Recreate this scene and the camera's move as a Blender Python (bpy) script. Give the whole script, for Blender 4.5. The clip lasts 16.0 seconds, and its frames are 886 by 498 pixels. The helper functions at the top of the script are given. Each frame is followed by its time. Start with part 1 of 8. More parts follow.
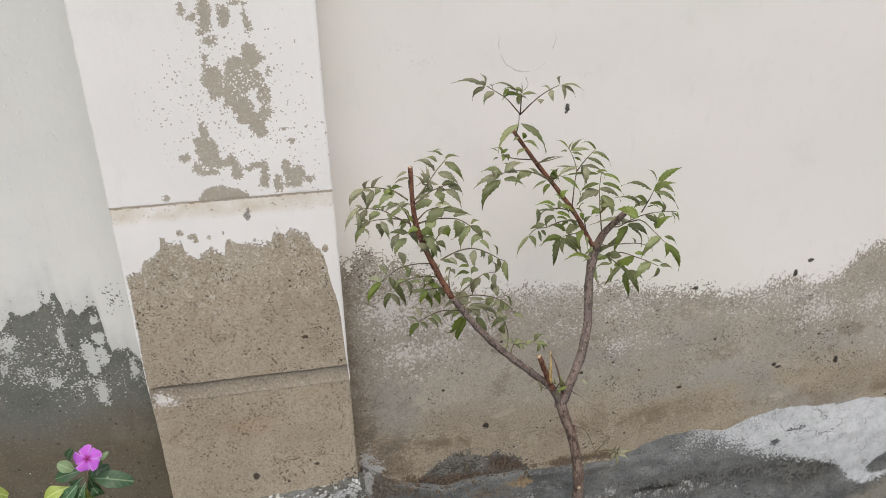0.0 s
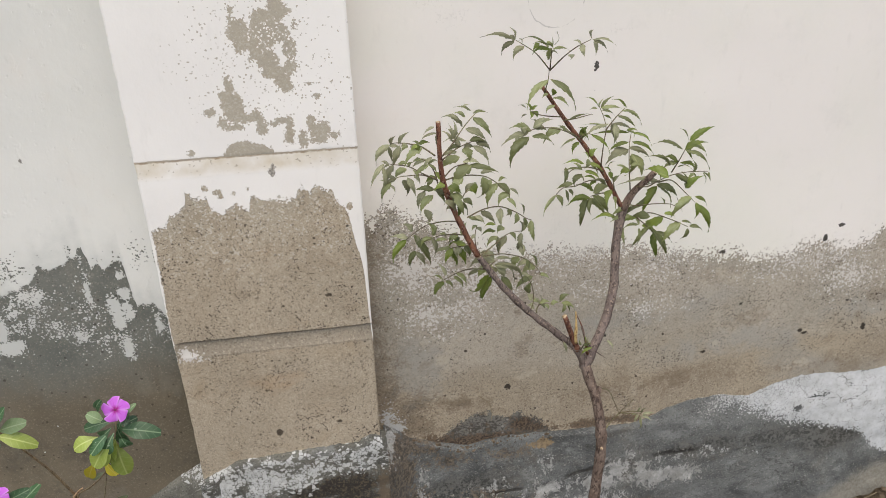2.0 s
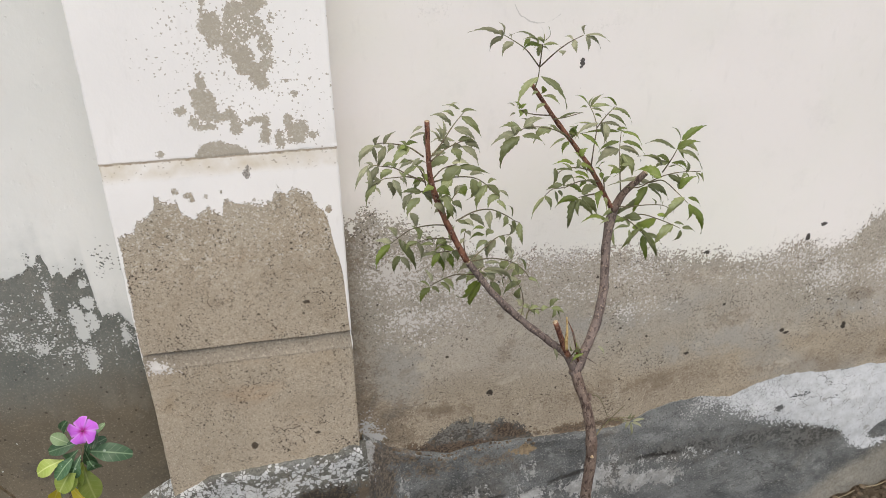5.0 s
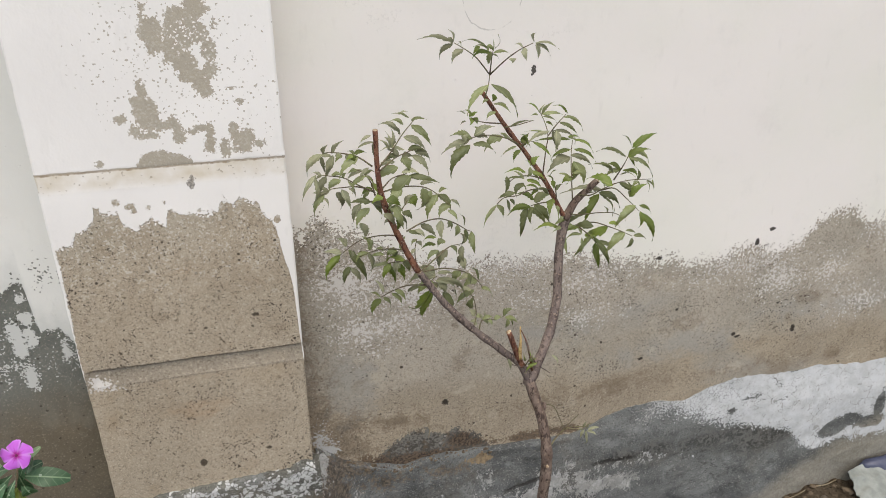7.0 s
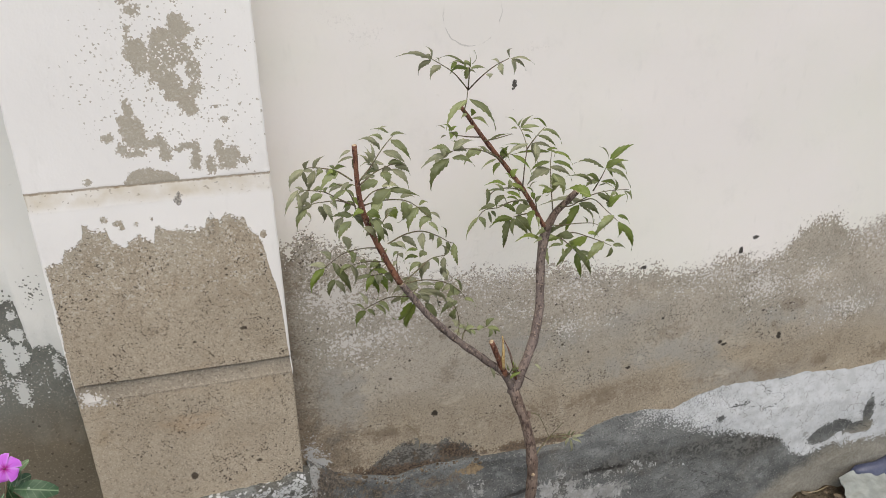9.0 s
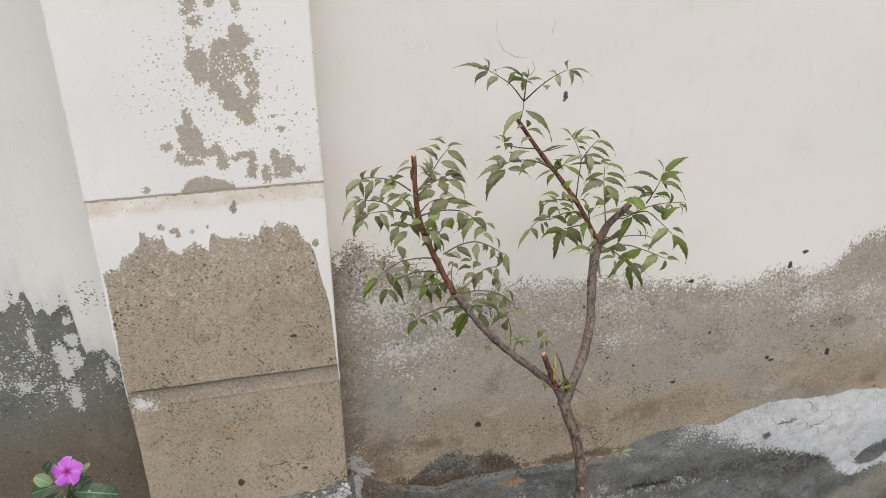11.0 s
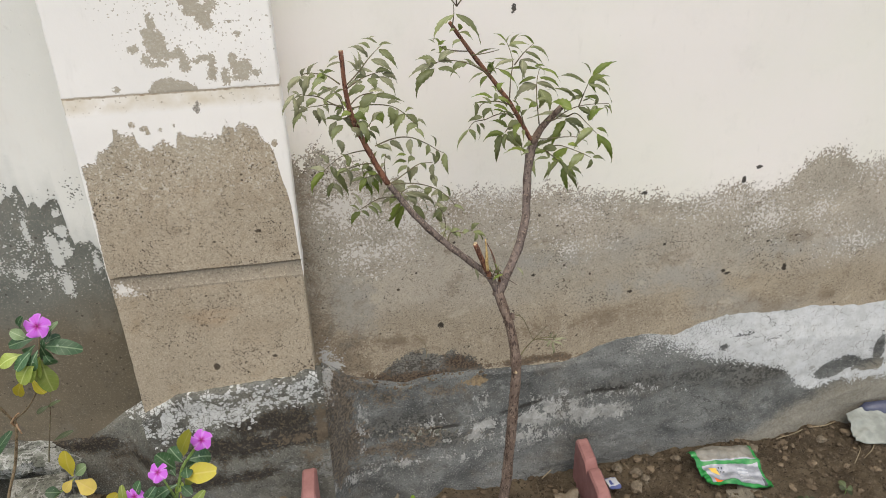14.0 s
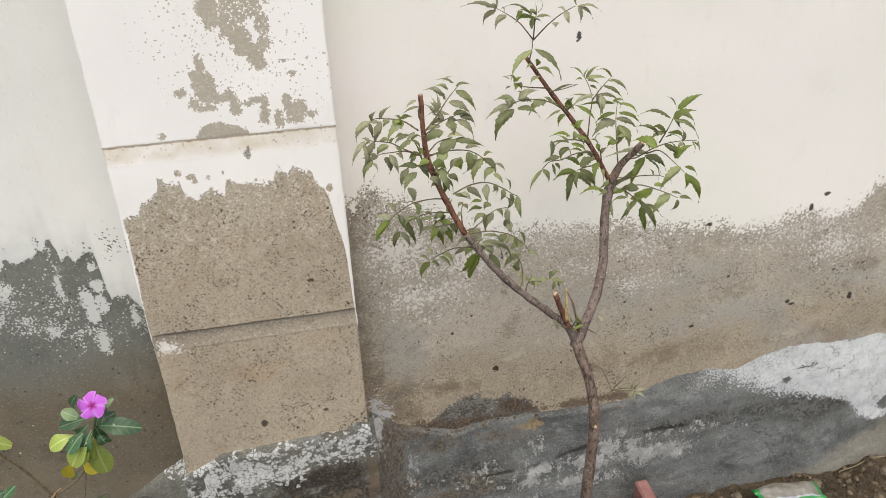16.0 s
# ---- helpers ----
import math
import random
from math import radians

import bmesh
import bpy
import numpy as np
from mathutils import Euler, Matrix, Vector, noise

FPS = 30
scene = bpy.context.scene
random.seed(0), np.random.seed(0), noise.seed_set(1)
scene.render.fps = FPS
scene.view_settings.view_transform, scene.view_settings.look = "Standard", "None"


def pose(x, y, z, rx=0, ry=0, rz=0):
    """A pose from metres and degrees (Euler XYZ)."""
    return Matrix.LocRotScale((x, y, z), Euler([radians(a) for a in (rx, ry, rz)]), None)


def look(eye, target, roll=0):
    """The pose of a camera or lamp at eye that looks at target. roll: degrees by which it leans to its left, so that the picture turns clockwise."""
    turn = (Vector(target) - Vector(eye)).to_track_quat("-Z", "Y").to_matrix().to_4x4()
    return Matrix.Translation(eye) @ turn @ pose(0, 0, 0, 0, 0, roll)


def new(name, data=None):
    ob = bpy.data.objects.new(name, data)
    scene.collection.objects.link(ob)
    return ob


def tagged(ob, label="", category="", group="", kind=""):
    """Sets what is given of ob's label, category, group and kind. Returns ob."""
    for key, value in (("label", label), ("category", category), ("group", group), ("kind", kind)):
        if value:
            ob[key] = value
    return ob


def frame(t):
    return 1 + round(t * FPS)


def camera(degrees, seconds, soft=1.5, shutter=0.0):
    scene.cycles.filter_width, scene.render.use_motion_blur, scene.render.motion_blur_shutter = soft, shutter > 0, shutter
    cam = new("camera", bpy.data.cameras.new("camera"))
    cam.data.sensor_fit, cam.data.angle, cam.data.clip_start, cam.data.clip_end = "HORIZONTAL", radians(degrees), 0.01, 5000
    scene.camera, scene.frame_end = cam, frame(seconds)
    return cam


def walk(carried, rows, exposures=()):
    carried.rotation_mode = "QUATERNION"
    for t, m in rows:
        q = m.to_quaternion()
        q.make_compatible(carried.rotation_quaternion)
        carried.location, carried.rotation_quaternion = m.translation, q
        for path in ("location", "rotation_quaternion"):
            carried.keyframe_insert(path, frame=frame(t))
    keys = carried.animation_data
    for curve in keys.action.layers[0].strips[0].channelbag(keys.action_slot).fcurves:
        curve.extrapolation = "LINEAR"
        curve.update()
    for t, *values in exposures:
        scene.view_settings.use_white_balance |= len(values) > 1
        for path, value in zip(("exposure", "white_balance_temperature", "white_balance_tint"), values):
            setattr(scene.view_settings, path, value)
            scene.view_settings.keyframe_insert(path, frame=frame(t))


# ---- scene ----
cam = camera(59.5, 16.0, soft=0.5)
PATH = [
    (0, (0.019, 0.044, 1.611), (0.337, 1.835, 0.779), -1.4),
    (0.5, (0.051, 0.006, 1.589), (0.318, 1.780, 0.705), -1.6),
    (1, (0.068, -0.014, 1.562), (0.305, 1.731, 0.614), -1.5),
    (1.5, (0.050, 0.011, 1.587), (0.297, 1.757, 0.642), -1.2),
    (2, (0.006, 0.051, 1.593), (0.271, 1.813, 0.685), -1.4),
    (2.5, (-0.043, 0.063, 1.583), (0.255, 1.823, 0.680), -0.9),
    (3, (-0.049, 0.074, 1.584), (0.258, 1.827, 0.672), -0.5),
    (3.5, (-0.039, 0.093, 1.580), (0.272, 1.842, 0.660), -0.5),
    (4, (-0.031, 0.096, 1.582), (0.297, 1.841, 0.662), -0.6),
    (6.5, (-0.014, 0.137, 1.572), (0.418, 1.868, 0.667), 0.3),
    (7, (-0.008, 0.130, 1.578), (0.458, 1.851, 0.673), 0.5),
    (7.5, (-0.004, 0.121, 1.589), (0.476, 1.844, 0.695), 0.3),
    (8, (0.001, 0.104, 1.596), (0.482, 1.835, 0.716), 0),
    (8.5, (0.012, 0.099, 1.595), (0.484, 1.836, 0.724), -0.2),
    (9, (0.015, 0.101, 1.585), (0.484, 1.839, 0.712), -0.3),
    (9.5, (0.001, 0.101, 1.594), (0.452, 1.851, 0.738), -0.5),
    (10, (-0.017, 0.111, 1.596), (0.396, 1.875, 0.749), -0.6),
    (10.2, (-0.022, 0.115, 1.594), (0.385, 1.881, 0.748), -0.5),
    (12.3, (-0.038, 0.095, 1.581), (0.376, 1.858, 0.732), -0.5),
    (12.5, (-0.045, 0.091, 1.586), (0.363, 1.856, 0.738), -0.4),
    (13, (-0.019, 0.060, 1.576), (0.357, 1.822, 0.707), -0.6),
    (13.5, (0.039, -0.002, 1.555), (0.373, 1.746, 0.643), -0.9),
    (14, (0.118, -0.067, 1.542), (0.405, 1.667, 0.588), -1.3),
    (14.5, (0.154, -0.092, 1.536), (0.401, 1.635, 0.558), -2.1),
    (15, (0.123, -0.050, 1.548), (0.366, 1.680, 0.574), -2.4),
    (15.5, (0.055, 0.030, 1.566), (0.327, 1.764, 0.608), -2.3),
    (16, (-0.004, 0.083, 1.564), (0.316, 1.819, 0.624), -2.3),
]
walk(cam, [(t, look(eye, target, roll)) for t, eye, target, roll in PATH],
     [(0, 0.98, 6890, 10), (1, 1.11, 7150, 8), (1.5, 1.14, 7120, 9), (2, 1.07, 6980, 10), (2.5, 1.07, 6915, 10.5), (4, 1.14, 6910, 10.5), (7, 1.08, 6915, 9.5), (9, 1.01, 6915, 9.5), (10, 0.99, 6915, 10), (12.5, 1.02, 6915, 10), (13.5, 1.06, 7000, 9), (14, 1.13, 7080, 8), (14.5, 1.28, 7170, 8.5), (16, 1.22, 7060, 9)])

# ---- world and sun: bright overcast, open shade ----
SUN_UP, SUN_TURN = 62.0, -28.0
world = bpy.data.worlds.new("overcast_sky")
scene.world = world
world.use_nodes = True
wn = world.node_tree.nodes
sky = wn.new("ShaderNodeTexSky")
sky.sky_type = "NISHITA"
sky.sun_disc = False
sky.sun_elevation = radians(SUN_UP)
sky.sun_rotation = radians(180 + SUN_TURN)
sky.dust_density = 2.0
sky.air_density = 1.0
sky.ozone_density = 1.0
wn["Background"].inputs["Strength"].default_value = 0.1
world.node_tree.links.new(sky.outputs["Color"], wn["Background"].inputs["Color"])
sun = new("sun", bpy.data.lights.new("sun", "SUN"))
sun.data.energy = 1.3
sun.data.angle = radians(60)
sun.data.color = (1.0, 0.97, 0.94)
sun.matrix_world = look((0, 0, 0), (
    -math.sin(radians(SUN_TURN)) * math.cos(radians(SUN_UP)),
    math.cos(radians(SUN_TURN)) * math.cos(radians(SUN_UP)),
    -math.sin(radians(SUN_UP))))


# ---- materials ----
def rgb(r, g, b, k=1.0):
    """A colour given as 0 to 255 display values, as a linear base colour."""
    out = []
    for v in (r, g, b):
        v /= 255
        out.append(k * (v / 12.92 if v < 0.04045 else ((v + 0.055) / 1.055) ** 2.4))
    return (*out, 1.0)


class Graph:
    """Short hand for one node material; a value may be a number, a colour or a socket."""

    def __init__(self, name, rough=0.9, spec=0.25):
        self.mat = bpy.data.materials.new(name)
        self.mat.use_nodes = True
        self.tree = self.mat.node_tree
        self.bsdf = self.tree.nodes["Principled BSDF"]
        self.bsdf.inputs["Roughness"].default_value = rough
        self.bsdf.inputs["Specular IOR Level"].default_value = spec
        self.where = self.tree.nodes.new("ShaderNodeTexCoord").outputs["Object"]
        s = self.node("ShaderNodeSeparateXYZ", Vector=self.where)
        self.x, self.y, self.z = s.outputs

    def put(self, socket, value):
        if isinstance(value, bpy.types.NodeSocket):
            self.tree.links.new(value, socket)
        elif value is not None:
            socket.default_value = value

    def node(self, kind, **values):
        n = self.tree.nodes.new(kind)
        for key, value in values.items():
            self.put(n.inputs[key.replace("_", " ")], value)
        return n

    def math(self, op, a, b=0.0, c=None, clamp=False):
        n = self.tree.nodes.new("ShaderNodeMath")
        n.operation, n.use_clamp = op, clamp
        self.put(n.inputs[0], a), self.put(n.inputs[1], b)
        if c is not None:
            self.put(n.inputs[2], c)
        return n.outputs[0]

    def add(self, a, b): return self.math("ADD", a, b)
    def sub(self, a, b): return self.math("SUBTRACT", a, b)
    def mul(self, a, b, clamp=False): return self.math("MULTIPLY", a, b, None, clamp)
    def low(self, a, b): return self.math("MINIMUM", a, b)
    def high(self, a, b): return self.math("MAXIMUM", a, b)

    def stretch(self, scale, move=(0, 0, 0), source=None):
        n = self.node("ShaderNodeMapping", Vector=source or self.where)
        n.inputs["Scale"].default_value = scale
        n.inputs["Location"].default_value = move
        return n.outputs[0]

    def noise(self, scale, detail=4.0, rough=0.55, source=None, warp=0.0):
        """Noise about zero, from -0.5 to 0.5 or so."""
        n = self.node("ShaderNodeTexNoise", Vector=source or self.where, Scale=scale, Detail=detail, Roughness=rough, Distortion=warp)
        return self.sub(n.outputs[0], 0.5)

    def cells(self, scale, feature="F1", source=None):
        n = self.node("ShaderNodeTexVoronoi", Vector=source or self.where, Scale=scale)
        n.feature = feature
        return n.outputs

    def step(self, value, lo, hi):
        n = self.node("ShaderNodeMapRange", Value=value)
        n.interpolation_type = "SMOOTHSTEP"
        n.inputs["From Min"].default_value = lo
        n.inputs["From Max"].default_value = hi
        return n.outputs[0]

    def mix(self, fac, a, b, mode="MIX"):
        n = self.tree.nodes.new("ShaderNodeMix")
        n.data_type, n.blend_type = "RGBA", mode
        self.put(n.inputs[0], fac), self.put(n.inputs[6], a), self.put(n.inputs[7], b)
        return n.outputs[2]

    def curve(self, value, stops):
        """A height that runs straight from stop to stop along value."""
        lo, hi = stops[0][0], stops[-1][0]
        vs = [v for _, v in stops]
        base, span = min(vs), max(vs) - min(vs)
        n = self.node("ShaderNodeValToRGB", Fac=self.mul(self.sub(value, lo), 1 / (hi - lo), True))
        ramp = n.color_ramp
        while len(ramp.elements) < len(stops):
            ramp.elements.new(0.5)
        for e, (at, v) in zip(ramp.elements, stops):
            e.position = (at - lo) / (hi - lo)
        for e, (at, v) in zip(ramp.elements, stops):
            g = (v - base) / span
            e.color = (g, g, g, 1)
        return self.add(self.mul(n.outputs[0], span), base)

    def blots(self, spots, source):
        """How far inside any of the ellipses (x, z, half width, half height) a point lies; negative outside."""
        best = None
        for x, z, a, b in spots:
            n = self.node("ShaderNodeMapping", Vector=source)
            n.inputs["Location"].default_value = (-x / a, 0, -z / b)
            n.inputs["Scale"].default_value = (1 / a, 0, 1 / b)
            v = self.tree.nodes.new("ShaderNodeVectorMath")
            v.operation = "LENGTH"
            self.tree.links.new(n.outputs[0], v.inputs[0])
            d = self.mul(self.sub(1.0, v.outputs["Value"]), min(a, b))
            best = d if best is None else self.high(best, d)
        return best

    def pits(self, scale, share, size):
        """Scattered ragged specks of many sizes: 1 inside."""
        n = self.node("ShaderNodeTexNoise", Vector=self.where, Scale=scale * 1.6, Detail=2.0)
        v = self.tree.nodes.new("ShaderNodeVectorMath")
        v.operation = "MULTIPLY_ADD"
        self.tree.links.new(n.outputs["Color"], v.inputs[0])
        v.inputs[1].default_value = (0.35 / scale,) * 3
        self.tree.links.new(self.where, v.inputs[2])
        d, colour, _ = self.cells(scale, "F1", v.outputs[0])[:3]
        r = self.node("ShaderNodeSeparateColor", Color=colour).outputs[0]
        reach = self.mul(self.math("POWER", self.high(self.mul(self.sub(r, 1 - share), 1 / share), 0.0), 2.0), size)
        return self.step(self.sub(reach, d), -0.02, 0.04)

    def bump(self, height, strength, distance, under=None):
        n = self.node("ShaderNodeBump", Height=height, Strength=strength, Distance=distance)
        if under:
            self.tree.links.new(under, n.inputs["Normal"])
        return n.outputs[0]

    def done(self, colour, normal=None, rough=None):
        self.put(self.bsdf.inputs["Base Color"], colour)
        if normal:
            self.put(self.bsdf.inputs["Normal"], normal)
        if rough is not None:
            self.put(self.bsdf.inputs["Roughness"], rough)
        return self.mat


def paint_colour(g, main, other):
    """Old limewash: brush marks, faint blotches, a few scuffs."""
    c = g.mix(g.step(g.noise(2.2, 5, 0.6), -0.16, 0.2), main, other)
    c = g.mix(g.mul(g.step(g.noise(9.0, 6, 0.7), 0.04, 0.3), 0.16), c, rgb(186, 184, 176))
    c = g.mix(g.mul(g.step(g.noise(38.0, 3, 0.6, g.stretch((1, 1, 0.35))), 0.1, 0.3), 0.12), c, rgb(176, 172, 162))
    c = g.mix(g.mul(g.pits(24, 0.05, 0.07), 0.6), c, rgb(118, 110, 98))
    c = g.mix(g.mul(g.pits(70, 0.02, 0.12), 0.5), c, rgb(140, 132, 120))
    return c


def plaster_colour(g, a, b, dark, grain=1.0):
    """Bare cement and sand: cloudy tone, sand grain, open pits."""
    c = g.mix(g.step(g.noise(5.0, 6, 0.65), -0.12, 0.12), a, b)
    c = g.mix(g.mul(g.step(g.noise(230, 4, 0.8), 0.02, 0.12), 0.55 * grain), c, dark)
    c = g.mix(g.mul(g.step(g.noise(200, 4, 0.8, g.stretch((1, 1, 1), (3, 1, 7))), 0.05, 0.14), 0.5 * grain), c, rgb(214, 202, 182))
    return g.mix(1.0, c, (0.865, 0.865, 0.865, 1), "MULTIPLY")


def bent(g, scale, much, source=None):
    """The place, pushed about by noise."""
    n = g.node("ShaderNodeTexNoise", Vector=source or g.where, Scale=scale, Detail=4.0, Roughness=0.65)
    v = g.tree.nodes.new("ShaderNodeVectorMath")
    v.operation = "MULTIPLY_ADD"
    g.tree.links.new(n.outputs["Color"], v.inputs[0])
    v.inputs[1].default_value = (much, much, much)
    g.tree.links.new(source or g.where, v.inputs[2])
    return v.outputs[0]


def chips(g, scale):
    """The middle of the paint chip in which a point lies, so that what is drawn by it has broken edges."""
    n = g.node("ShaderNodeTexVoronoi", Vector=bent(g, scale * 0.6, 1.1 / scale), Scale=scale)
    return n.outputs["Position"]


# Wall to the east of the pilaster
g = Graph("peeling_wall_paint", 0.92)
chip = chips(g, 400)
n1, n2 = g.noise(26, 5, 0.62), g.noise(190, 3, 0.6)
m1, m2 = g.noise(30, 4, 0.62, chip), g.noise(190, 3, 0.65, chip)
edge = g.curve(g.x, [(0.05, 0.945), (0.076, 0.925), (0.096, 0.955), (0.115, 0.965), (0.135, 0.94), (0.16, 0.932), (0.214, 0.905), (0.281, 0.862), (0.351, 0.826), (0.425, 0.832), (0.55, 0.824), (0.655, 0.818), (0.737, 0.797), (0.793, 0.788), (0.893, 0.779), (0.925, 0.758), (0.982, 0.768), (1.082, 0.786), (1.147, 0.766), (1.222, 0.783), (1.242, 0.825), (1.283, 0.848), (1.344, 0.856), (1.389, 0.815), (1.45, 0.824), (1.489, 0.845), (1.7, 0.83), (2.4, 0.80)])
d = g.sub(edge, g.z)
d = g.add(d, g.mul(m1, 0.055))
d = g.add(d, g.mul(m2, 0.17))
bare = g.step(d, -0.001, 0.001)
tone = g.add(g.z, g.mul(g.noise(4.0, 4, 0.6, g.stretch((0.5, 1, 1.4))), 0.34))
raw = plaster_colour(g, rgb(168, 160, 145), rgb(185, 175, 159), rgb(108, 97, 84), 1.2)
warm = plaster_colour(g, rgb(175, 161, 139), rgb(160, 147, 127), rgb(98, 84, 68), 1.2)
c = g.mix(g.step(tone, 0.46, 0.62), warm, raw)
c = g.mix(g.mul(g.step(g.noise(3.2, 4, 0.55, g.stretch((0.6, 1, 1), (4, 0, 2))), 0.05, 0.22), 0.6), c, rgb(148, 146, 139))
slick = g.blots([(0.95, 0.545, 0.16, 0.035), (1.35, 0.60, 0.16, 0.03), (0.62, 0.64, 0.12, 0.03), (0.16, 0.56, 0.06, 0.10)], g.where)
c = g.mix(g.mul(g.step(g.add(slick, g.mul(n1, 0.16)), -0.015, 0.03), 0.55), c, rgb(152, 149, 141))
streak = g.add(g.z, g.mul(g.noise(14, 4, 0.6, g.stretch((0.3, 1, 1))), 0.10))
c = g.mix(g.mul(g.low(g.step(streak, 0.425, 0.45), g.step(streak, 0.485, 0.455)), g.mul(g.step(g.noise(9, 6, 0.7), 0.0, 0.12), 0.6)), c, rgb(106, 89, 70))
c = g.mix(g.mul(g.step(g.noise(12, 7, 0.74, g.stretch((0.8, 1, 1), (7, 0, 2))), 0.05, 0.13), 0.42), c, rgb(120, 106, 88))
c = g.mix(g.mul(g.step(g.noise(16, 7, 0.74, g.stretch((0.8, 1, 1), (1, 3, 2))), 0.06, 0.14), 0.4), c, rgb(190, 178, 158))
thick = g.step(g.noise(4, 5, 0.65, g.stretch((1, 1, 1), (1, 2, 8))), -0.10, 0.12)
fine = g.step(g.add(g.noise(210, 3, 0.62, g.stretch((1, 1, 1), (1, 4, 2))), g.mul(g.noise(14, 4, 0.6, g.stretch((1, 1, 1), (5, 4, 2))), 0.4)), 0.125, 0.155)
holes = g.high(g.mul(fine, g.add(0.35, g.mul(thick, 0.65))), g.pits(90, 0.07, 0.34))
c = g.mix(g.mul(holes, 0.9), c, rgb(60, 50, 40))
c = g.mix(g.mul(g.step(g.noise(70, 6, 0.78, g.stretch((1, 1, 1), (1, 9, 8))), 0.06, 0.12), 0.4), c, rgb(118, 104, 88))
paint = paint_colour(g, rgb(217, 211, 204, 1.12), rgb(213, 210, 199, 1.12))
bloom = g.blots([(0.163, 0.817, 0.075, 0.06), (0.192, 0.704, 0.055, 0.045), (0.265, 0.719, 0.04, 0.03), (0.122, 0.887, 0.027, 0.037), (0.70, 0.764, 0.057, 0.03), (0.50, 0.807, 0.07, 0.025), (1.178, 0.693, 0.07, 0.036), (0.555, 0.721, 0.022, 0.011), (1.428, 0.607, 0.054, 0.029), (1.459, 0.792, 0.035, 0.023), (0.30, 0.78, 0.09, 0.05), (0.681, 0.664, 0.028, 0.012), (1.32, 0.70, 0.04, 0.03), (1.07, 0.74, 0.10, 0.02)], g.where)
bloom = g.add(bloom, g.add(g.mul(n1, 0.12), g.mul(m2, 0.38)))
flakes = g.mul(g.step(bloom, 0.028, 0.032), 0.8)
c = g.mix(g.mul(g.step(bloom, -0.015, 0.045), 0.6), c, rgb(186, 178, 168))
c = g.mix(flakes, c, rgb(208, 203, 195))
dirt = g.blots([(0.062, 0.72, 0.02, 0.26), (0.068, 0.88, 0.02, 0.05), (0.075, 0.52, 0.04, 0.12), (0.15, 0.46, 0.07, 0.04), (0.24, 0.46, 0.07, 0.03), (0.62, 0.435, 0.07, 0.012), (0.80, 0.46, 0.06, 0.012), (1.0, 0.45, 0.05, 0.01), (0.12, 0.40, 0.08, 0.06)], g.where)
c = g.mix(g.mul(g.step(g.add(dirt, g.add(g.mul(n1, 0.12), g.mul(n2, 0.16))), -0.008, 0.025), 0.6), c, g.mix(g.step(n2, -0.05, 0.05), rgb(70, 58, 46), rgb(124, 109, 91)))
scab = g.sub(g.curve(g.x, [(0.13, 0.30), (0.17, 0.335), (0.213, 0.367), (0.254, 0.403), (0.294, 0.421), (0.320, 0.424), (0.347, 0.400), (0.387, 0.411), (0.415, 0.40), (0.442, 0.381), (0.47, 0.35), (0.5, 0.32), (0.6, 0.28)]), g.z)
scab = g.step(g.add(scab, g.add(g.mul(m1, 0.05), g.mul(m2, 0.06))), -0.0005, 0.001)
crust = g.mix(g.step(g.add(n2, g.mul(n1, 0.8)), -0.10, 0.12), rgb(66, 64, 60), rgb(112, 110, 104))
crust = g.mix(g.mul(g.step(g.noise(34, 5, 0.7, g.stretch((1, 1, 1), (3, 8, 1))), 0.04, 0.12), 0.7), crust, rgb(96, 82, 64))
crust = g.mix(g.mul(g.pits(90, 0.12, 0.4), 0.7), crust, rgb(152, 148, 140))
c = g.mix(g.mul(scab, 0.92), c, crust)
tide = g.blots([(0.60, 0.350, 0.15, 0.013), (0.30, 0.342, 0.13, 0.016), (0.43, 0.360, 0.05, 0.014), (0.18, 0.355, 0.06, 0.014), (0.40, 0.375, 0.03, 0.02)], g.where)
c = g.mix(g.mul(g.step(g.add(tide, g.add(g.mul(n1, 0.04), g.mul(n2, 0.04))), -0.002, 0.004), 0.8), c, g.mix(g.step(n2, -0.1, 0.1), rgb(58, 46, 37), rgb(100, 82, 64)))
pale_corner = g.blots([(0.084, 0.43, 0.012, 0.03), (0.092, 0.405, 0.025, 0.03)], g.where)
c = g.mix(g.mul(g.step(g.add(pale_corner, g.add(g.mul(n1, 0.05), g.mul(m2, 0.09))), 0.0, 0.003), 0.8), c, rgb(190, 190, 187))
c = g.mix(bare, paint, c)
gash = g.blots([(0.526, 1.224, 0.005, 0.0095), (1.13, 0.829, 0.008, 0.005), (1.095, 0.80, 0.005, 0.010), (1.083, 0.553, 0.006, 0.005), (1.094, 0.545, 0.009, 0.004), (0.839, 0.523, 0.006, 0.005), (0.363, 0.489, 0.008, 0.008), (1.25, 0.545, 0.006, 0.010), (0.85, 0.79, 0.008, 0.004), (0.59, 0.60, 0.005, 0.003), (0.915, 0.648, 0.004, 0.003), (1.19, 0.625, 0.004, 0.003)], g.where)
gash = g.step(g.add(gash, g.mul(n2, 0.012)), -0.0008, 0.0008)
c = g.mix(g.mul(gash, 0.92), c, rgb(42, 36, 30))
arc = g.blots([(0.452, 1.371, 0.055, 0.061)], bent(g, 18, 0.02))
arc = g.mul(g.mul(g.step(g.math("ABSOLUTE", arc), 0.0014, 0.0004), g.step(g.z, 1.385, 1.34)), g.step(g.noise(30, 3), -0.06, 0.02))
c = g.mix(g.mul(arc, 0.42), c, rgb(140, 134, 124))
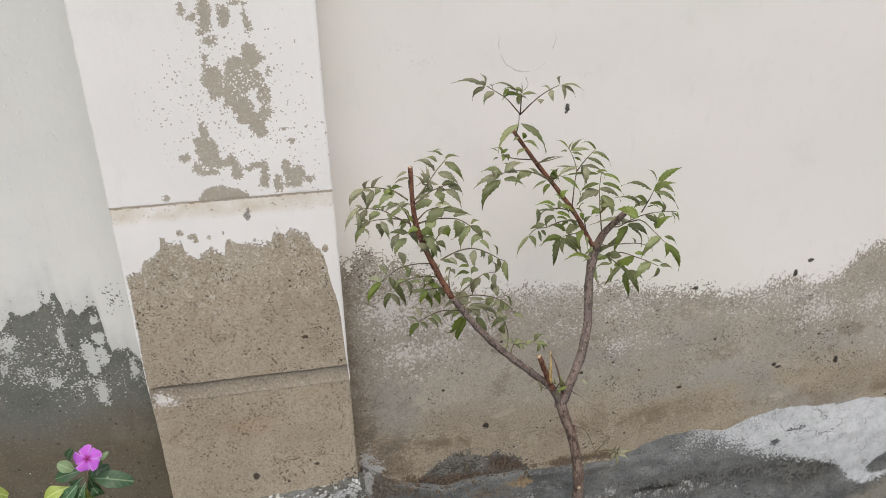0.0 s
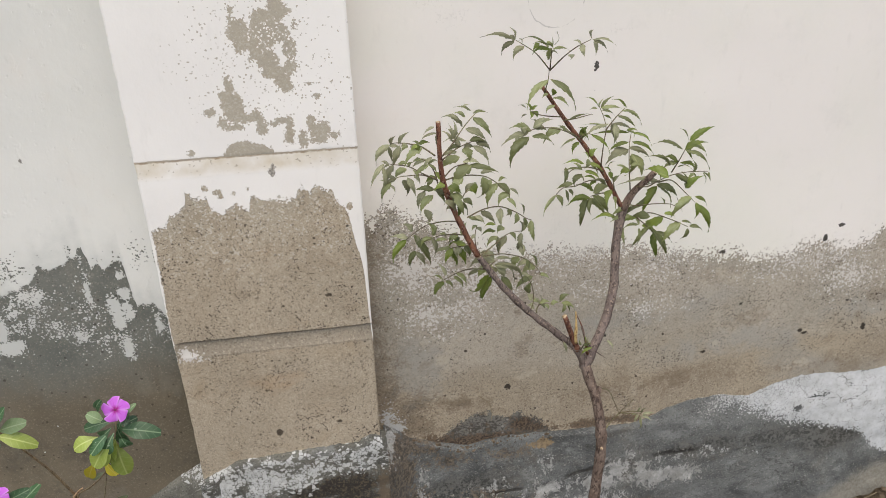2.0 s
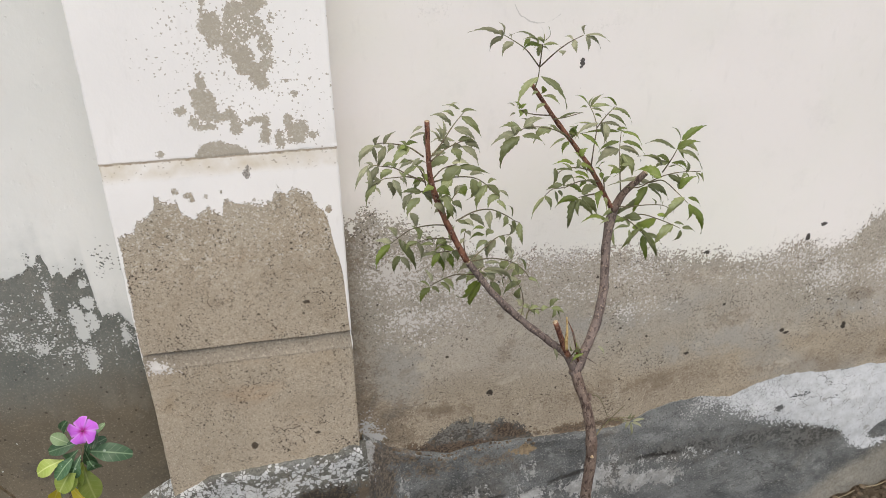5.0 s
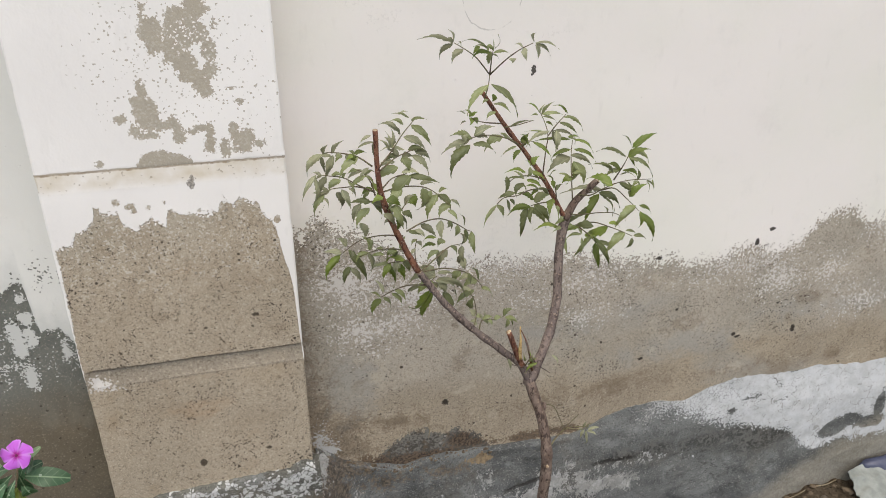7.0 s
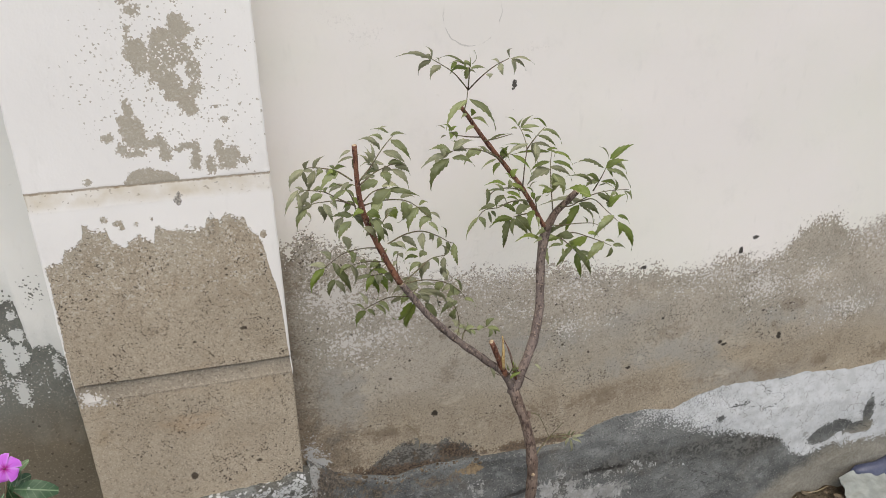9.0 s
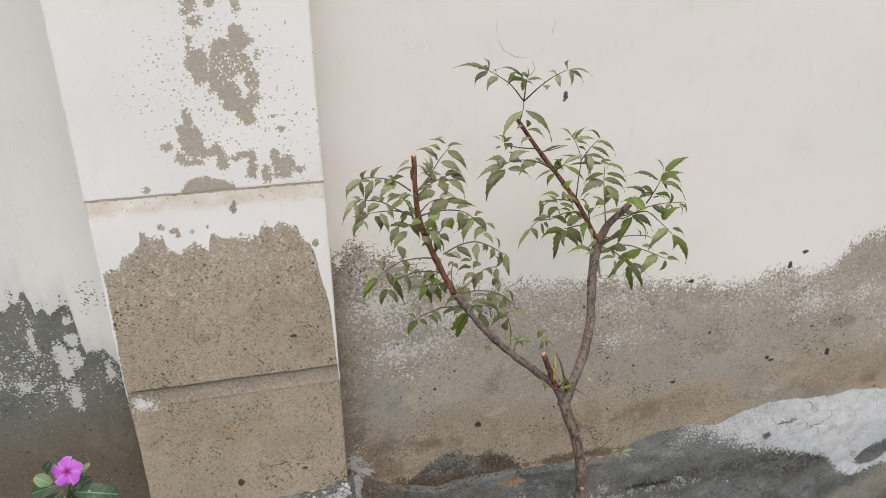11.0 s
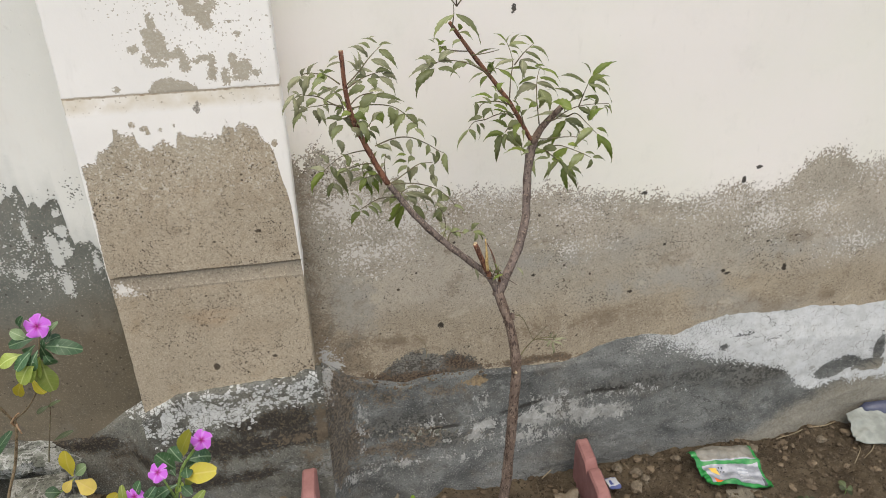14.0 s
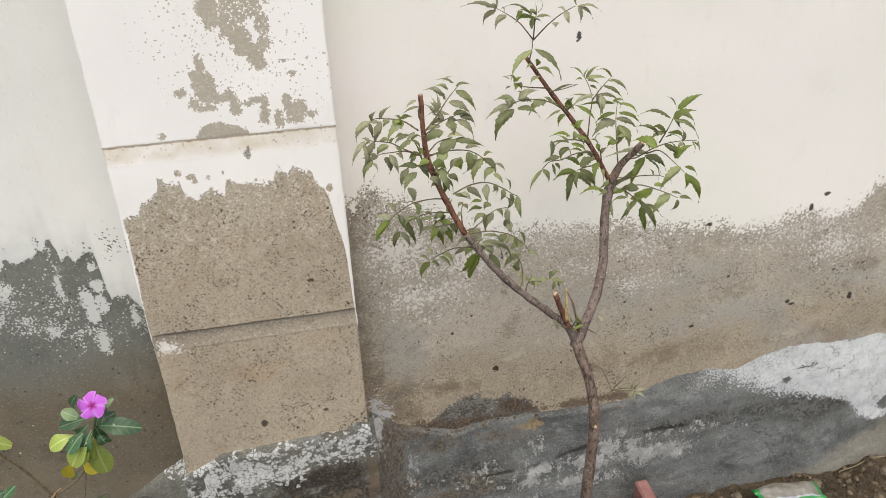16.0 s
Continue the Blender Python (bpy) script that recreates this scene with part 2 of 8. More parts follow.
scuff = g.blots([(0.565, 1.29, 0.03, 0.012), (0.20, 1.36, 0.03, 0.012), (0.25, 1.33, 0.05, 0.02)], g.where)
scuff = g.add(scuff, g.add(g.mul(n1, 0.05), g.mul(n2, 0.12)))
c = g.mix(g.mul(g.step(scuff, 0.012, 0.03), 0.15), c, rgb(160, 154, 144))
h = g.add(g.mul(bare, -0.7), g.mul(flakes, 0.3))
nrm = g.bump(h, 0.9, 0.0014)
nrm = g.bump(g.add(g.mul(g.noise(300, 3), g.add(g.mul(bare, 0.8), 0.12)), g.mul(g.add(holes, gash), -1.1)), 0.5, 0.0012, nrm)
nrm = g.bump(g.add(g.mul(g.noise(22, 5, 0.55), 0.35), g.mul(g.mul(g.noise(80, 5, 0.7), g.step(g.z, 0.84, 0.72)), 0.45)), 0.4, 0.006, nrm)
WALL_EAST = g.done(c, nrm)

# Wall to the west of the pilaster: grey damp cement under bluish limewash
g = Graph("shaded_damp_wall_paint", 0.9)
chip = chips(g, 420)
n1, n2 = g.noise(40, 6, 0.68), g.noise(150, 4, 0.68)
m1, m2 = g.noise(40, 4, 0.6, chip), g.noise(210, 4, 0.65, chip)
edge = g.curve(g.x, [(-1.6, 0.80), (-0.9, 0.82), (-0.714, 0.84), (-0.65, 0.85), (-0.616, 0.855), (-0.58, 0.885), (-0.565, 0.91), (-0.559, 0.897), (-0.534, 0.897), (-0.518, 0.905), (-0.509, 0.922), (-0.495, 0.915), (-0.484, 0.944), (-0.476, 0.913), (-0.475, 0.888), (-0.466, 0.894), (-0.455, 0.908), (-0.452, 0.871), (-0.442, 0.891), (-0.426, 0.905), (-0.411, 0.90), (-0.409, 0.844), (-0.407, 0.793), (-0.395, 0.804), (-0.374, 0.799), (-0.361, 0.777), (-0.345, 0.76)])
d = g.add(g.sub(edge, g.z), g.add(g.mul(m1, 0.035), g.mul(m2, 0.03)))
busy = g.blots([(-0.601, 0.828, 0.065, 0.06), (-0.563, 0.760, 0.08, 0.045), (-0.63, 0.793, 0.06, 0.06), (-0.456, 0.715, 0.06, 0.05), (-0.526, 0.741, 0.05, 0.04), (-0.40, 0.71, 0.03, 0.06), (-0.70, 0.78, 0.08, 0.06)], g.where)
busy = g.step(g.add(busy, g.mul(n1, 0.09)), -0.012, 0.03)
scatter = g.add(g.mul(m2, 0.24), g.add(g.mul(n1, 0.26), g.mul(busy, -0.040)))
d = g.low(d, g.add(scatter, g.add(0.046, g.mul(g.sub(1.0, busy), 0.075))))
keep = g.blots([(-0.488, 0.853, 0.005, 0.041), (-0.448, 0.804, 0.012, 0.026), (-0.442, 0.771, 0.013, 0.021), (-0.421, 0.788, 0.009, 0.022), (-0.422, 0.830, 0.012, 0.014), (-0.386, 0.835, 0.020, 0.033), (-0.437, 0.700, 0.010, 0.026), (-0.659, 0.731, 0.026, 0.019), (-0.667, 0.765, 0.012, 0.029), (-0.369, 0.749, 0.006, 0.020), (-0.422, 0.871, 0.006, 0.008), (-0.382, 0.879, 0.016, 0.017)], chip)
keep = g.add(keep, g.add(g.mul(m1, 0.025), g.mul(m2, 0.03)))
d = g.low(d, g.mul(keep, -1.0))
loose = g.blots([(-0.534, 0.935, 0.05, 0.03), (-0.378, 0.915, 0.04, 0.05), (-0.62, 0.90, 0.06, 0.05), (-0.42, 0.92, 0.05, 0.03), (-0.60, 1.13, 0.02, 0.02)], g.where)
loose = g.add(g.add(loose, g.mul(m2, 0.34)), g.add(g.mul(m1, 0.10), -0.058))
d = g.high(d, loose)
salt = g.add(g.mul(m2, 0.9), g.mul(g.noise(9, 5, 0.6, g.stretch((1, 1, 0.7), (5, 3, 2))), 0.45))
salt = g.add(g.sub(0.105, salt), g.mul(g.step(g.z, 0.74, 0.60), 0.12))
d = g.low(d, g.mul(salt, 0.1))
bare = g.step(d, -0.001, 0.001)
tone = g.add(g.z, g.mul(g.noise(4.5, 5, 0.6), 0.30))
grey = plaster_colour(g, rgb(106, 108, 101), rgb(122, 122, 114), rgb(78, 78, 72), 0.5)
brown = plaster_colour(g, rgb(122, 111, 93), rgb(108, 99, 83), rgb(70, 62, 52), 0.4)
c = g.mix(g.step(tone, 0.545, 0.70), brown, grey)
c = g.mix(g.mul(g.step(g.noise(9, 6, 0.68), 0.04, 0.18), 0.5), c, rgb(72, 70, 64))
c = g.mix(g.mul(g.step(g.noise(13, 6, 0.7, g.stretch((1, 1, 0.6), (3, 1, 1))), 0.05, 0.2), 0.4), c, rgb(128, 122, 110))
veil = g.add(g.mul(g.noise(6, 5, 0.6, g.stretch((1, 1, 0.7), (2, 2, 2))), 0.9), g.mul(m2, 0.9))
c = g.mix(g.mul(g.mul(g.step(veil, 0.19, 0.26), g.step(g.z, 0.56, 0.66)), 0.5), c, rgb(176, 176, 170))
holes = g.high(g.pits(110, 0.3, 0.36), g.pits(44, 0.35, 0.16))
c = g.mix(g.mul(holes, 0.6), c, rgb(48, 41, 34))
paint = paint_colour(g, rgb(199, 198, 191, 1.13), rgb(208, 206, 199, 1.13))
# Limewash greyed towards the peel edge: the shade is put into its colour.
edge_shade = g.add(g.sub(edge, g.z), g.add(g.mul(g.noise(7, 6, 0.65), 0.30), g.mul(n1, 0.10)))
paint = g.mix(g.mul(g.step(edge_shade, -0.10, 0.06), 0.55), paint, rgb(174, 176, 171))
paint = g.mix(g.mul(g.step(g.noise(5, 5, 0.6, g.stretch((1, 1, 0.5), (8, 2, 2))), 0.04, 0.2), 0.35), paint, rgb(214, 204, 192))
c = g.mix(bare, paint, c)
knock = g.blots([(-0.555, 1.283, 0.004, 0.004), (-0.576, 1.285, 0.005, 0.002), (-0.545, 1.118, 0.003, 0.005)], g.where)
c = g.mix(g.mul(g.step(g.add(knock, g.mul(n2, 0.008)), -0.0008, 0.001), 0.8), c, rgb(90, 82, 70))
nrm = g.bump(g.mul(bare, -1.0), 0.8, 0.0012)
nrm = g.bump(g.add(g.mul(g.noise(300, 3), g.add(g.mul(bare, 0.5), 0.2)), g.mul(holes, -0.8)), 0.5, 0.0012, nrm)
nrm = g.bump(g.add(g.noise(24, 5, 0.6), g.mul(g.step(g.noise(30, 4, 0.6, g.stretch((1, 1, 0.8), (4, 4, 1))), 0.10, 0.2), 0.35)), 0.22, 0.006, nrm)
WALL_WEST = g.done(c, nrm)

# Pilaster: the blocks above the first groove, and those below it
PEELED_TOP = [(-0.123, 1.443, 0.010, 0.027), (-0.142, 1.442, 0.007, 0.007), (-0.130, 1.417, 0.007, 0.005), (-0.121, 1.404, 0.010, 0.006), (-0.093, 1.441, 0.008, 0.016), (-0.058, 1.429, 0.005, 0.012), (-0.158, 1.454, 0.004, 0.007), (-0.075, 1.461, 0.009, 0.003), (-0.132, 1.376, 0.004, 0.006), (-0.134, 1.361, 0.003, 0.008)]
PEELED_MIDDLE = [(-0.124, 1.341, 0.015, 0.022), (-0.121, 1.319, 0.013, 0.011), (-0.084, 1.361, 0.016, 0.016), (-0.060, 1.373, 0.013, 0.022), (-0.044, 1.372, 0.006, 0.008), (-0.081, 1.339, 0.024, 0.023), (-0.061, 1.339, 0.018, 0.017), (-0.096, 1.315, 0.014, 0.019), (-0.083, 1.295, 0.018, 0.018), (-0.077, 1.276, 0.018, 0.014), (-0.061, 1.266, 0.014, 0.016), (-0.057, 1.250, 0.011, 0.011), (-0.106, 1.299, 0.004, 0.008), (-0.044, 1.312, 0.010, 0.023), (-0.045, 1.281, 0.009, 0.011), (-0.033, 1.351, 0.004, 0.006)]
PEELED_LOW = [(-0.169, 1.297, 0.007, 0.009), (-0.180, 1.285, 0.005, 0.004), (-0.178, 1.267, 0.007, 0.004), (-0.187, 1.212, 0.008, 0.007), (-0.019, 1.257, 0.008, 0.010), (-0.006, 1.229, 0.005, 0.004), (-0.152, 1.254, 0.008, 0.015), (-0.159, 1.227, 0.010, 0.020), (-0.143, 1.223, 0.012, 0.016), (-0.148, 1.205, 0.019, 0.012), (-0.130, 1.196, 0.013, 0.009), (-0.111, 1.200, 0.009, 0.010), (-0.105, 1.180, 0.008, 0.016), (-0.231, 1.142, 0.005, 0.005)]
PEELED_FOOT = [(-0.086, 1.184, 0.011, 0.005), (-0.066, 1.189, 0.010, 0.006), (-0.058, 1.179, 0.006, 0.010), (-0.060, 1.159, 0.007, 0.012), (-0.170, 1.189, 0.004, 0.010), (-0.153, 1.182, 0.013, 0.005), (-0.020, 1.183, 0.007, 0.010), (-0.014, 1.168, 0.013, 0.014), (0.001, 1.168, 0.012, 0.013), (0.015, 1.156, 0.009, 0.005), (-0.007, 1.150, 0.011, 0.007), (-0.037, 1.152, 0.007, 0.014)]


def pilaster_material(name, above, spots=()):
    """spots: patches where the paint has come off, for the blocks above the first groove."""
    g = Graph(name, 0.92)
    chip = chips(g, 420)
    n1, n2 = g.noise(55, 5, 0.65), g.noise(260, 3, 0.6)
    m1, m2 = g.noise(60, 4, 0.6, chip), g.noise(210, 3, 0.6, chip)
    wobble = g.add(g.mul(m1, 0.020), g.mul(m2, 0.020))
    dust = g.sub(g.mul(m2, 0.03), 0.0098)
    if above:
        inside = g.add(g.blots(spots, chip), g.add(wobble, 0.0012))
        flecks = g.blots([(-0.052, 1.31, 0.028, 0.05), (-0.075, 1.335, 0.05, 0.035), (-0.045, 1.29, 0.025, 0.03)], g.where)
        white = g.add(g.mul(m2, 0.10), g.sub(g.low(g.mul(flecks, 0.3), 0.006), 0.0125))
        inside = g.low(inside, g.mul(white, -1.0))
        near = g.blots([(-0.10, 1.30, 0.14, 0.14), (0.0, 1.24, 0.06, 0.16)], g.where)
        crumbs = g.sub(g.mul(m2, 0.06), g.sub(0.0102, g.low(g.mul(near, 0.06), 0.003)))
        inside = g.high(inside, g.low(crumbs, g.add(near, 0.02)))
        dome = g.add(g.blots([(-0.140, 1.127, 0.038, 0.029), (-0.112, 1.127, 0.026, 0.020)], chip), g.mul(wobble, 0.6))
        inside = g.high(inside, g.low(dome, g.sub(g.z, 1.1285)))
    else:
        edge = g.curve(g.x, [(-0.330, 0.995), (-0.321, 0.999), (-0.297, 1.006), (-0.287, 1.025), (-0.260, 1.038), (-0.254, 1.068), (-0.242, 1.056), (-0.219, 1.053), (-0.216, 1.031), (-0.195, 1.019), (-0.180, 1.029), (-0.169, 1.037), (-0.149, 1.021), (-0.143, 1.051), (-0.123, 1.043), (-0.094, 1.038), (-0.063, 1.040), (-0.055, 1.064), (-0.044, 1.055), (-0.037, 1.046), (-0.025, 1.058), (0.003, 1.050), (0.008, 1.030), (0.025, 1.016), (0.031, 0.992), (0.036, 0.956), (0.041, 0.929), (0.048, 0.900), (0.051, 0.862), (0.0535, 0.78), (0.058, 0.70)])
        inside = g.add(g.sub(edge, g.z), g.mul(wobble, 1.7))
        rim = g.add(g.add(g.sub(g.x, -0.3245), g.mul(g.step(g.z, 0.95, 0.72), 0.005)), g.mul(wobble, 0.5))
        inside = g.low(inside, g.high(rim, g.mul(g.sub(0.70, g.z), 0.5)))
        inside = g.high(inside, g.add(g.blots([(-0.219, 1.073, 0.006, 0.005), (-0.198, 1.064, 0.008, 0.006), (-0.193, 1.056, 0.005, 0.005), (-0.170, 1.059, 0.003, 0.004), (-0.144, 1.066, 0.002, 0.003), (0.034, 1.015, 0.006, 0.008)], chip), g.mul(wobble, 0.4)))
        inside = g.low(inside, g.add(g.mul(g.sub(m2, 0.26), -0.1), g.mul(g.step(g.z, 1.03, 0.95), 0.04)))
    inside = g.high(inside, dust)
    bare = g.step(inside, -0.0006, 0.0006)
    raw = plaster_colour(g, rgb(171, 158, 138), rgb(182, 168, 147), rgb(108, 93, 76), 1.15)
    pale = g.step(g.add(g.z, g.mul(g.noise(7, 4), 0.3)), 0.97, 1.10)
    raw = g.mix(g.mul(pale, 0.7), raw, rgb(174, 166, 150))
    raw = g.mix(g.mul(g.step(g.noise(6, 5, 0.6), 0.05, 0.25), 0.5), raw, rgb(163, 146, 122))
    raw = g.mix(g.mul(g.step(g.noise(8, 5, 0.65, g.stretch((0.6, 1, 1.3), (3, 0, 5))), 0.08, 0.25), 0.45), raw, rgb(168, 140, 110))
    raw = g.mix(g.mul(g.step(g.noise(360, 3, 0.8, g.stretch((1, 1, 1), (2, 7, 3))), 0.05, 0.11), 0.5), raw, rgb(212, 198, 174))
    raw = g.mix(g.mul(g.step(g.noise(330, 3, 0.8, g.stretch((1, 1, 1), (7, 2, 3))), 0.05, 0.12), 0.4), raw, rgb(126, 110, 89))
    raw = g.mix(g.mul(g.step(g.noise(11, 7, 0.72, g.stretch((1, 1, 1), (6, 7, 3))), 0.05, 0.17), 0.4), raw, rgb(144, 126, 101))
    thick = g.step(g.noise(5, 4, 0.6, g.stretch((1, 1, 1), (1, 2, 8))), -0.14, 0.14)
    thick = g.mul(thick, g.step(pale, 1.0, 0.3))
    fine = g.step(g.add(g.noise(230, 3, 0.62, g.stretch((1, 1, 1), (1, 4, 2))), g.mul(g.noise(16, 4, 0.6, g.stretch((1, 1, 1), (5, 4, 2))), 0.35)), 0.115, 0.145)
    holes = g.high(g.mul(fine, g.add(0.45, g.mul(thick, 0.55))), g.mul(g.pits(110, 0.10, 0.38), g.add(0.4, g.mul(thick, 0.6))))
    if not above:
        stain = g.blots([(0.02, 0.80, 0.03, 0.05), (-0.19, 0.655, 0.08, 0.05), (-0.06, 0.93, 0.10, 0.05), (-0.25, 0.86, 0.05, 0.07), (-0.05, 0.60, 0.06, 0.04), (-0.14, 1.02, 0.16, 0.02)], g.where)
        raw = g.mix(g.mul(g.step(g.add(stain, g.mul(g.noise(14, 7, 0.72, g.stretch((1, 1, 1), (3, 3, 3))), 0.30)), -0.02, 0.06), 0.26), raw, rgb(132, 116, 95))
    powder = g.mul(g.step(g.add(m2, g.mul(m1, 0.5)), 0.05, 0.11), g.step(g.add(g.z, g.mul(m1, 0.4)), 0.86, 1.02))
    raw = g.mix(g.mul(powder, 0.6), raw, rgb(206, 199, 186))
    raw = g.mix(g.mul(holes, 0.35 if above else 0.95), raw, rgb(52, 41, 31))
    if above:
        raw = g.mix(0.55, raw, rgb(172, 164, 149))
    paint = paint_colour(g, rgb(224, 220, 214, 1.12), rgb(219, 215, 209, 1.12))
    lip_z = g.add(g.z, g.mul(n1, 0.008))
    lip = g.low(g.step(lip_z, 1.090, 1.110), g.step(lip_z, 1.131, 1.127))
    paint = g.mix(g.mul(lip, g.add(0.42, g.mul(g.noise(30, 4), 1.2))), paint, rgb(196, 180, 148))
    under = g.low(g.step(lip_z, 1.1245, 1.1265), g.step(lip_z, 1.1310, 1.1290))
    paint = g.mix(g.mul(under, g.add(0.55, g.mul(n1, 1.5))), paint, rgb(134, 108, 70))
    paint = g.mix(g.mul(g.mul(lip, g.step(m2, 0.14, 0.16)), 0.55), paint, rgb(150, 136, 112))
    deep = g.mul(g.mul(holes, bare), -1.5)
    if not above:
        # Shade of the lower groove put into the colour: plaster there is darker.
        groove_shade = g.low(g.step(g.add(g.z, g.mul(n1, 0.02)), 0.714, 0.720), g.step(g.z, 0.757, 0.751))
        raw = g.mix(g.mul(groove_shade, 0.7), raw, plaster_colour(g, rgb(138, 129, 115), rgb(154, 144, 128), rgb(88, 79, 67)))
    c = g.mix(bare, paint, raw)
    if not above:
        fleck = g.blots([(-0.312, 0.725, 0.016, 0.012), (-0.30, 0.718, 0.02, 0.006)], g.where)
        fleck = g.step(g.add(fleck, g.add(g.mul(m1, 0.03), g.mul(m2, 0.05))), 0.0, 0.002)
        c = g.mix(g.mul(fleck, 0.8), c, rgb(206, 202, 196))
        big = g.blots([(-0.153, 0.509, 0.007, 0.009), (-0.022, 0.831, 0.007, 0.004), (-0.026, 0.52, 0.006, 0.004)], g.where)
        big = g.step(g.add(big, g.mul(n2, 0.006)), -0.0005, 0.001)
        halo = g.add(g.blots([(-0.099, 1.094, 0.006, 0.009), (-0.097, 1.103, 0.004, 0.006)], g.where), g.mul(m2, 0.012))
        c = g.mix(g.mul(g.step(halo, -0.0005, 0.0005), 0.85), c, g.mix(g.step(n2, -0.06, 0.04), rgb(92, 84, 74), rgb(158, 151, 140)))
        c = g.mix(g.mul(big, 0.85), c, rgb(54, 45, 36))
        deep = g.mul(g.high(g.mul(holes, bare), big), -1.5)
    nrm = None if above else g.bump(g.mul(bare, -1.0), 0.9, 0.0014)
    nrm = g.bump(g.add(g.mul(g.noise(260, 3), 0.25 if above else g.add(g.mul(bare, 0.5), 0.12)), deep), 0.55, 0.0014, nrm)
    nrm = g.bump(g.noise(20, 4), 0.25, 0.006, nrm)
    return g.done(c, nrm)


PILASTER_TOP = pilaster_material("peeling_pilaster_top", True, PEELED_TOP + PEELED_MIDDLE + PEELED_LOW[6:7])
PILASTER_UP = pilaster_material("peeling_pilaster_block", True, PEELED_LOW + PEELED_FOOT + PEELED_MIDDLE[-6:-4])
PILASTER = pilaster_material("peeling_pilaster_plaster", False)

# Cement skirt at the foot of the wall, with flaking whitewash
def cement_colour(g, dark, pale):
    c = g.mix(g.step(g.noise(9, 8, 0.68, g.stretch((0.7, 1, 1.1))), -0.15, 0.15), dark, pale)
    c = g.mix(g.mul(g.step(g.noise(5, 7, 0.68, g.stretch((0.8, 1, 1), (9, 3, 4))), 0.02, 0.16), 0.5), c, rgb(96, 87, 74))
    c = g.mix(g.mul(g.step(g.noise(15, 7, 0.72, g.stretch((0.8, 1, 1), (1, 3, 4))), 0.06, 0.16), 0.5), c, rgb(136, 137, 134))
    c = g.mix(g.mul(g.step(g.noise(24, 8, 0.76, g.stretch((0.8, 1, 1.1), (2, 5, 1))), 0.06, 0.16), 0.45), c, rgb(62, 61, 57))
    c = g.mix(g.mul(g.step(g.noise(60, 6, 0.8, g.stretch((1, 1, 1), (6, 5, 1))), 0.08, 0.14), 0.35), c, rgb(142, 142, 137))
    c = g.mix(g.mul(g.step(g.noise(240, 3, 0.75), 0.05, 0.11), 0.6), c, rgb(50, 48, 44))
    c = g.mix(g.mul(g.pits(120, 0.1, 0.4), 0.5), c, rgb(150, 149, 142))
    return g.mix(g.mul(g.step(g.noise(260, 3, 0.75, g.stretch((1, 1, 1), (1, 5, 8))), 0.07, 0.13), 0.5), c, rgb(158, 157, 150))


g = Graph("flaking_cement_skirt", 0.86)
chip = chips(g, 380)
n1, n2 = g.noise(20, 6, 0.68), g.noise(130, 4, 0.7)
m1, m2 = g.noise(34, 4, 0.62, chip), g.noise(180, 4, 0.65, chip)
rag = g.add(g.mul(n1, 0.10), g.mul(n2, 0.07))
c = cement_colour(g, rgb(76, 77, 75), rgb(113, 114, 111))
rough_band = g.blots([(1.14, 0.25, 0.12, 0.026), (1.257, 0.225, 0.062, 0.034), (1.20, 0.21, 0.10, 0.03), (1.04, 0.246, 0.10, 0.028), (0.917, 0.246, 0.09, 0.025), (0.82, 0.242, 0.08, 0.02), (0.25, 0.21, 0.14, 0.04), (0.35, 0.155, 0.1, 0.03)], g.where)
c = g.mix(g.mul(g.step(g.add(rough_band, rag), -0.012, 0.012), 0.8), c, g.mix(g.step(g.add(n2, n1), -0.10, 0.10), rgb(50, 49, 46), rgb(98, 97, 92)))
c = g.mix(g.mul(g.step(g.add(g.sub(g.mul(g.sub(g.x, 1.25), 0.5), g.sub(g.z, 0.05)), g.mul(rag, 0.8)), -0.03, 0.03), 0.65), c, g.mix(g.step(n2, -0.1, 0.1), rgb(128, 121, 106), rgb(146, 140, 126)))
mud = g.blots([(0.085, 0.29, 0.03, 0.06), (0.10, 0.20, 0.07, 0.07), (0.20, 0.155, 0.10, 0.03), (0.30, 0.185, 0.06, 0.012), (0.10, 0.37, 0.06, 0.04), (0.17, 0.345, 0.05, 0.02), (0.26, 0.165, 0.10, 0.012), (0.09, 0.25, 0.05, 0.16), (0.22, 0.30, 0.06, 0.02), (0.36, 0.30, 0.05, 0.015)], g.where)
c = g.mix(g.mul(g.step(g.add(mud, g.mul(rag, 1.5)), -0.006, 0.018), 0.7), c, g.mix(g.step(n2, -0.06, 0.08), rgb(62, 52, 42), rgb(112, 98, 80)))
c = g.mix(g.mul(g.step(g.add(g.blots([(0.45, 0.318, 0.022, 0.014), (0.435, 0.322, 0.018, 0.010)], g.where), g.add(g.mul(n1, 0.05), g.mul(n2, 0.02))), -0.001, 0.003), 0.85), c, g.mix(g.step(n2, -0.1, 0.1), rgb(116, 98, 74), rgb(146, 126, 96)))
white = g.sub(g.z, g.curve(g.x, [(0.76, 0.37), (0.833, 0.345), (0.892, 0.358), (0.969, 0.348), (1.037, 0.314), (1.104, 0.289), (1.154, 0.276), (1.223, 0.252), (1.30, 0.230), (1.345, 0.176), (1.411, 0.150), (1.492, 0.163), (1.60, 0.150), (2.2, 0.16)]))
edge_white = g.add(white, g.add(g.mul(m1, 0.05), g.mul(m2, g.curve(g.x, [(0.76, 0.30), (1.0, 0.20), (1.2, 0.09), (2.2, 0.08)]))))
edge_white = g.low(edge_white, g.add(g.mul(g.sub(g.x, 0.89), 0.4), g.add(g.mul(m1, 0.06), g.mul(m2, 0.16))))
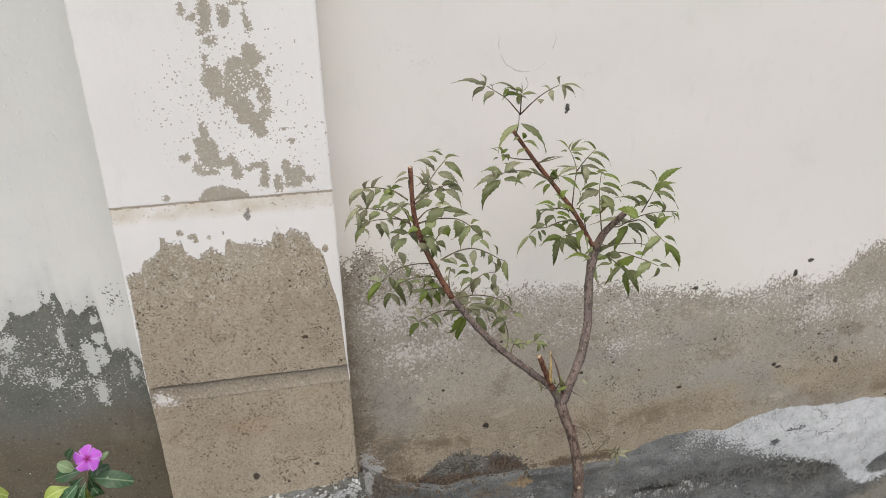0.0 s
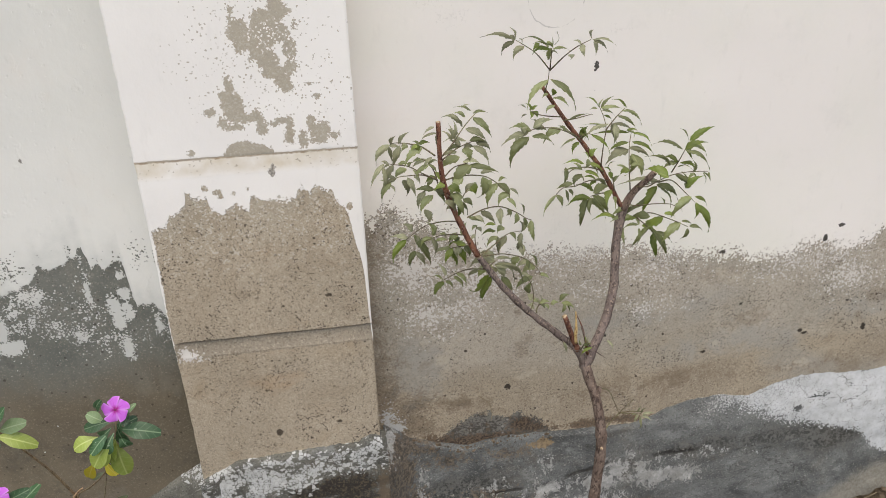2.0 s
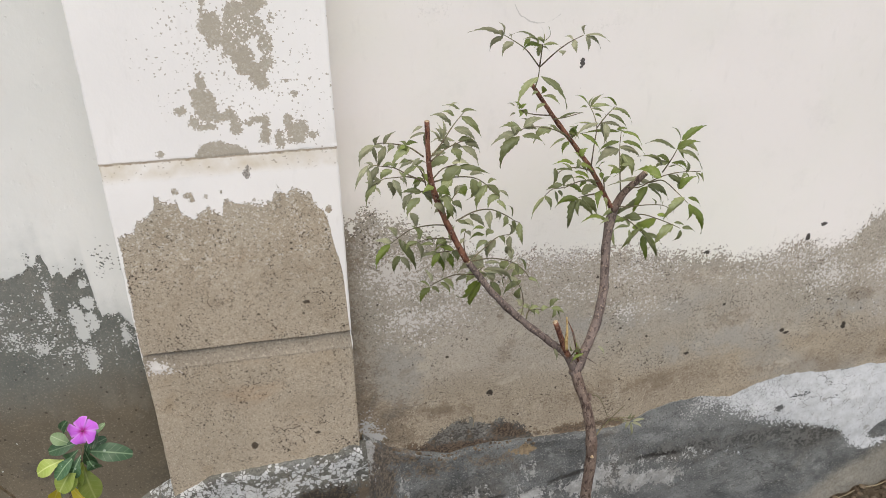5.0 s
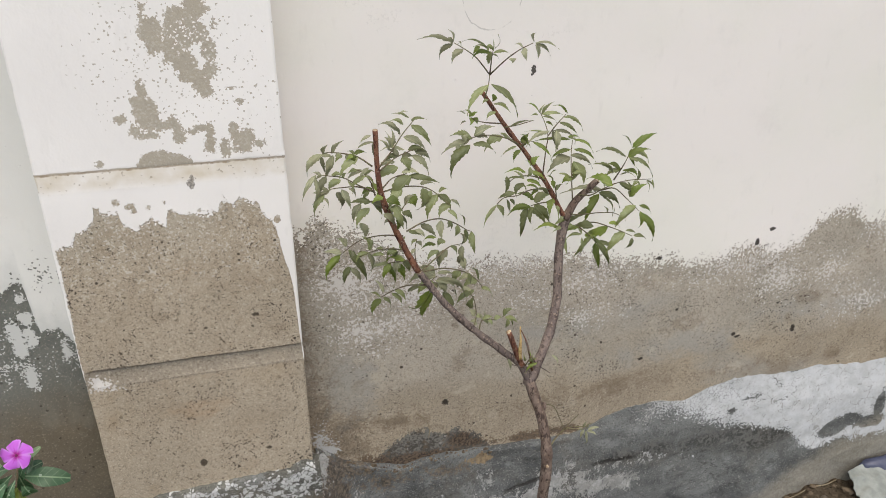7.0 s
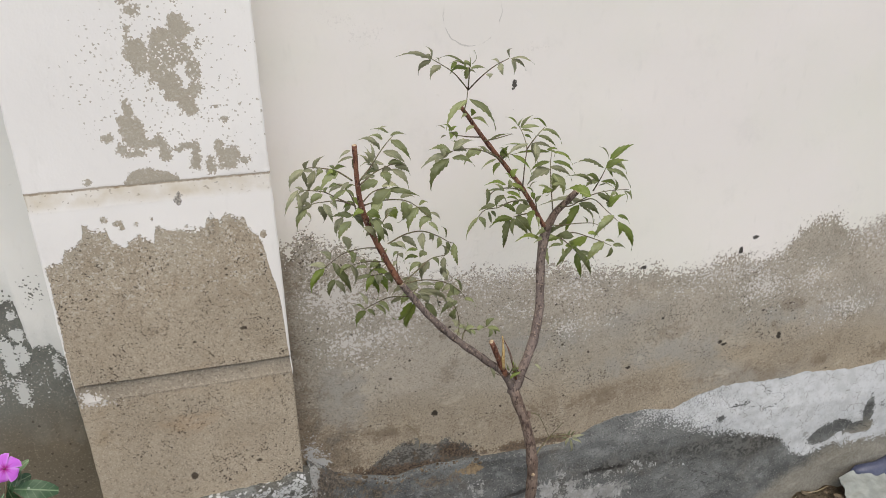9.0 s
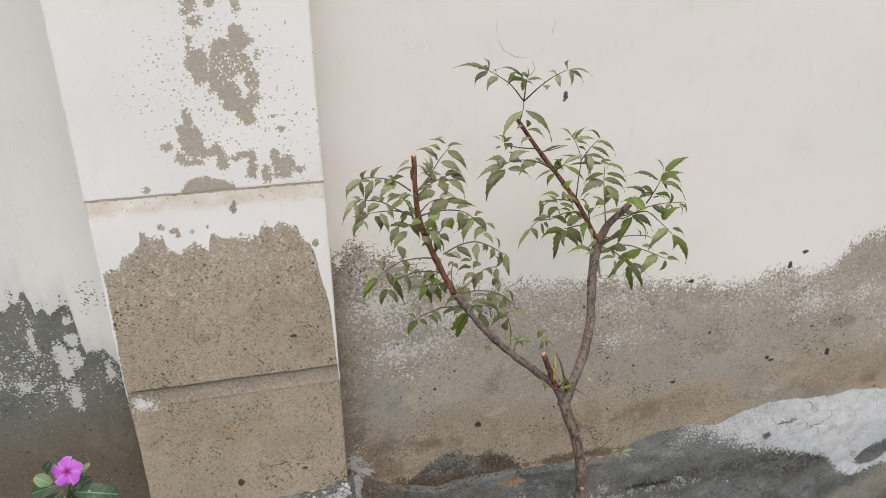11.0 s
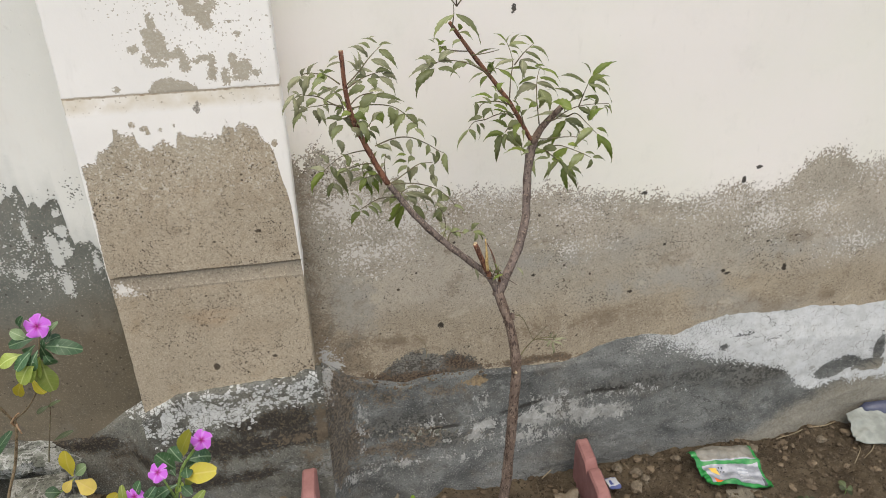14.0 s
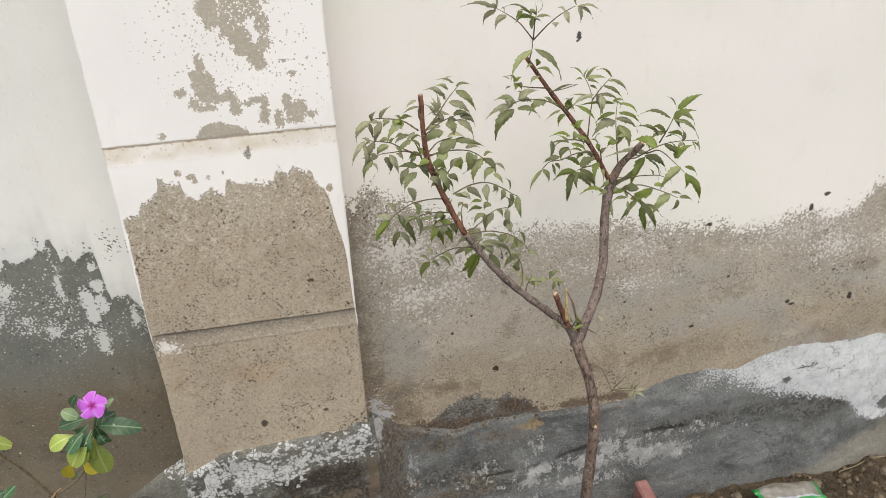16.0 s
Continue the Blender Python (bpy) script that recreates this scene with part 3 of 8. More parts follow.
bald = g.blots([(1.457, 0.206, 0.045, 0.028), (1.495, 0.221, 0.047, 0.022), (1.569, 0.205, 0.055, 0.020), (1.589, 0.255, 0.018, 0.044), (1.435, 0.192, 0.034, 0.018), (1.117, 0.327, 0.012, 0.010), (1.170, 0.356, 0.018, 0.006), (1.297, 0.415, 0.014, 0.006)], chip)
edge_white = g.low(edge_white, g.mul(g.add(bald, g.add(g.mul(m1, 0.03), g.mul(m2, 0.03))), -1.0))
where = bent(g, 70, 0.016)
gaps = g.cells(95, "DISTANCE_TO_EDGE", where)[0]
wide = g.add(g.curve(g.x, [(0.8, 0.13), (0.95, 0.05), (1.10, 0.005), (1.25, -0.05), (2.2, -0.06)]), g.add(g.mul(n1, 0.20), g.mul(n2, 0.16)))
net = g.add(0.3, g.mul(g.step(g.sub(gaps, wide), -0.01, 0.04), 0.7))
hair = g.cells(36, "DISTANCE_TO_EDGE", bent(g, 20, 0.03))[0]
hair = g.mul(g.step(hair, 0.03, 0.012), g.step(n1, -0.02, 0.06))
coat = g.mul(g.step(edge_white, -0.001, 0.001), net)
patch = g.blots([(0.60, 0.179, 0.07, 0.036), (0.659, 0.203, 0.06, 0.028), (0.738, 0.165, 0.07, 0.032), (0.815, 0.161, 0.049, 0.028), (0.465, 0.183, 0.032, 0.022), (0.450, 0.251, 0.016, 0.022), (0.435, 0.150, 0.045, 0.016), (0.555, 0.132, 0.047, 0.022), (0.617, 0.122, 0.039, 0.018), (0.318, 0.208, 0.021, 0.007), (0.658, 0.239, 0.030, 0.006), (0.811, 0.219, 0.048, 0.006), (0.137, 0.093, 0.044, 0.012), (0.065, 0.100, 0.028, 0.012), (0.225, 0.104, 0.060, 0.003), (0.299, 0.102, 0.046, 0.003), (0.152, 0.245, 0.008, 0.028), (0.082, 0.40, 0.016, 0.03)], g.where)
drips = g.noise(60, 5, 0.78, g.stretch((1, 1, 0.45)))
patch = g.add(patch, g.add(g.mul(m1, 0.09), g.add(g.mul(drips, 0.13), g.mul(m2, 0.09))))
coat = g.high(coat, g.mul(g.step(patch, 0.003, 0.006), g.add(0.72, g.mul(n2, 1.2))))
tint = g.step(g.x, 0.85, 1.0)
c = g.mix(coat, c, g.mix(tint, g.mix(g.step(g.noise(36, 5, 0.7), -0.15, 0.15), rgb(146, 145, 139), rgb(176, 175, 170)), g.mix(g.step(g.noise(36, 5, 0.7), -0.15, 0.15), rgb(176, 177, 175), rgb(192, 193, 192))))
c = g.mix(g.mul(g.mul(g.step(g.noise(90, 5, 0.75), 0.06, 0.15), coat), 0.5), c, rgb(144, 142, 136))
c = g.mix(g.mul(g.mul(hair, coat), 0.6), c, rgb(118, 114, 106))
seam = g.math("ABSOLUTE", g.add(g.sub(g.z, g.curve(g.x, [(0.20, 0.20), (0.287, 0.19), (0.45, 0.192), (0.50, 0.205), (0.549, 0.222), (0.686, 0.236), (0.834, 0.236), (1.2, 0.20)])), g.add(g.mul(n1, 0.02), g.mul(n2, 0.012))))
seam = g.mul(g.step(seam, 0.0075, 0.002), g.mul(g.step(g.noise(8, 4), -0.08, 0.02), g.low(g.step(g.x, 0.22, 0.28), g.step(g.x, 1.1, 0.9))))
c = g.mix(g.mul(seam, 0.8), c, rgb(40, 37, 33))
crack = g.cells(5, "DISTANCE_TO_EDGE", bent(g, 14, 0.12, g.stretch((0.7, 1, 1.6))))[0]
crack = g.mul(g.step(g.add(crack, g.mul(n2, 0.02)), 0.007, 0.002), g.step(g.noise(5, 3), 0.03, 0.10))
c = g.mix(g.mul(crack, 0.7), c, rgb(48, 46, 42))
nrm = g.bump(g.add(g.noise(230, 4, 0.7), g.add(g.mul(coat, 0.8), g.mul(seam, -1.5))), 0.6, 0.0016)
nrm = g.bump(g.noise(46, 7, 0.72), 0.35, 0.005, nrm)
SKIRT = g.done(c, nrm)

g = Graph("crackled_cement_skirt", 0.86)
n1, n2 = g.noise(22, 6, 0.68), g.noise(140, 4, 0.7)
rag = g.add(g.mul(n1, 0.10), g.mul(n2, 0.07))
c = cement_colour(g, rgb(82, 81, 74), rgb(112, 110, 101))
grime = g.blots([(-0.03, 0.345, 0.11, 0.035), (-0.12, 0.29, 0.16, 0.035), (0.0, 0.30, 0.12, 0.04), (-0.35, 0.25, 0.14, 0.02), (-0.18, 0.20, 0.18, 0.02), (-0.5, 0.27, 0.12, 0.03)], g.where)
c = g.mix(g.mul(g.step(g.add(grime, rag), -0.006, 0.012), 0.85), c, g.mix(g.step(n2, 0.0, 0.12), rgb(38, 32, 27), rgb(86, 75, 60)))
c = g.mix(g.mul(g.step(g.add(g.blots([(0.055, 0.32, 0.02, 0.06), (0.01, 0.29, 0.05, 0.012), (0.04, 0.24, 0.03, 0.02)], g.where), rag), -0.008, 0.012), 0.6), c, rgb(110, 97, 80))
white = g.blots([(-0.273, 0.420, 0.030, 0.014), (-0.224, 0.410, 0.045, 0.028), (-0.279, 0.385, 0.024, 0.036), (-0.178, 0.391, 0.045, 0.030), (-0.129, 0.385, 0.040, 0.028), (-0.100, 0.404, 0.030, 0.022), (-0.221, 0.370, 0.033, 0.024), (-0.046, 0.425, 0.036, 0.016), (0.007, 0.433, 0.034, 0.016), (0.003, 0.408, 0.036, 0.010), (-0.299, 0.353, 0.015, 0.024), (-0.063, 0.40, 0.024, 0.011), (0.043, 0.436, 0.012, 0.020), (-0.157, 0.432, 0.045, 0.009), (-0.405, 0.378, 0.026, 0.014), (-0.365, 0.368, 0.030, 0.012), (-0.446, 0.368, 0.010, 0.005), (-0.344, 0.400, 0.016, 0.009), (-0.327, 0.367, 0.015, 0.013), (-0.376, 0.398, 0.016, 0.007)], g.where)
white = g.add(white, g.add(g.mul(n1, 0.03), g.mul(n2, 0.04)))
where = bent(g, 45, 0.010)
cell = g.cells(120, "F1", where)[1]
luck = g.sub(g.node("ShaderNodeSeparateColor", Color=cell).outputs[0], 0.5)
lines = g.cells(120, "DISTANCE_TO_EDGE", where)[0]
deep = g.step(white, 0.002, 0.016)
flake = g.step(g.add(white, g.mul(luck, 0.036)), -0.003, -0.001)
coat = g.mul(flake, g.step(g.add(lines, g.add(g.mul(n2, 0.14), g.mul(deep, g.add(0.035, g.mul(luck, 0.10))))), 0.045, 0.085))
c = g.mix(g.mul(coat, g.add(0.86, n2)), c, g.mix(luck, rgb(186, 186, 182), rgb(208, 208, 205)))
nrm = g.bump(g.add(g.noise(230, 4, 0.7), g.add(g.mul(coat, 1.2), g.mul(n1, 2.0))), 0.6, 0.0018)
nrm = g.bump(g.noise(50, 7, 0.72), 0.5, 0.007, nrm)
SKIRT_DARK = g.done(c, nrm)

# Dry garden soil
g = Graph("dry_soil", 0.97, 0.15)
c = g.mix(g.step(g.noise(9, 6, 0.65), -0.15, 0.15), rgb(78, 67, 53), rgb(112, 99, 80))
c = g.mix(g.mul(g.step(g.noise(70, 6, 0.75), 0.03, 0.12), 0.65), c, rgb(124, 111, 93))
c = g.mix(g.mul(g.step(g.noise(95, 5, 0.75, g.stretch((1, 1, 1), (4, 4, 4))), 0.05, 0.12), 0.75), c, rgb(34, 27, 21))
c = g.mix(g.mul(g.step(g.noise(330, 3, 0.7), 0.08, 0.16), 0.55), c, rgb(144, 132, 114))
nrm = g.bump(g.noise(80, 8, 0.78), 1.0, 0.024)
SOIL = g.done(c, nrm)

g = Graph("soil_clod", 0.97, 0.15)
rnd = g.tree.nodes.new("ShaderNodeNewGeometry").outputs["Random Per Island"]
c = g.mix(rnd, rgb(70, 60, 48), rgb(118, 104, 86))
c = g.mix(g.step(g.noise(120, 5, 0.7), -0.05, 0.25), c, rgb(56, 47, 38))
CLOD = g.done(c, g.bump(g.noise(260, 5, 0.7), 0.8, 0.003))


def stone_material(name, a, b, dark, scale=18.0, vein=None):
    g = Graph(name, 0.92, 0.2)
    c = g.mix(g.step(g.noise(scale, 7, 0.75), -0.07, 0.07), a, b)
    c = g.mix(g.mul(g.step(g.noise(scale * 2.6, 7, 0.78), 0.04, 0.11), 0.7), c, dark)
    c = g.mix(g.mul(g.step(g.noise(scale * 9, 4, 0.75), 0.06, 0.14), 0.55), c, dark)
    cr = g.cells(scale * 0.5, "DISTANCE_TO_EDGE", bent(g, scale * 1.2, 1.6 / scale))[0]
    c = g.mix(g.mul(g.step(cr, 0.03, 0.008), g.step(g.noise(scale * 0.4, 3), -0.02, 0.08)), c, dark)
    if vein:
        v = g.math("ABSOLUTE", g.noise(scale * 0.7, 5, 0.7, g.stretch((1, 1, 1), (3, 8, 2))))
        c = g.mix(g.mul(g.step(v, 0.03, 0.008), 0.75), c, vein)
    return g.done(c, g.bump(g.noise(scale * 5, 7, 0.72), 0.9, 0.006))


RUBBLE = stone_material("broken_concrete", rgb(90, 90, 80), rgb(120, 119, 108), rgb(46, 42, 36), 18.0, rgb(150, 148, 140))
LEDGE = stone_material("whitewashed_concrete", rgb(100, 102, 93), rgb(142, 143, 135), rgb(48, 46, 41), 22.0, rgb(178, 178, 173))
MORTAR = stone_material("sunk_mortar", rgb(104, 98, 86), rgb(122, 115, 101), rgb(62, 55, 47), 14.0)
PEBBLE = stone_material("pale_pebble", rgb(100, 90, 76), rgb(128, 117, 100), rgb(76, 66, 55), 40.0)

g = Graph("red_concrete_edging", 0.85, 0.3)
c = g.mix(g.step(g.noise(20, 6, 0.65), -0.2, 0.2), rgb(128, 88, 84), rgb(146, 106, 101))
c = g.mix(g.mul(g.step(g.noise(90, 4, 0.7), 0.08, 0.25), 0.6), c, rgb(116, 70, 67))
c = g.mix(g.mul(g.pits(120, 0.1, 0.2), 0.5), c, rgb(110, 66, 62))
EDGING = g.done(c, g.bump(g.noise(180, 5, 0.65), 0.4, 0.002))


def bark_material(name, a, b, dark, ring=0.0):
    g = Graph(name, 0.85, 0.25)
    along = g.stretch((1, 1, 0.4))
    c = g.mix(g.step(g.noise(60, 6, 0.7, along), -0.1, 0.1), a, b)
    c = g.mix(g.mul(g.step(g.noise(190, 4, 0.75, along), 0.02, 0.08), 0.85), c, dark)
    c = g.mix(g.mul(g.pits(300, 0.6, 0.6), 0.6 + ring), c, rgb(166, 146, 128))
    return g.done(c, g.bump(g.noise(190, 5, 0.7, along), 0.7, 0.002))


BARK = bark_material("grey_brown_bark", rgb(98, 82, 72), rgb(120, 104, 93), rgb(58, 46, 40), -0.25)
BARK_UP = bark_material("smooth_grey_bark", rgb(102, 90, 84), rgb(122, 108, 100), rgb(68, 58, 53), -0.1)
BARK_RED = bark_material("reddish_young_bark", rgb(104, 68, 54), rgb(130, 90, 70), rgb(64, 40, 33), -0.2)
CUT = bark_material("pale_cut_wood", rgb(188, 168, 138), rgb(168, 146, 116), rgb(130, 108, 82), -0.4)
SPLINTER = bark_material("yellow_splintered_wood", rgb(204, 176, 122), rgb(186, 156, 104), rgb(140, 110, 70), -0.4)
RACHIS = bark_material("green_brown_leaf_stalk", rgb(98, 88, 70), rgb(114, 110, 80), rgb(84, 62, 52), -0.4)
STALK = bark_material("woody_periwinkle_stem", rgb(124, 108, 84), rgb(144, 126, 98), rgb(92, 78, 60), -0.3)
DRY_TIP = bark_material("dry_pale_stem_tip", rgb(156, 126, 98), rgb(170, 140, 110), rgb(120, 94, 70), -0.4)
GREEN_STALK = bark_material("green_soft_stem", rgb(112, 138, 72), rgb(126, 150, 84), rgb(90, 108, 60), -0.5)


def leaf_material(name, a, b, vein, dust, thin=0.25, rough=0.55, spots=None):
    """A leaf blade; its length runs along its own y, its width along x."""
    g = Graph(name, rough, 0.4)
    rnd = g.node("ShaderNodeObjectInfo").outputs["Random"]
    c = g.mix(rnd, a, b)
    c = g.mix(g.step(g.noise(90, 4, 0.6), -0.15, 0.25), c, g.mix(0.5, a, dust))
    mid = g.step(g.math("ABSOLUTE", g.x), 0.0011, 0.0003)
    side = g.math("PINGPONG", g.add(g.y, g.mul(g.math("ABSOLUTE", g.x), -0.8)), 0.0035)
    side = g.mul(g.step(side, 0.0006, 0.0001), 0.35)
    c = g.mix(g.mul(g.high(mid, side), 0.7), c, vein)
    c = g.mix(g.mul(g.step(g.noise(45, 5, 0.6), 0.0, 0.3), 0.6), c, dust)
    if spots:
        c = g.mix(g.mul(g.pits(160, 0.18, 0.34), 0.8), c, spots)
    dice = g.math("FRACT", g.mul(rnd, 37.3))
    c = g.mix(1.0, c, g.mix(dice, (0.46, 0.47, 0.38, 1), (1.26, 1.28, 1.16, 1)), "MULTIPLY")
    g.done(c, g.bump(g.add(g.noise(120, 4), g.mul(mid, -0.6)), 0.35, 0.0015))
    t = g.node("ShaderNodeBsdfTranslucent", Color=g.mix(0.5, c, b))
    m = g.node("ShaderNodeMixShader", Fac=thin)
    g.tree.links.new(g.bsdf.outputs[0], m.inputs[1])
    g.tree.links.new(t.outputs[0], m.inputs[2])
    g.tree.links.new(m.outputs[0], g.tree.nodes["Material Output"].inputs["Surface"])
    return g.mat


LEAF = leaf_material("dusty_green_leaf", rgb(92, 97, 44), rgb(134, 138, 96), rgb(156, 160, 120), rgb(150, 155, 126))
LEAF_PALE = leaf_material("pale_dusty_leaf", rgb(110, 112, 86), rgb(138, 137, 110), rgb(168, 166, 136), rgb(168, 164, 142))
LEAF_FRESH = leaf_material("fresh_green_leaf", rgb(92, 112, 36), rgb(118, 130, 54), rgb(142, 150, 86), rgb(132, 136, 90), 0.3)
V_GREEN = leaf_material("periwinkle_leaf", rgb(44, 78, 50), rgb(68, 102, 68), rgb(156, 178, 148), rgb(100, 126, 98), 0.2, 0.45, rgb(170, 184, 170))
V_LIME = leaf_material("yellowing_periwinkle_leaf", rgb(130, 152, 70), rgb(158, 166, 84), rgb(196, 204, 140), rgb(168, 172, 110), 0.3, 0.5)
V_YELLOW = leaf_material("yellow_periwinkle_leaf", rgb(194, 178, 46), rgb(208, 192, 74), rgb(220, 204, 120), rgb(204, 184, 100), 0.35, 0.5)
V_PALE = leaf_material("pale_edged_periwinkle_leaf", rgb(112, 142, 104), rgb(138, 160, 118), rgb(190, 204, 176), rgb(160, 176, 146), 0.25, 0.5)
V_CHART = leaf_material("lemon_periwinkle_leaf", rgb(176, 176, 60), rgb(190, 188, 76), rgb(206, 206, 120), rgb(190, 186, 100), 0.35, 0.5)
V_OCHRE = leaf_material("ochre_periwinkle_leaf", rgb(202, 178, 84), rgb(210, 186, 96), rgb(216, 188, 120), rgb(198, 168, 104), 0.35, 0.5)
SPROUT = leaf_material("sprout_leaf", rgb(150, 190, 50), rgb(160, 200, 70), rgb(190, 210, 110), rgb(160, 190, 80), 0.35)
WEED = leaf_material("weed_leaf", rgb(60, 70, 44), rgb(76, 84, 56), rgb(96, 104, 76), rgb(86, 86, 66), 0.2)

g = Graph("pink_petal", 0.6, 0.2)
r = g.math("SQRT", g.add(g.mul(g.x, g.x), g.mul(g.y, g.y)))
c = g.mix(g.step(g.add(r, g.mul(g.noise(140, 3), 0.006)), 0.0015, 0.0095), rgb(150, 26, 120), rgb(192, 100, 204))
rim = g.math("ABSOLUTE", g.sub(g.x, g.mul(g.mul(g.y, g.y), 5.5)))
rim = g.step(g.sub(rim, g.mul(g.y, 0.42)), -0.0005, 0.0022)
c = g.mix(g.mul(g.high(g.step(r, 0.019, 0.0225), rim), 0.32), c, rgb(220, 176, 228))
rib = g.math("ABSOLUTE", g.sub(g.x, g.mul(g.mul(g.y, g.y), 5.5)))
c = g.mix(g.mul(g.mul(g.step(rib, 0.0011, 0.0003), g.step(r, 0.016, 0.005)), 0.4), c, rgb(158, 36, 134))
t = g.node("ShaderNodeBsdfTranslucent", Color=c)
g.done(c, g.bump(g.noise(160, 3), 0.2, 0.001))
m = g.node("ShaderNodeMixShader", Fac=0.25)
g.tree.links.new(g.bsdf.outputs[0], m.inputs[1])
g.tree.links.new(t.outputs[0], m.inputs[2])
g.tree.links.new(m.outputs[0], g.tree.nodes["Material Output"].inputs["Surface"])
PETAL = g.mat


def plain(name, a, b, rough=0.6, spec=0.4, metal=0.0, scale=60.0):
    g = Graph(name, rough, spec)
    g.bsdf.inputs["Metallic"].default_value = metal
    return g.done(g.mix(g.step(g.noise(scale, 5, 0.6), -0.2, 0.2), a, b), g.bump(g.noise(scale, 4), 0.25, 0.002))


EYE_RED = plain("dark_flower_eye", rgb(112, 10, 78), rgb(132, 20, 92))
FOIL_GREEN = plain("green_foil", rgb(22, 104, 48), rgb(34, 128, 60), 0.35, 0.5)
FOIL_SILVER = plain("dull_silver_foil", rgb(128, 131, 137), rgb(152, 154, 160), 0.4, 0.5, 0.1)
FOIL_BUFF = plain("dusty_buff_foil", rgb(104, 100, 90), rgb(124, 120, 110), 0.45, 0.5)
PRINT_ORANGE = plain("orange_print", rgb(214, 92, 40), rgb(222, 110, 50), 0.4)
PRINT_YELLOW = plain("yellow_print", rgb(206, 168, 72), rgb(216, 180, 90), 0.4)
PRINT_DARK = plain("dark_print", rgb(56, 62, 66), rgb(76, 80, 84), 0.5)
PRINT_WHITE = plain("white_print", rgb(160, 162, 166), rgb(174, 176, 178), 0.4)
PRINT_BLUE = plain("blue_print", rgb(58, 66, 112), rgb(74, 84, 130), 0.5)
PAPER = plain("weathered_paper", rgb(120, 123, 117), rgb(144, 147, 140), 0.85, 0.2, 0.0, 30.0)
DRY_LEAF = plain("dry_papery_leaf", rgb(122, 112, 96), rgb(100, 88, 73), 0.85, 0.2, 0.0, 90.0)
STRAW = plain("dry_straw", rgb(140, 128, 106), rgb(120, 106, 84), 0.8, 0.2)
TARP = plain("dark_blue_plastic", rgb(54, 58, 78), rgb(70, 74, 92), 0.45, 0.5)


# ---- building helpers ----
def part(name, bm, material, parent=None, label="", smooth=True, seal=True):
    """Links a bmesh as one mesh object, under a thing or a part if one is given."""
    if seal:
        bmesh.ops.recalc_face_normals(bm, faces=bm.faces)
    me = bpy.data.meshes.new(name)
    bm.to_mesh(me)
    bm.free()
    for f in me.polygons:
        f.use_smooth = smooth
    for m in (material if isinstance(material, (list, tuple)) else [material]):
        me.materials.append(m)
    ob = new(name, me)
    if parent:
        ob.parent = parent
    if label:
        tagged(ob, label)
    return ob


def thing(name, label, category, group="", at=(0, 0, 0)):
    ob = new(name)
    ob.location = at
    ob.empty_display_size = 0.05
    return tagged(ob, label, category, group)


def wave(x, y=0.0, z=0.0, scale=1.0):
    return noise.noise(Vector((x * scale, y * scale, z * scale)))


def along(stops, v):
    """Straight runs between (place, value) stops."""
    if v <= stops[0][0]:
        return stops[0][1]
    for (a, p), (b, q) in zip(stops, stops[1:]):
        if v <= b:
            return p + (q - p) * (v - a) / (b - a)
    return stops[-1][1]


def spread(lo, hi, count):
    return [lo + (hi - lo) * i / (count - 1) for i in range(count)]


def sheet(bm, us, vs, place, slot=0):
    """A grid of quads whose corners are place(u, v)."""
    rows = [[bm.verts.new(place(u, v)) for u in us] for v in vs]
    for a, b in zip(rows, rows[1:]):
        for i in range(len(us) - 1):
            bm.faces.new((a[i], a[i + 1], b[i + 1], b[i])).material_index = slot
    return rows


def smooth_path(points, step=0.012):
    """A Catmull-Rom line through points, as (place, share of the way)."""
    ps = [Vector(p) for p in points]
    ps = [ps[0] * 2 - ps[1]] + ps + [ps[-1] * 2 - ps[-2]]
    out = []
    for i in range(1, len(ps) - 2):
        a, b, c, d = ps[i - 1:i + 3]
        n = max(2, int((c - b).length / step))
        for k in range(n):
            t = k / n
            out.append(0.5 * (2 * b + (c - a) * t + (2 * a - 5 * b + 4 * c - d) * t * t + (3 * b - a - 3 * c + d) * t ** 3))
    out.append(ps[-2])
    return out


def tube(bm, points, r0, r1, sides=8, rough=0.08, step=0.012, cap=0, slot=0, knots=()):
    """A tapered, slightly uneven stem along points."""
    line = smooth_path(points, step)
    total = len(line) - 1
    side = Vector((1, 0.13, 0.07))
    last = None
    for i, p in enumerate(line):
        way = (line[min(i + 1, total)] - line[max(i - 1, 0)]).normalized()
        side = (side - way * side.dot(way)).normalized()
        up = way.cross(side)
        s = i / total
        r = r0 + (r1 - r0) * s
        for at, much, wide in knots:
            r *= 1 + much * math.exp(-((s - at) / wide) ** 2)
        ring = []
        for k in range(sides):
            a = 2 * math.pi * k / sides
            q = r * (1 + rough * wave(p.x * 60 + math.cos(a) * 1.4, p.y * 60 + math.sin(a) * 1.4, p.z * 45))
            ring.append(bm.verts.new(p + (side * math.cos(a) + up * math.sin(a)) * q))
        if last:
            for k in range(sides):
                bm.faces.new((last[k], last[(k + 1) % sides], ring[(k + 1) % sides], ring[k])).material_index = slot
        else:
            bm.faces.new(ring[::-1]).material_index = slot
        last = ring
    bm.faces.new(last).material_index = cap
    return bm


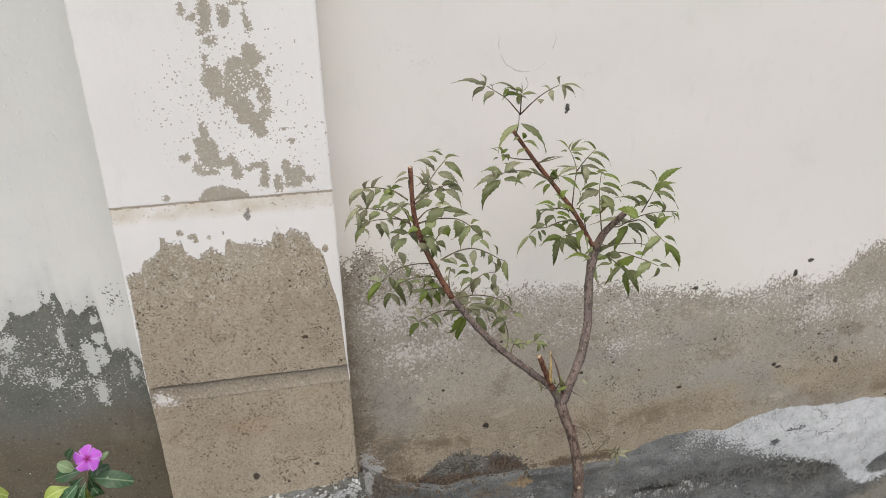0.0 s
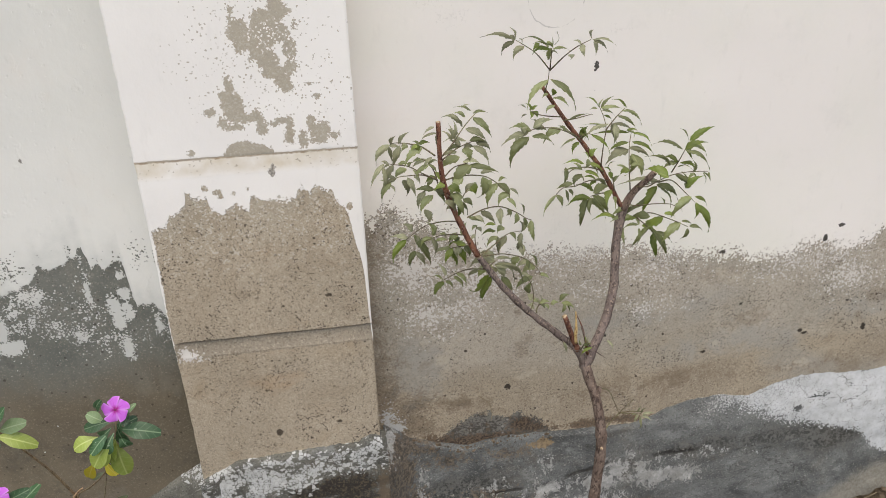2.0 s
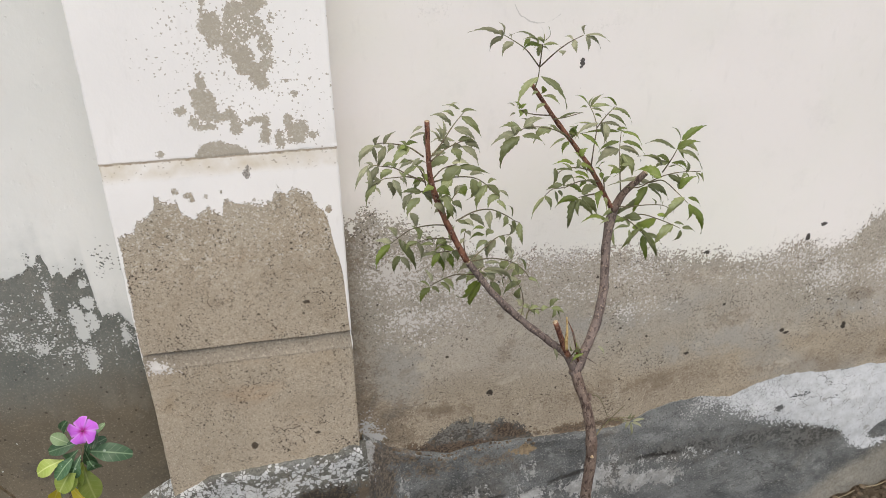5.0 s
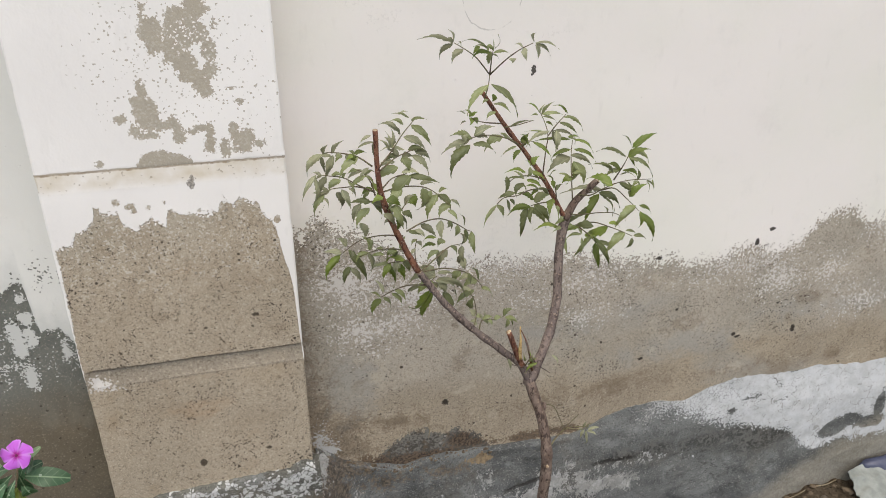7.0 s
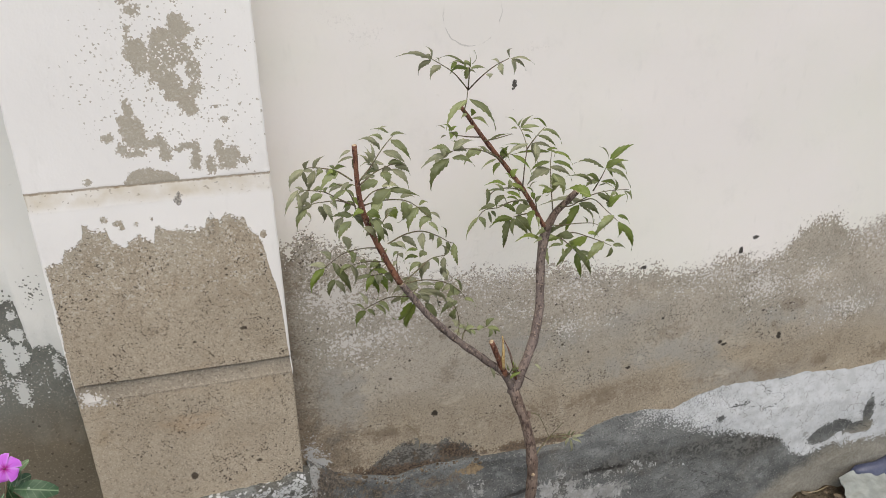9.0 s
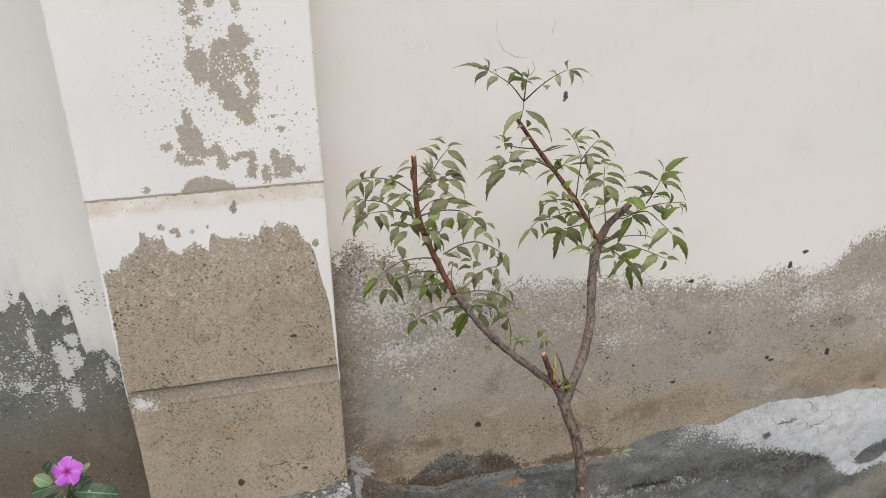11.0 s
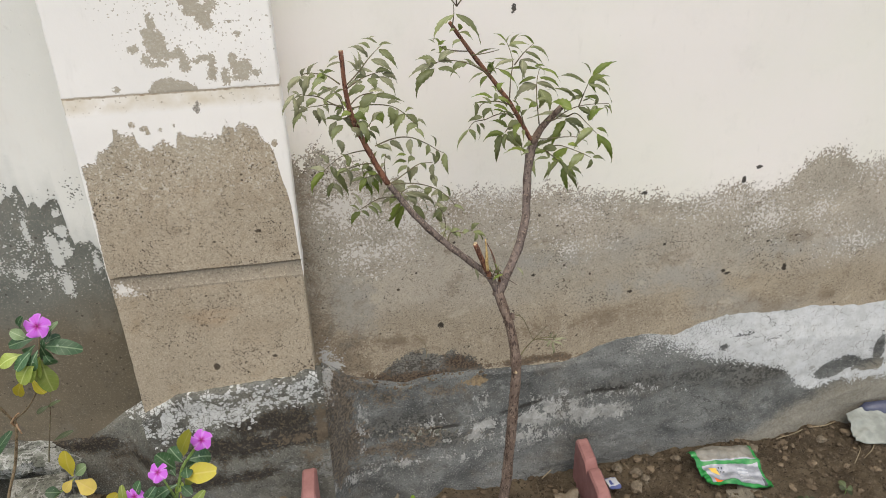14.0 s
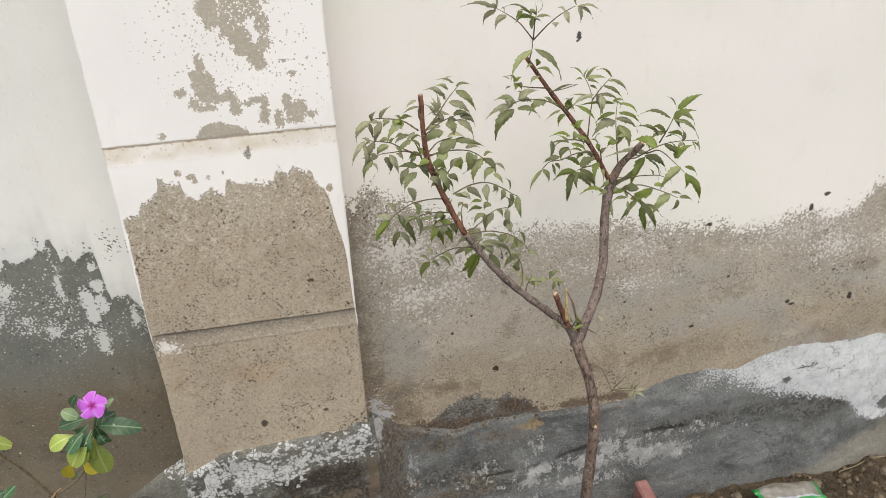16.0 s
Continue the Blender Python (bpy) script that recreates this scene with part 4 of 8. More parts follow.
def lump(bm, at, size, rough=0.25, cuts=2, seed=0.0, turn=0.0, flat=0.0, slot=0):
    """A broken, uneven stone about at."""
    made = bmesh.ops.create_icosphere(bm, subdivisions=cuts, radius=1.0)["verts"]
    rot = Matrix.Rotation(turn, 3, "Z")
    for v in made:
        d = v.co.normalized()
        k = 1 + rough * noise.noise(d * 1.3 + Vector((seed, seed * 0.7, 1.3))) * 1.6 + rough * 0.5 * noise.noise(d * 3.7 + Vector((seed, 2, seed)))
        p = Vector((d.x * size[0], d.y * size[1], d.z * size[2])) * k
        if flat:
            p.z = max(min(p.z, size[2] * (1 - flat)), -size[2] * (1 - flat))
        v.co = rot @ p + Vector(at)
    if slot:
        for v in made:
            for f in v.link_faces:
                f.material_index = slot
    return made


# ---- ground ----
FACE_X0, FACE_X1, FACE_Y, WALL_Y = -0.3265, 0.0575, 1.380, 1.470


def ground_height(x, y):
    near = math.exp(-((x - 0.5) / 2.2) ** 4) * math.exp(-((y - 1.1) / 1.4) ** 4)
    h = 0.022 * wave(x, y, 0.3, 4.0) + 0.014 * wave(x, y, 1.7, 11.0) + 0.013 * wave(x, y, 4.1, 27.0) + 0.010 * wave(x, y, 2.2, 60.0)
    h = h * near
    h += 0.028 * math.exp(-((x - 1.25) / 0.5) ** 2 - ((y - 1.25) / 0.22) ** 2)
    t = max(0.0, min(1.0, (0.15 - x) / 0.17))
    h += 0.135 * t * t * (3 - 2 * t) * math.exp(-max(0.0, 0.9 - y) * 2.0) * math.exp(-max(0.0, -x - 1.5))
    return h - 0.012 * near


bm = bmesh.new()
xs = [-400, -120, -40, -15, -6, -3, -1.8] + spread(-1.1, 2.1, 400) + [2.6, 3.5, 6, 15, 40, 120, 400]
ys = [-400, -120, -40, -15, -6, -3, -1.5, -0.8, -0.3] + spread(0.1, 0.9, 40) + spread(0.912, 1.475, 72) + [1.6, 3, 6, 15, 40, 120, 400]
sheet(bm, xs, ys, lambda x, y: (x, y, ground_height(x, y)))
tagged(part("ground", bm, SOIL), "dry brown garden soil with clods and crumbs", "ground", kind="structure")


# ---- wall and pilaster ----
def wall_panel(name, x0, x1, material, label, count):
    bm = bmesh.new()
    top = 2.35

    def front(x, z):
        return (x, WALL_Y - 0.0022 * wave(x, z, 3.0, 3.1) - 0.0012 * wave(x, z, 8.0, 12.0), z)
    us, vs = spread(x0, x1, count), spread(-0.1, top, 90)
    rows = sheet(bm, us, vs, front)
    back = [[bm.verts.new((x, WALL_Y + 0.23, z)) for x in (x0, x1)] for z in (-0.1, top)]
    bm.faces.new((back[0][0], back[1][0], back[1][1], back[0][1]))
    bm.faces.new(rows[-1] + [back[1][1], back[1][0]])
    bm.faces.new(rows[0][::-1] + [back[0][0], back[0][1]])
    bm.faces.new([r[0] for r in rows][::-1] + [back[0][0], back[1][0]][::1])
    bm.faces.new([r[-1] for r in rows] + [back[1][1], back[0][1]])
    return tagged(part(name, bm, material), label, "wall", kind="structure")


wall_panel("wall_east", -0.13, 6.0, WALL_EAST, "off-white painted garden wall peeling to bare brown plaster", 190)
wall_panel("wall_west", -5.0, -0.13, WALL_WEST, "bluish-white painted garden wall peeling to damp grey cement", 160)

# The pilaster's front drops back at three level grooves
GROOVES = (0.753, 1.129, 1.505, 1.881, 2.257)


def groove_depth(x, z):
    for low in GROOVES:
        shift = 0.0012 * wave(x, low, 0, 22.0) + 0.0012 * wave(x, low, 5, 120.0)
        top = low + shift
        foot = low - 0.031 + 0.0010 * wave(x, low, 9, 45.0)
        deep = 0.0075 if low < 0.8 else 0.0008
        if low < 0.8 and x < FACE_X0 + 0.024:
            deep *= max(0.15, (x - FACE_X0) / 0.024) ** 1.5
        if foot - 0.0015 < z < top + 0.003:
            if z > top - 0.001:
                return deep * max(0.0, min(1.0, (top + 0.003 - z) / 0.003)) * 0.5
            return deep * max(0.0, min(1.0, (z - foot + 0.0015) / (top - foot))) ** 0.7
    return 0.0


zs = []
z = -0.1
while z < 2.35:
    zs.append(z)
    close = min(min(abs(z - v + 0.018), abs(z - v), abs(z - v + 0.031)) for v in GROOVES)
    z += 0.0011 if close < 0.009 else 0.004 if close < 0.02 else 0.02
zs.append(2.35)
bm = bmesh.new()
us = [FACE_X0, FACE_X0 + 0.0012, FACE_X0 + 0.003] + spread(FACE_X0 + 0.006, FACE_X1 - 0.006, 120) + [FACE_X1 - 0.003, FACE_X1 - 0.0012, FACE_X1]


def pilaster_front(x, z):
    edge = min(x - FACE_X0, FACE_X1 - x)
    rim = 0.0028 * max(0.0, 1 - edge / 0.005) ** 2
    chip = 0.003 * max(0.0, wave(x * 0.4, z, 6.0, 55.0) - 0.25) * max(0.0, 1 - edge / 0.012)
    side = -1 if x < -0.13 else 1
    lean = side * max(0.0, 1 - edge / 0.004) * 0.0016 * wave(z, side, 2.0, 42.0)
    lean -= 0.0036 * max(0.0, min(1.0, (z - 0.62) / 0.14)) * (FACE_X1 - x) / (FACE_X1 - FACE_X0)
    lean -= 0.0030 * max(0.0, min(1.0, (z - 0.95) / 0.3)) * (x - FACE_X0) / (FACE_X1 - FACE_X0)
    return (x + lean, FACE_Y + groove_depth(x, z) + rim + chip - 0.0012 * wave(x, z, 1.0, 7.0), z)


rows = sheet(bm, us, zs, pilaster_front)
for i in (0, -1):
    line = [r[i] for r in rows]
    back = [bm.verts.new((v.co.x, WALL_Y + 0.03, v.co.z)) for v in line]
    for a, b, p, q in zip(line, line[1:], back, back[1:]):
        bm.faces.new((a, b, q, p))
bm.faces.new([rows[-1][0], *rows[-1][1:], bm.verts.new((FACE_X1, WALL_Y + 0.03, 2.35)), bm.verts.new((FACE_X0, WALL_Y + 0.03, 2.35))])
for f in bm.faces:
    z = f.calc_center_median().z
    f.material_index = 0 if z < 1.114 else 1 if z < 1.245 else 2
pilaster = part("pilaster", bm, [PILASTER, PILASTER_UP, PILASTER_TOP])
pilaster.data.set_sharp_from_angle(angle=radians(14))
tagged(pilaster, "white painted wall pilaster with level grooves, peeling to sandy plaster", "pilaster", kind="structure")


# ---- cement skirt: a rough coat that swells outwards at the ground ----
SURFACE = {}


def skirt(name, x0, x1, top, foot, plane, label, count, corner=None, rows=70, out=0.012, material=None):
    """top: height along x; foot: how far it stands out at the ground along x."""
    bm = bmesh.new()

    def at(x, v):
        t = along(top, x) + 0.004 * wave(x, 0, 3, 24.0) + 0.004 * wave(x, 0, 6, 75.0)
        z = -0.06 + (t + 0.06) * v
        swell = along(foot, x) * (1 - v) ** 1.35 + out * (0.55 + 0.45 * v)
        calm = 1 - 0.6 * max(0.0, min(1.0, (x - 0.85) / 0.2)) * v
        swell += calm * (0.0045 * wave(x, z, 5.0, 8.0) + 0.0026 * wave(x, z, 2.0, 26.0) + 0.0016 * wave(x, z, 2.0, 70.0))
        swell += 0.003 * (1 if wave(x * 0.5, z, 7.0, 16.0) > 0.12 else 0) * (1 - v)
        if corner is not None:
            swell += 0.088 * math.exp(-(abs(x - corner) / 0.05) ** 1.4) * min(1.0, (1 - v) * 6)
        thin = max(0.0, min(1.0, (x - 0.7) / 0.15))
        swell *= min(1.0, (1 - v) / (0.03 + 0.16 * thin) + 0.45 - 0.45 * thin)
        return (x, plane - max(0.0025 - 0.004 * max(0.0, min(1.0, (x - 0.7) / 0.15)), swell), z)
    us, vs = spread(x0, x1, count), spread(0, 1, rows)
    g = sheet(bm, us, vs, at)
    for a, b in zip(g[-1], g[-1][1:]):
        p, q = (bm.verts.new((v.co.x, plane + 0.02, v.co.z + 0.001)) for v in (a, b))
        bm.faces.new((a, b, q, p))
    for i in (0, -1):
        line = [r[i] for r in g]
        back = [bm.verts.new((v.co.x, plane + 0.02, v.co.z)) for v in line]
        for a, b, p, q in zip(line, line[1:], back, back[1:]):
            bm.faces.new((a, b, q, p))
    bmesh.ops.remove_doubles(bm, verts=bm.verts, dist=0.0002)
    SURFACE[name] = at
    body = part(name, bm, material or SKIRT)
    body.data.set_sharp_from_angle(angle=radians(38))
    return tagged(body, label, "skirting", kind="structure")


skirt("skirt_east", FACE_X1 + 0.012, 6.0,
      [(0.07, 0.42), (0.09, 0.412), (0.13, 0.372), (0.2, 0.347), (0.26, 0.330), (0.36, 0.345), (0.46, 0.340), (0.567, 0.336), (0.687, 0.332), (0.761, 0.364), (0.821, 0.383), (0.914, 0.386), (0.979, 0.373), (1.038, 0.400), (1.148, 0.423), (1.284, 0.414), (1.352, 0.416), (1.5, 0.396), (1.617, 0.408), (1.8, 0.40), (6, 0.4)],
      [(0.07, 0.02), (0.15, 0.045), (0.3, 0.07), (0.55, 0.055), (0.8, 0.02), (1.0, 0.03), (1.27, 0.045), (1.5, 0.02), (1.8, 0.01), (6, 0.02)],
      WALL_Y, "rough grey cement skirt with flaking whitewash at the wall's foot", 620, FACE_X1 + 0.005)
skirt("skirt_pilaster", FACE_X0 - 0.006, FACE_X1 + 0.013,
      [(-0.33, 0.405), (-0.29, 0.424), (-0.256, 0.445), (-0.168, 0.451), (-0.08, 0.457), (0.01, 0.458), (0.035, 0.475), (0.07, 0.462)],
      [(-0.33, 0.028), (-0.1, 0.03), (0.07, 0.022)],
      FACE_Y, "blackened cement skirt with crackled whitewash round the pilaster's foot", 160, material=SKIRT_DARK)
skirt("skirt_west", -5.0, FACE_X0 - 0.007,
      [(-5, 0.3), (-0.7, 0.315), (-0.577, 0.285), (-0.49, 0.285), (-0.44, 0.315), (-0.393, 0.352), (-0.35, 0.372), (-0.33, 0.385)],
      [(-5, 0.03), (-0.6, 0.03), (-0.33, 0.05)],
      WALL_Y, "dark cement skirt with scraps of whitewash at the damp wall's foot", 420, FACE_X0, material=SKIRT_DARK)


# ---- the sapling ----
sapling = thing("sapling", "young pruned tree with dusty serrated green leaves, planted in soil", "tree", at=(0.42, 1.10, 0.0))
HOME = Vector((0.42, 1.10, 0.0))


def local(points):
    return [Vector(p) - HOME for p in points]


bm = bmesh.new()
tube(bm, local([(0.417, 1.10, -0.06), (0.419, 1.10, 0.05), (0.425, 1.100, 0.223), (0.437, 1.100, 0.354), (0.445, 1.100, 0.507), (0.450, 1.102, 0.607), (0.448, 1.108, 0.655), (0.444, 1.115, 0.688), (0.437, 1.124, 0.720), (0.428, 1.133, 0.749), (0.421, 1.140, 0.774)]),
     0.0130, 0.0086, 14, 0.16, 0.008, knots=((0.655, 0.12, 0.012), (0.77, 0.12, 0.02), (0.835, 0.18, 0.016), (0.985, 0.12, 0.03)))
trunk = part("trunk", bm, BARK, sapling)
bm = bmesh.new()
lump(bm, Vector((0.4445, 1.126, 0.724)) - HOME, (0.0065, 0.006, 0.009), 0.3, 2, 3.0)
part("knot", bm, BARK, trunk)
bm = bmesh.new()
lump(bm, Vector((0.447, 1.0925, 0.617)) - HOME, (0.0032, 0.0026, 0.0026), 0.3, 2, 8.0)
part("scar", bm, CUT, trunk, "pale pruning scar")


def limb(name, points, r0, r1, material, label="", knots=(), sides=10):
    bm = bmesh.new()
    tube(bm, local(points), r0, r1, sides, 0.22, 0.006, 1, 0, knots)
    return part(name, bm, [material, CUT], sapling, label)


limb("branch", [(0.419, 1.140, 0.778), (0.400, 1.139, 0.815), (0.361, 1.138, 0.853), (0.309, 1.137, 0.905), (0.264, 1.136, 0.959), (0.227, 1.135, 1.015)], 0.0068, 0.0049, BARK_UP, "", ((0.10, 0.12, 0.04), (0.62, 0.15, 0.03)))
limb("branch", [(0.225, 1.134, 1.017), (0.202, 1.132, 1.066), (0.184, 1.130, 1.11), (0.172, 1.127, 1.148), (0.166, 1.123, 1.189), (0.164, 1.119, 1.249)], 0.0048, 0.0035, BARK_RED, "reddish young branch with a cut tip", ((0.5, 0.2, 0.04), (0.62, 0.15, 0.03)))
limb("branch", [(0.418, 1.140, 0.767), (0.425, 1.142, 0.782), (0.447, 1.155, 0.817), (0.472, 1.178, 0.858), (0.487, 1.200, 0.901), (0.491, 1.215, 0.950), (0.496, 1.225, 0.989), (0.508, 1.235, 1.034)], 0.0088, 0.0072, BARK_UP, "", ((0.05, 0.15, 0.05), (0.93, 0.15, 0.05)))
limb("branch", [(0.505, 1.232, 1.028), (0.471, 1.240, 1.092), (0.438, 1.244, 1.140), (0.397, 1.248, 1.194), (0.356, 1.252, 1.253)], 0.0043, 0.0033, BARK_RED, "reddish slanting shoot with a cut tip", ((0.35, 0.2, 0.03), (0.7, 0.2, 0.03)))
limb("branch", [(0.503, 1.231, 1.029), (0.519, 1.236, 1.052), (0.532, 1.236, 1.068), (0.555, 1.227, 1.097)], 0.0068, 0.0054, BARK, "short sawn-off branch stub")
limb("branch_stub", [(0.404, 1.136, 0.811), (0.392, 1.132, 0.841), (0.381, 1.128, 0.870), (0.373, 1.126, 0.890)], 0.0054, 0.0044, BARK_RED, "dead brown snag at the fork")
bm = bmesh.new()
tube(bm, local([(0.398, 1.130, 0.830), (0.395, 1.126, 0.850), (0.394, 1.124, 0.874), (0.392, 1.124, 0.898)]), 0.0042, 0.0009, 5, 0.5, 0.005)
part("splinter", bm, SPLINTER, sapling, "torn yellow wood splinter")
bm = bmesh.new()
tube(bm, local([(0.421, 1.130, 0.803), (0.413, 1.126, 0.836), (0.405, 1.126, 0.866), (0.395, 1.126, 0.889)]), 0.0026, 0.0007, 5, 0.4, 0.005)
part("splinter", bm, BARK_RED, sapling)
bm = bmesh.new()
tube(bm, local([(0.446, 1.126, 0.730), (0.466, 1.128, 0.718), (0.483, 1.127, 0.680), (0.489, 1.127, 0.664)]), 0.0010, 0.0007, 5, 0.2, 0.006)
tube(bm, local([(0.458, 1.118, 0.630), (0.472, 1.126, 0.644), (0.489, 1.127, 0.664), (0.514, 1.124, 0.696)]), 0.0017, 0.0006, 5, 0.2, 0.006)
tube(bm, local([(0.489, 1.127, 0.664), (0.505, 1.120, 0.672), (0.530, 1.112, 0.674)]), 0.0014, 0.0007, 5, 0.2, 0.006)
twig = part("twig", bm, RACHIS, sapling, "thin dry side twig")
bm = bmesh.new()
tube(bm, local([(0.403, 1.122, 0.868), (0.410, 1.120, 0.846), (0.424, 1.119, 0.822), (0.451, 1.122, 0.797)]), 0.0014, 0.0005, 5, 0.3, 0.006)
tube(bm, local([(0.372, 1.126, 0.842), (0.376, 1.122, 0.832), (0.392, 1.120, 0.822), (0.414, 1.120, 0.818)]), 0.0008, 0.0006, 5, 0.3, 0.006)
part("twig", bm, BARK, sapling, "withered twig caught in the fork")


# ---- leaves of the sapling: a stalk each, with its toothed leaflets ----
def leaflet_mesh(bend, teeth, seed, fold=0.18):
    """A blade 50 mm long and 16 mm wide: pointed, toothed, folded along its rib, arched sideways by bend."""
    rng = random.Random(seed)
    bm = bmesh.new()
    n = 2 * teeth + 2
    ribs, lefts, rights, inner_l, inner_r = [], [], [], [], []
    for i in range(n + 1):
        s = i / n
        w = 0.0098 * math.sin(math.pi * s ** 0.60) ** 1.1 * (1 - 0.48 * s)
        bow = bend * 0.05 * 4 * s * (1 - s) * (0.6 + 0.5 * s)
        arch = 0.05 * (0.16 * math.sin(math.pi * s) - 0.1 * s * s)
        y = 0.05 * s
        ribs.append(bm.verts.new((bow, y, arch)))
        if 0 < i < n:
            out = 1.0 + (0.13 if i % 2 else -0.09) * (1 if s > 0.12 else 0.3)
            for sign, line, mid in ((-1, lefts, inner_l), (1, rights, inner_r)):
                ww = w * out * (1 + 0.12 * rng.uniform(-1, 1)) * (1 + 0.18 * sign * (1 if bend > 0 else -1))
                back = 0.0016 if i % 2 else 0.0
                lift = fold * ww + 0.0008 * math.sin(9 * s + seed + sign)
                line.append(bm.verts.new((bow + sign * ww, y + back, arch - lift)))
                mid.append(bm.verts.new((bow + sign * ww * 0.5, y + back * 0.3, arch - lift * 0.35)))
    for line, mid, flip in ((lefts, inner_l, False), (rights, inner_r, True)):
        chain = [(ribs[0], ribs[0], ribs[0])] + list(zip(ribs[1:-1], mid, line)) + [(ribs[-1],) * 3]
        for (a, b, c), (p, q, r) in zip(chain, chain[1:]):
            for quad in ((a, b, q, p), (b, c, r, q)):
                corners = list(dict.fromkeys(quad))
                if len(corners) > 2:
                    bm.faces.new(corners[::-1] if flip else corners)
    me = bpy.data.meshes.new("leaflet")
    bm.to_mesh(me)
    bm.free()
    for f in me.polygons:
        f.use_smooth = True
    return me


BLADES = {}
for key, mat in (("g", LEAF), ("p", LEAF_PALE), ("f", LEAF_FRESH)):
    for side in (-1, 1):
        for k in range(4):
            me = leaflet_mesh(side * (0.07, 0.13, 0.19, 0.10)[k], (5, 6, 6, 5)[k], k * 7 + (side > 0) * 3 + 1, (0.15, 0.32, 0.5, 0.24)[k])
            me.materials.append(mat)
            BLADES[key, side, k] = me
leaf_rng = random.Random(11)


def stalk(points):
    bm = bmesh.new()
    tube(bm, local(points), 0.0013, 0.0006, 5, 0.1, 0.007)
    return part("leaf_stalk", bm, RACHIS, sapling)


def place_blade(ob, parent, base, tip, width, facing, spread_out, home, length=0.05, broad=0.016):
    """Lays a blade from base to tip, its face turned about towards facing."""
    a, b = Vector(base) - home, Vector(tip) - home
    way = b - a
    size = way.length
    way.normalize()
    face = Vector(facing) + Vector([leaf_rng.uniform(-spread_out, spread_out) for _ in range(3)])
    face = (face - way * face.dot(way)).normalized()
    across = way.cross(face)
    m = Matrix((across, way, face)).transposed().to_4x4()
    k = size / length
    ob.parent = parent
    ob.matrix_basis = Matrix.Translation(a) @ m @ Matrix.Diagonal((width / broad, k, k, 1))
    return across


def leaflet(parent, base, tip, width, key):
    way = (Vector(tip) - Vector(base)).normalized()
    face = Vector((0, -0.7, 0.75))
    across = way.cross(face - way * face.dot(way))
    side = 1 if across.z > 0 else -1
    if abs(across.z) < 0.25:
        side = leaf_rng.choice((-1, 1))
    if key == "g" and base[0] > 0.38 and base[2] < 1.28 and leaf_rng.random() < 0.35:
        key = "f"
    elif key == "g" and base[0] < 0.34 and leaf_rng.random() < 0.45:
        key = "p"
    ob = new("leaflet", BLADES[key, side, leaf_rng.randrange(4)])
    tip = Vector(base) + (Vector(tip) - Vector(base)) * 1.09
    place_blade(ob, parent, base, tip, width * 0.74, face, 0.38, HOME)


s = stalk([(0.159, 1.122, 1.196), (0.142, 1.129, 1.208), (0.129, 1.146, 1.208), (0.108, 1.176, 1.202), (0.100, 1.205, 1.190)])
leaflet(s, (0.141, 1.129, 1.209), (0.114, 1.119, 1.186), 0.0159, 'g')
leaflet(s, (0.135, 1.128, 1.214), (0.152, 1.130, 1.214), 0.0085, 'f')
leaflet(s, (0.135, 1.124, 1.215), (0.138, 1.127, 1.198), 0.0095, 'f')
leaflet(s, (0.136, 1.127, 1.213), (0.124, 1.123, 1.207), 0.0085, 'f')
leaflet(s, (0.136, 1.127, 1.212), (0.127, 1.126, 1.219), 0.0078, 'g')
leaflet(s, (0.100, 1.207, 1.190), (0.108, 1.203, 1.203), 0.0095, 'p')
leaflet(s, (0.110, 1.178, 1.199), (0.126, 1.172, 1.218), 0.0095, 'p')
leaflet(s, (0.099, 1.202, 1.191), (0.077, 1.205, 1.158), 0.0159, 'g')
leaflet(s, (0.097, 1.202, 1.189), (0.103, 1.210, 1.160), 0.0085, 'g')
leaflet(s, (0.098, 1.208, 1.187), (0.116, 1.214, 1.180), 0.0078, 'g')
leaflet(s, (0.112, 1.173, 1.199), (0.102, 1.181, 1.163), 0.0148, 'g')
leaflet(s, (0.126, 1.143, 1.209), (0.129, 1.149, 1.192), 0.0095, 'p')
leaflet(s, (0.122, 1.150, 1.206), (0.112, 1.144, 1.198), 0.0085, 'g')
leaflet(s, (0.121, 1.147, 1.207), (0.112, 1.155, 1.202), 0.0078, 'g')
s = stalk([(0.162, 1.125, 1.156), (0.142, 1.157, 1.157), (0.124, 1.177, 1.162), (0.102, 1.176, 1.167), (0.087, 1.175, 1.171)])
leaflet(s, (0.087, 1.176, 1.170), (0.064, 1.159, 1.141), 0.0106, 'g')
leaflet(s, (0.085, 1.174, 1.166), (0.079, 1.167, 1.130), 0.0138, 'g')
leaflet(s, (0.101, 1.176, 1.167), (0.089, 1.170, 1.138), 0.0127, 'g')
leaflet(s, (0.108, 1.178, 1.167), (0.124, 1.170, 1.165), 0.0085, 'g')
leaflet(s, (0.123, 1.174, 1.163), (0.131, 1.178, 1.168), 0.0074, 'g')
leaflet(s, (0.131, 1.172, 1.158), (0.134, 1.156, 1.146), 0.0085, 'g')
leaflet(s, (0.094, 1.174, 1.169), (0.081, 1.175, 1.173), 0.0064, 'g')
leaflet(s, (0.096, 1.194, 1.161), (0.085, 1.179, 1.160), 0.0059, 'g')
s = stalk([(0.159, 1.125, 1.159), (0.141, 1.149, 1.157), (0.122, 1.170, 1.149), (0.107, 1.173, 1.147), (0.096, 1.170, 1.142)])
leaflet(s, (0.121, 1.173, 1.160), (0.105, 1.178, 1.141), 0.0138, 'g')
leaflet(s, (0.114, 1.173, 1.142), (0.119, 1.177, 1.113), 0.0159, 'g')
leaflet(s, (0.121, 1.172, 1.146), (0.131, 1.164, 1.118), 0.0127, 'g')
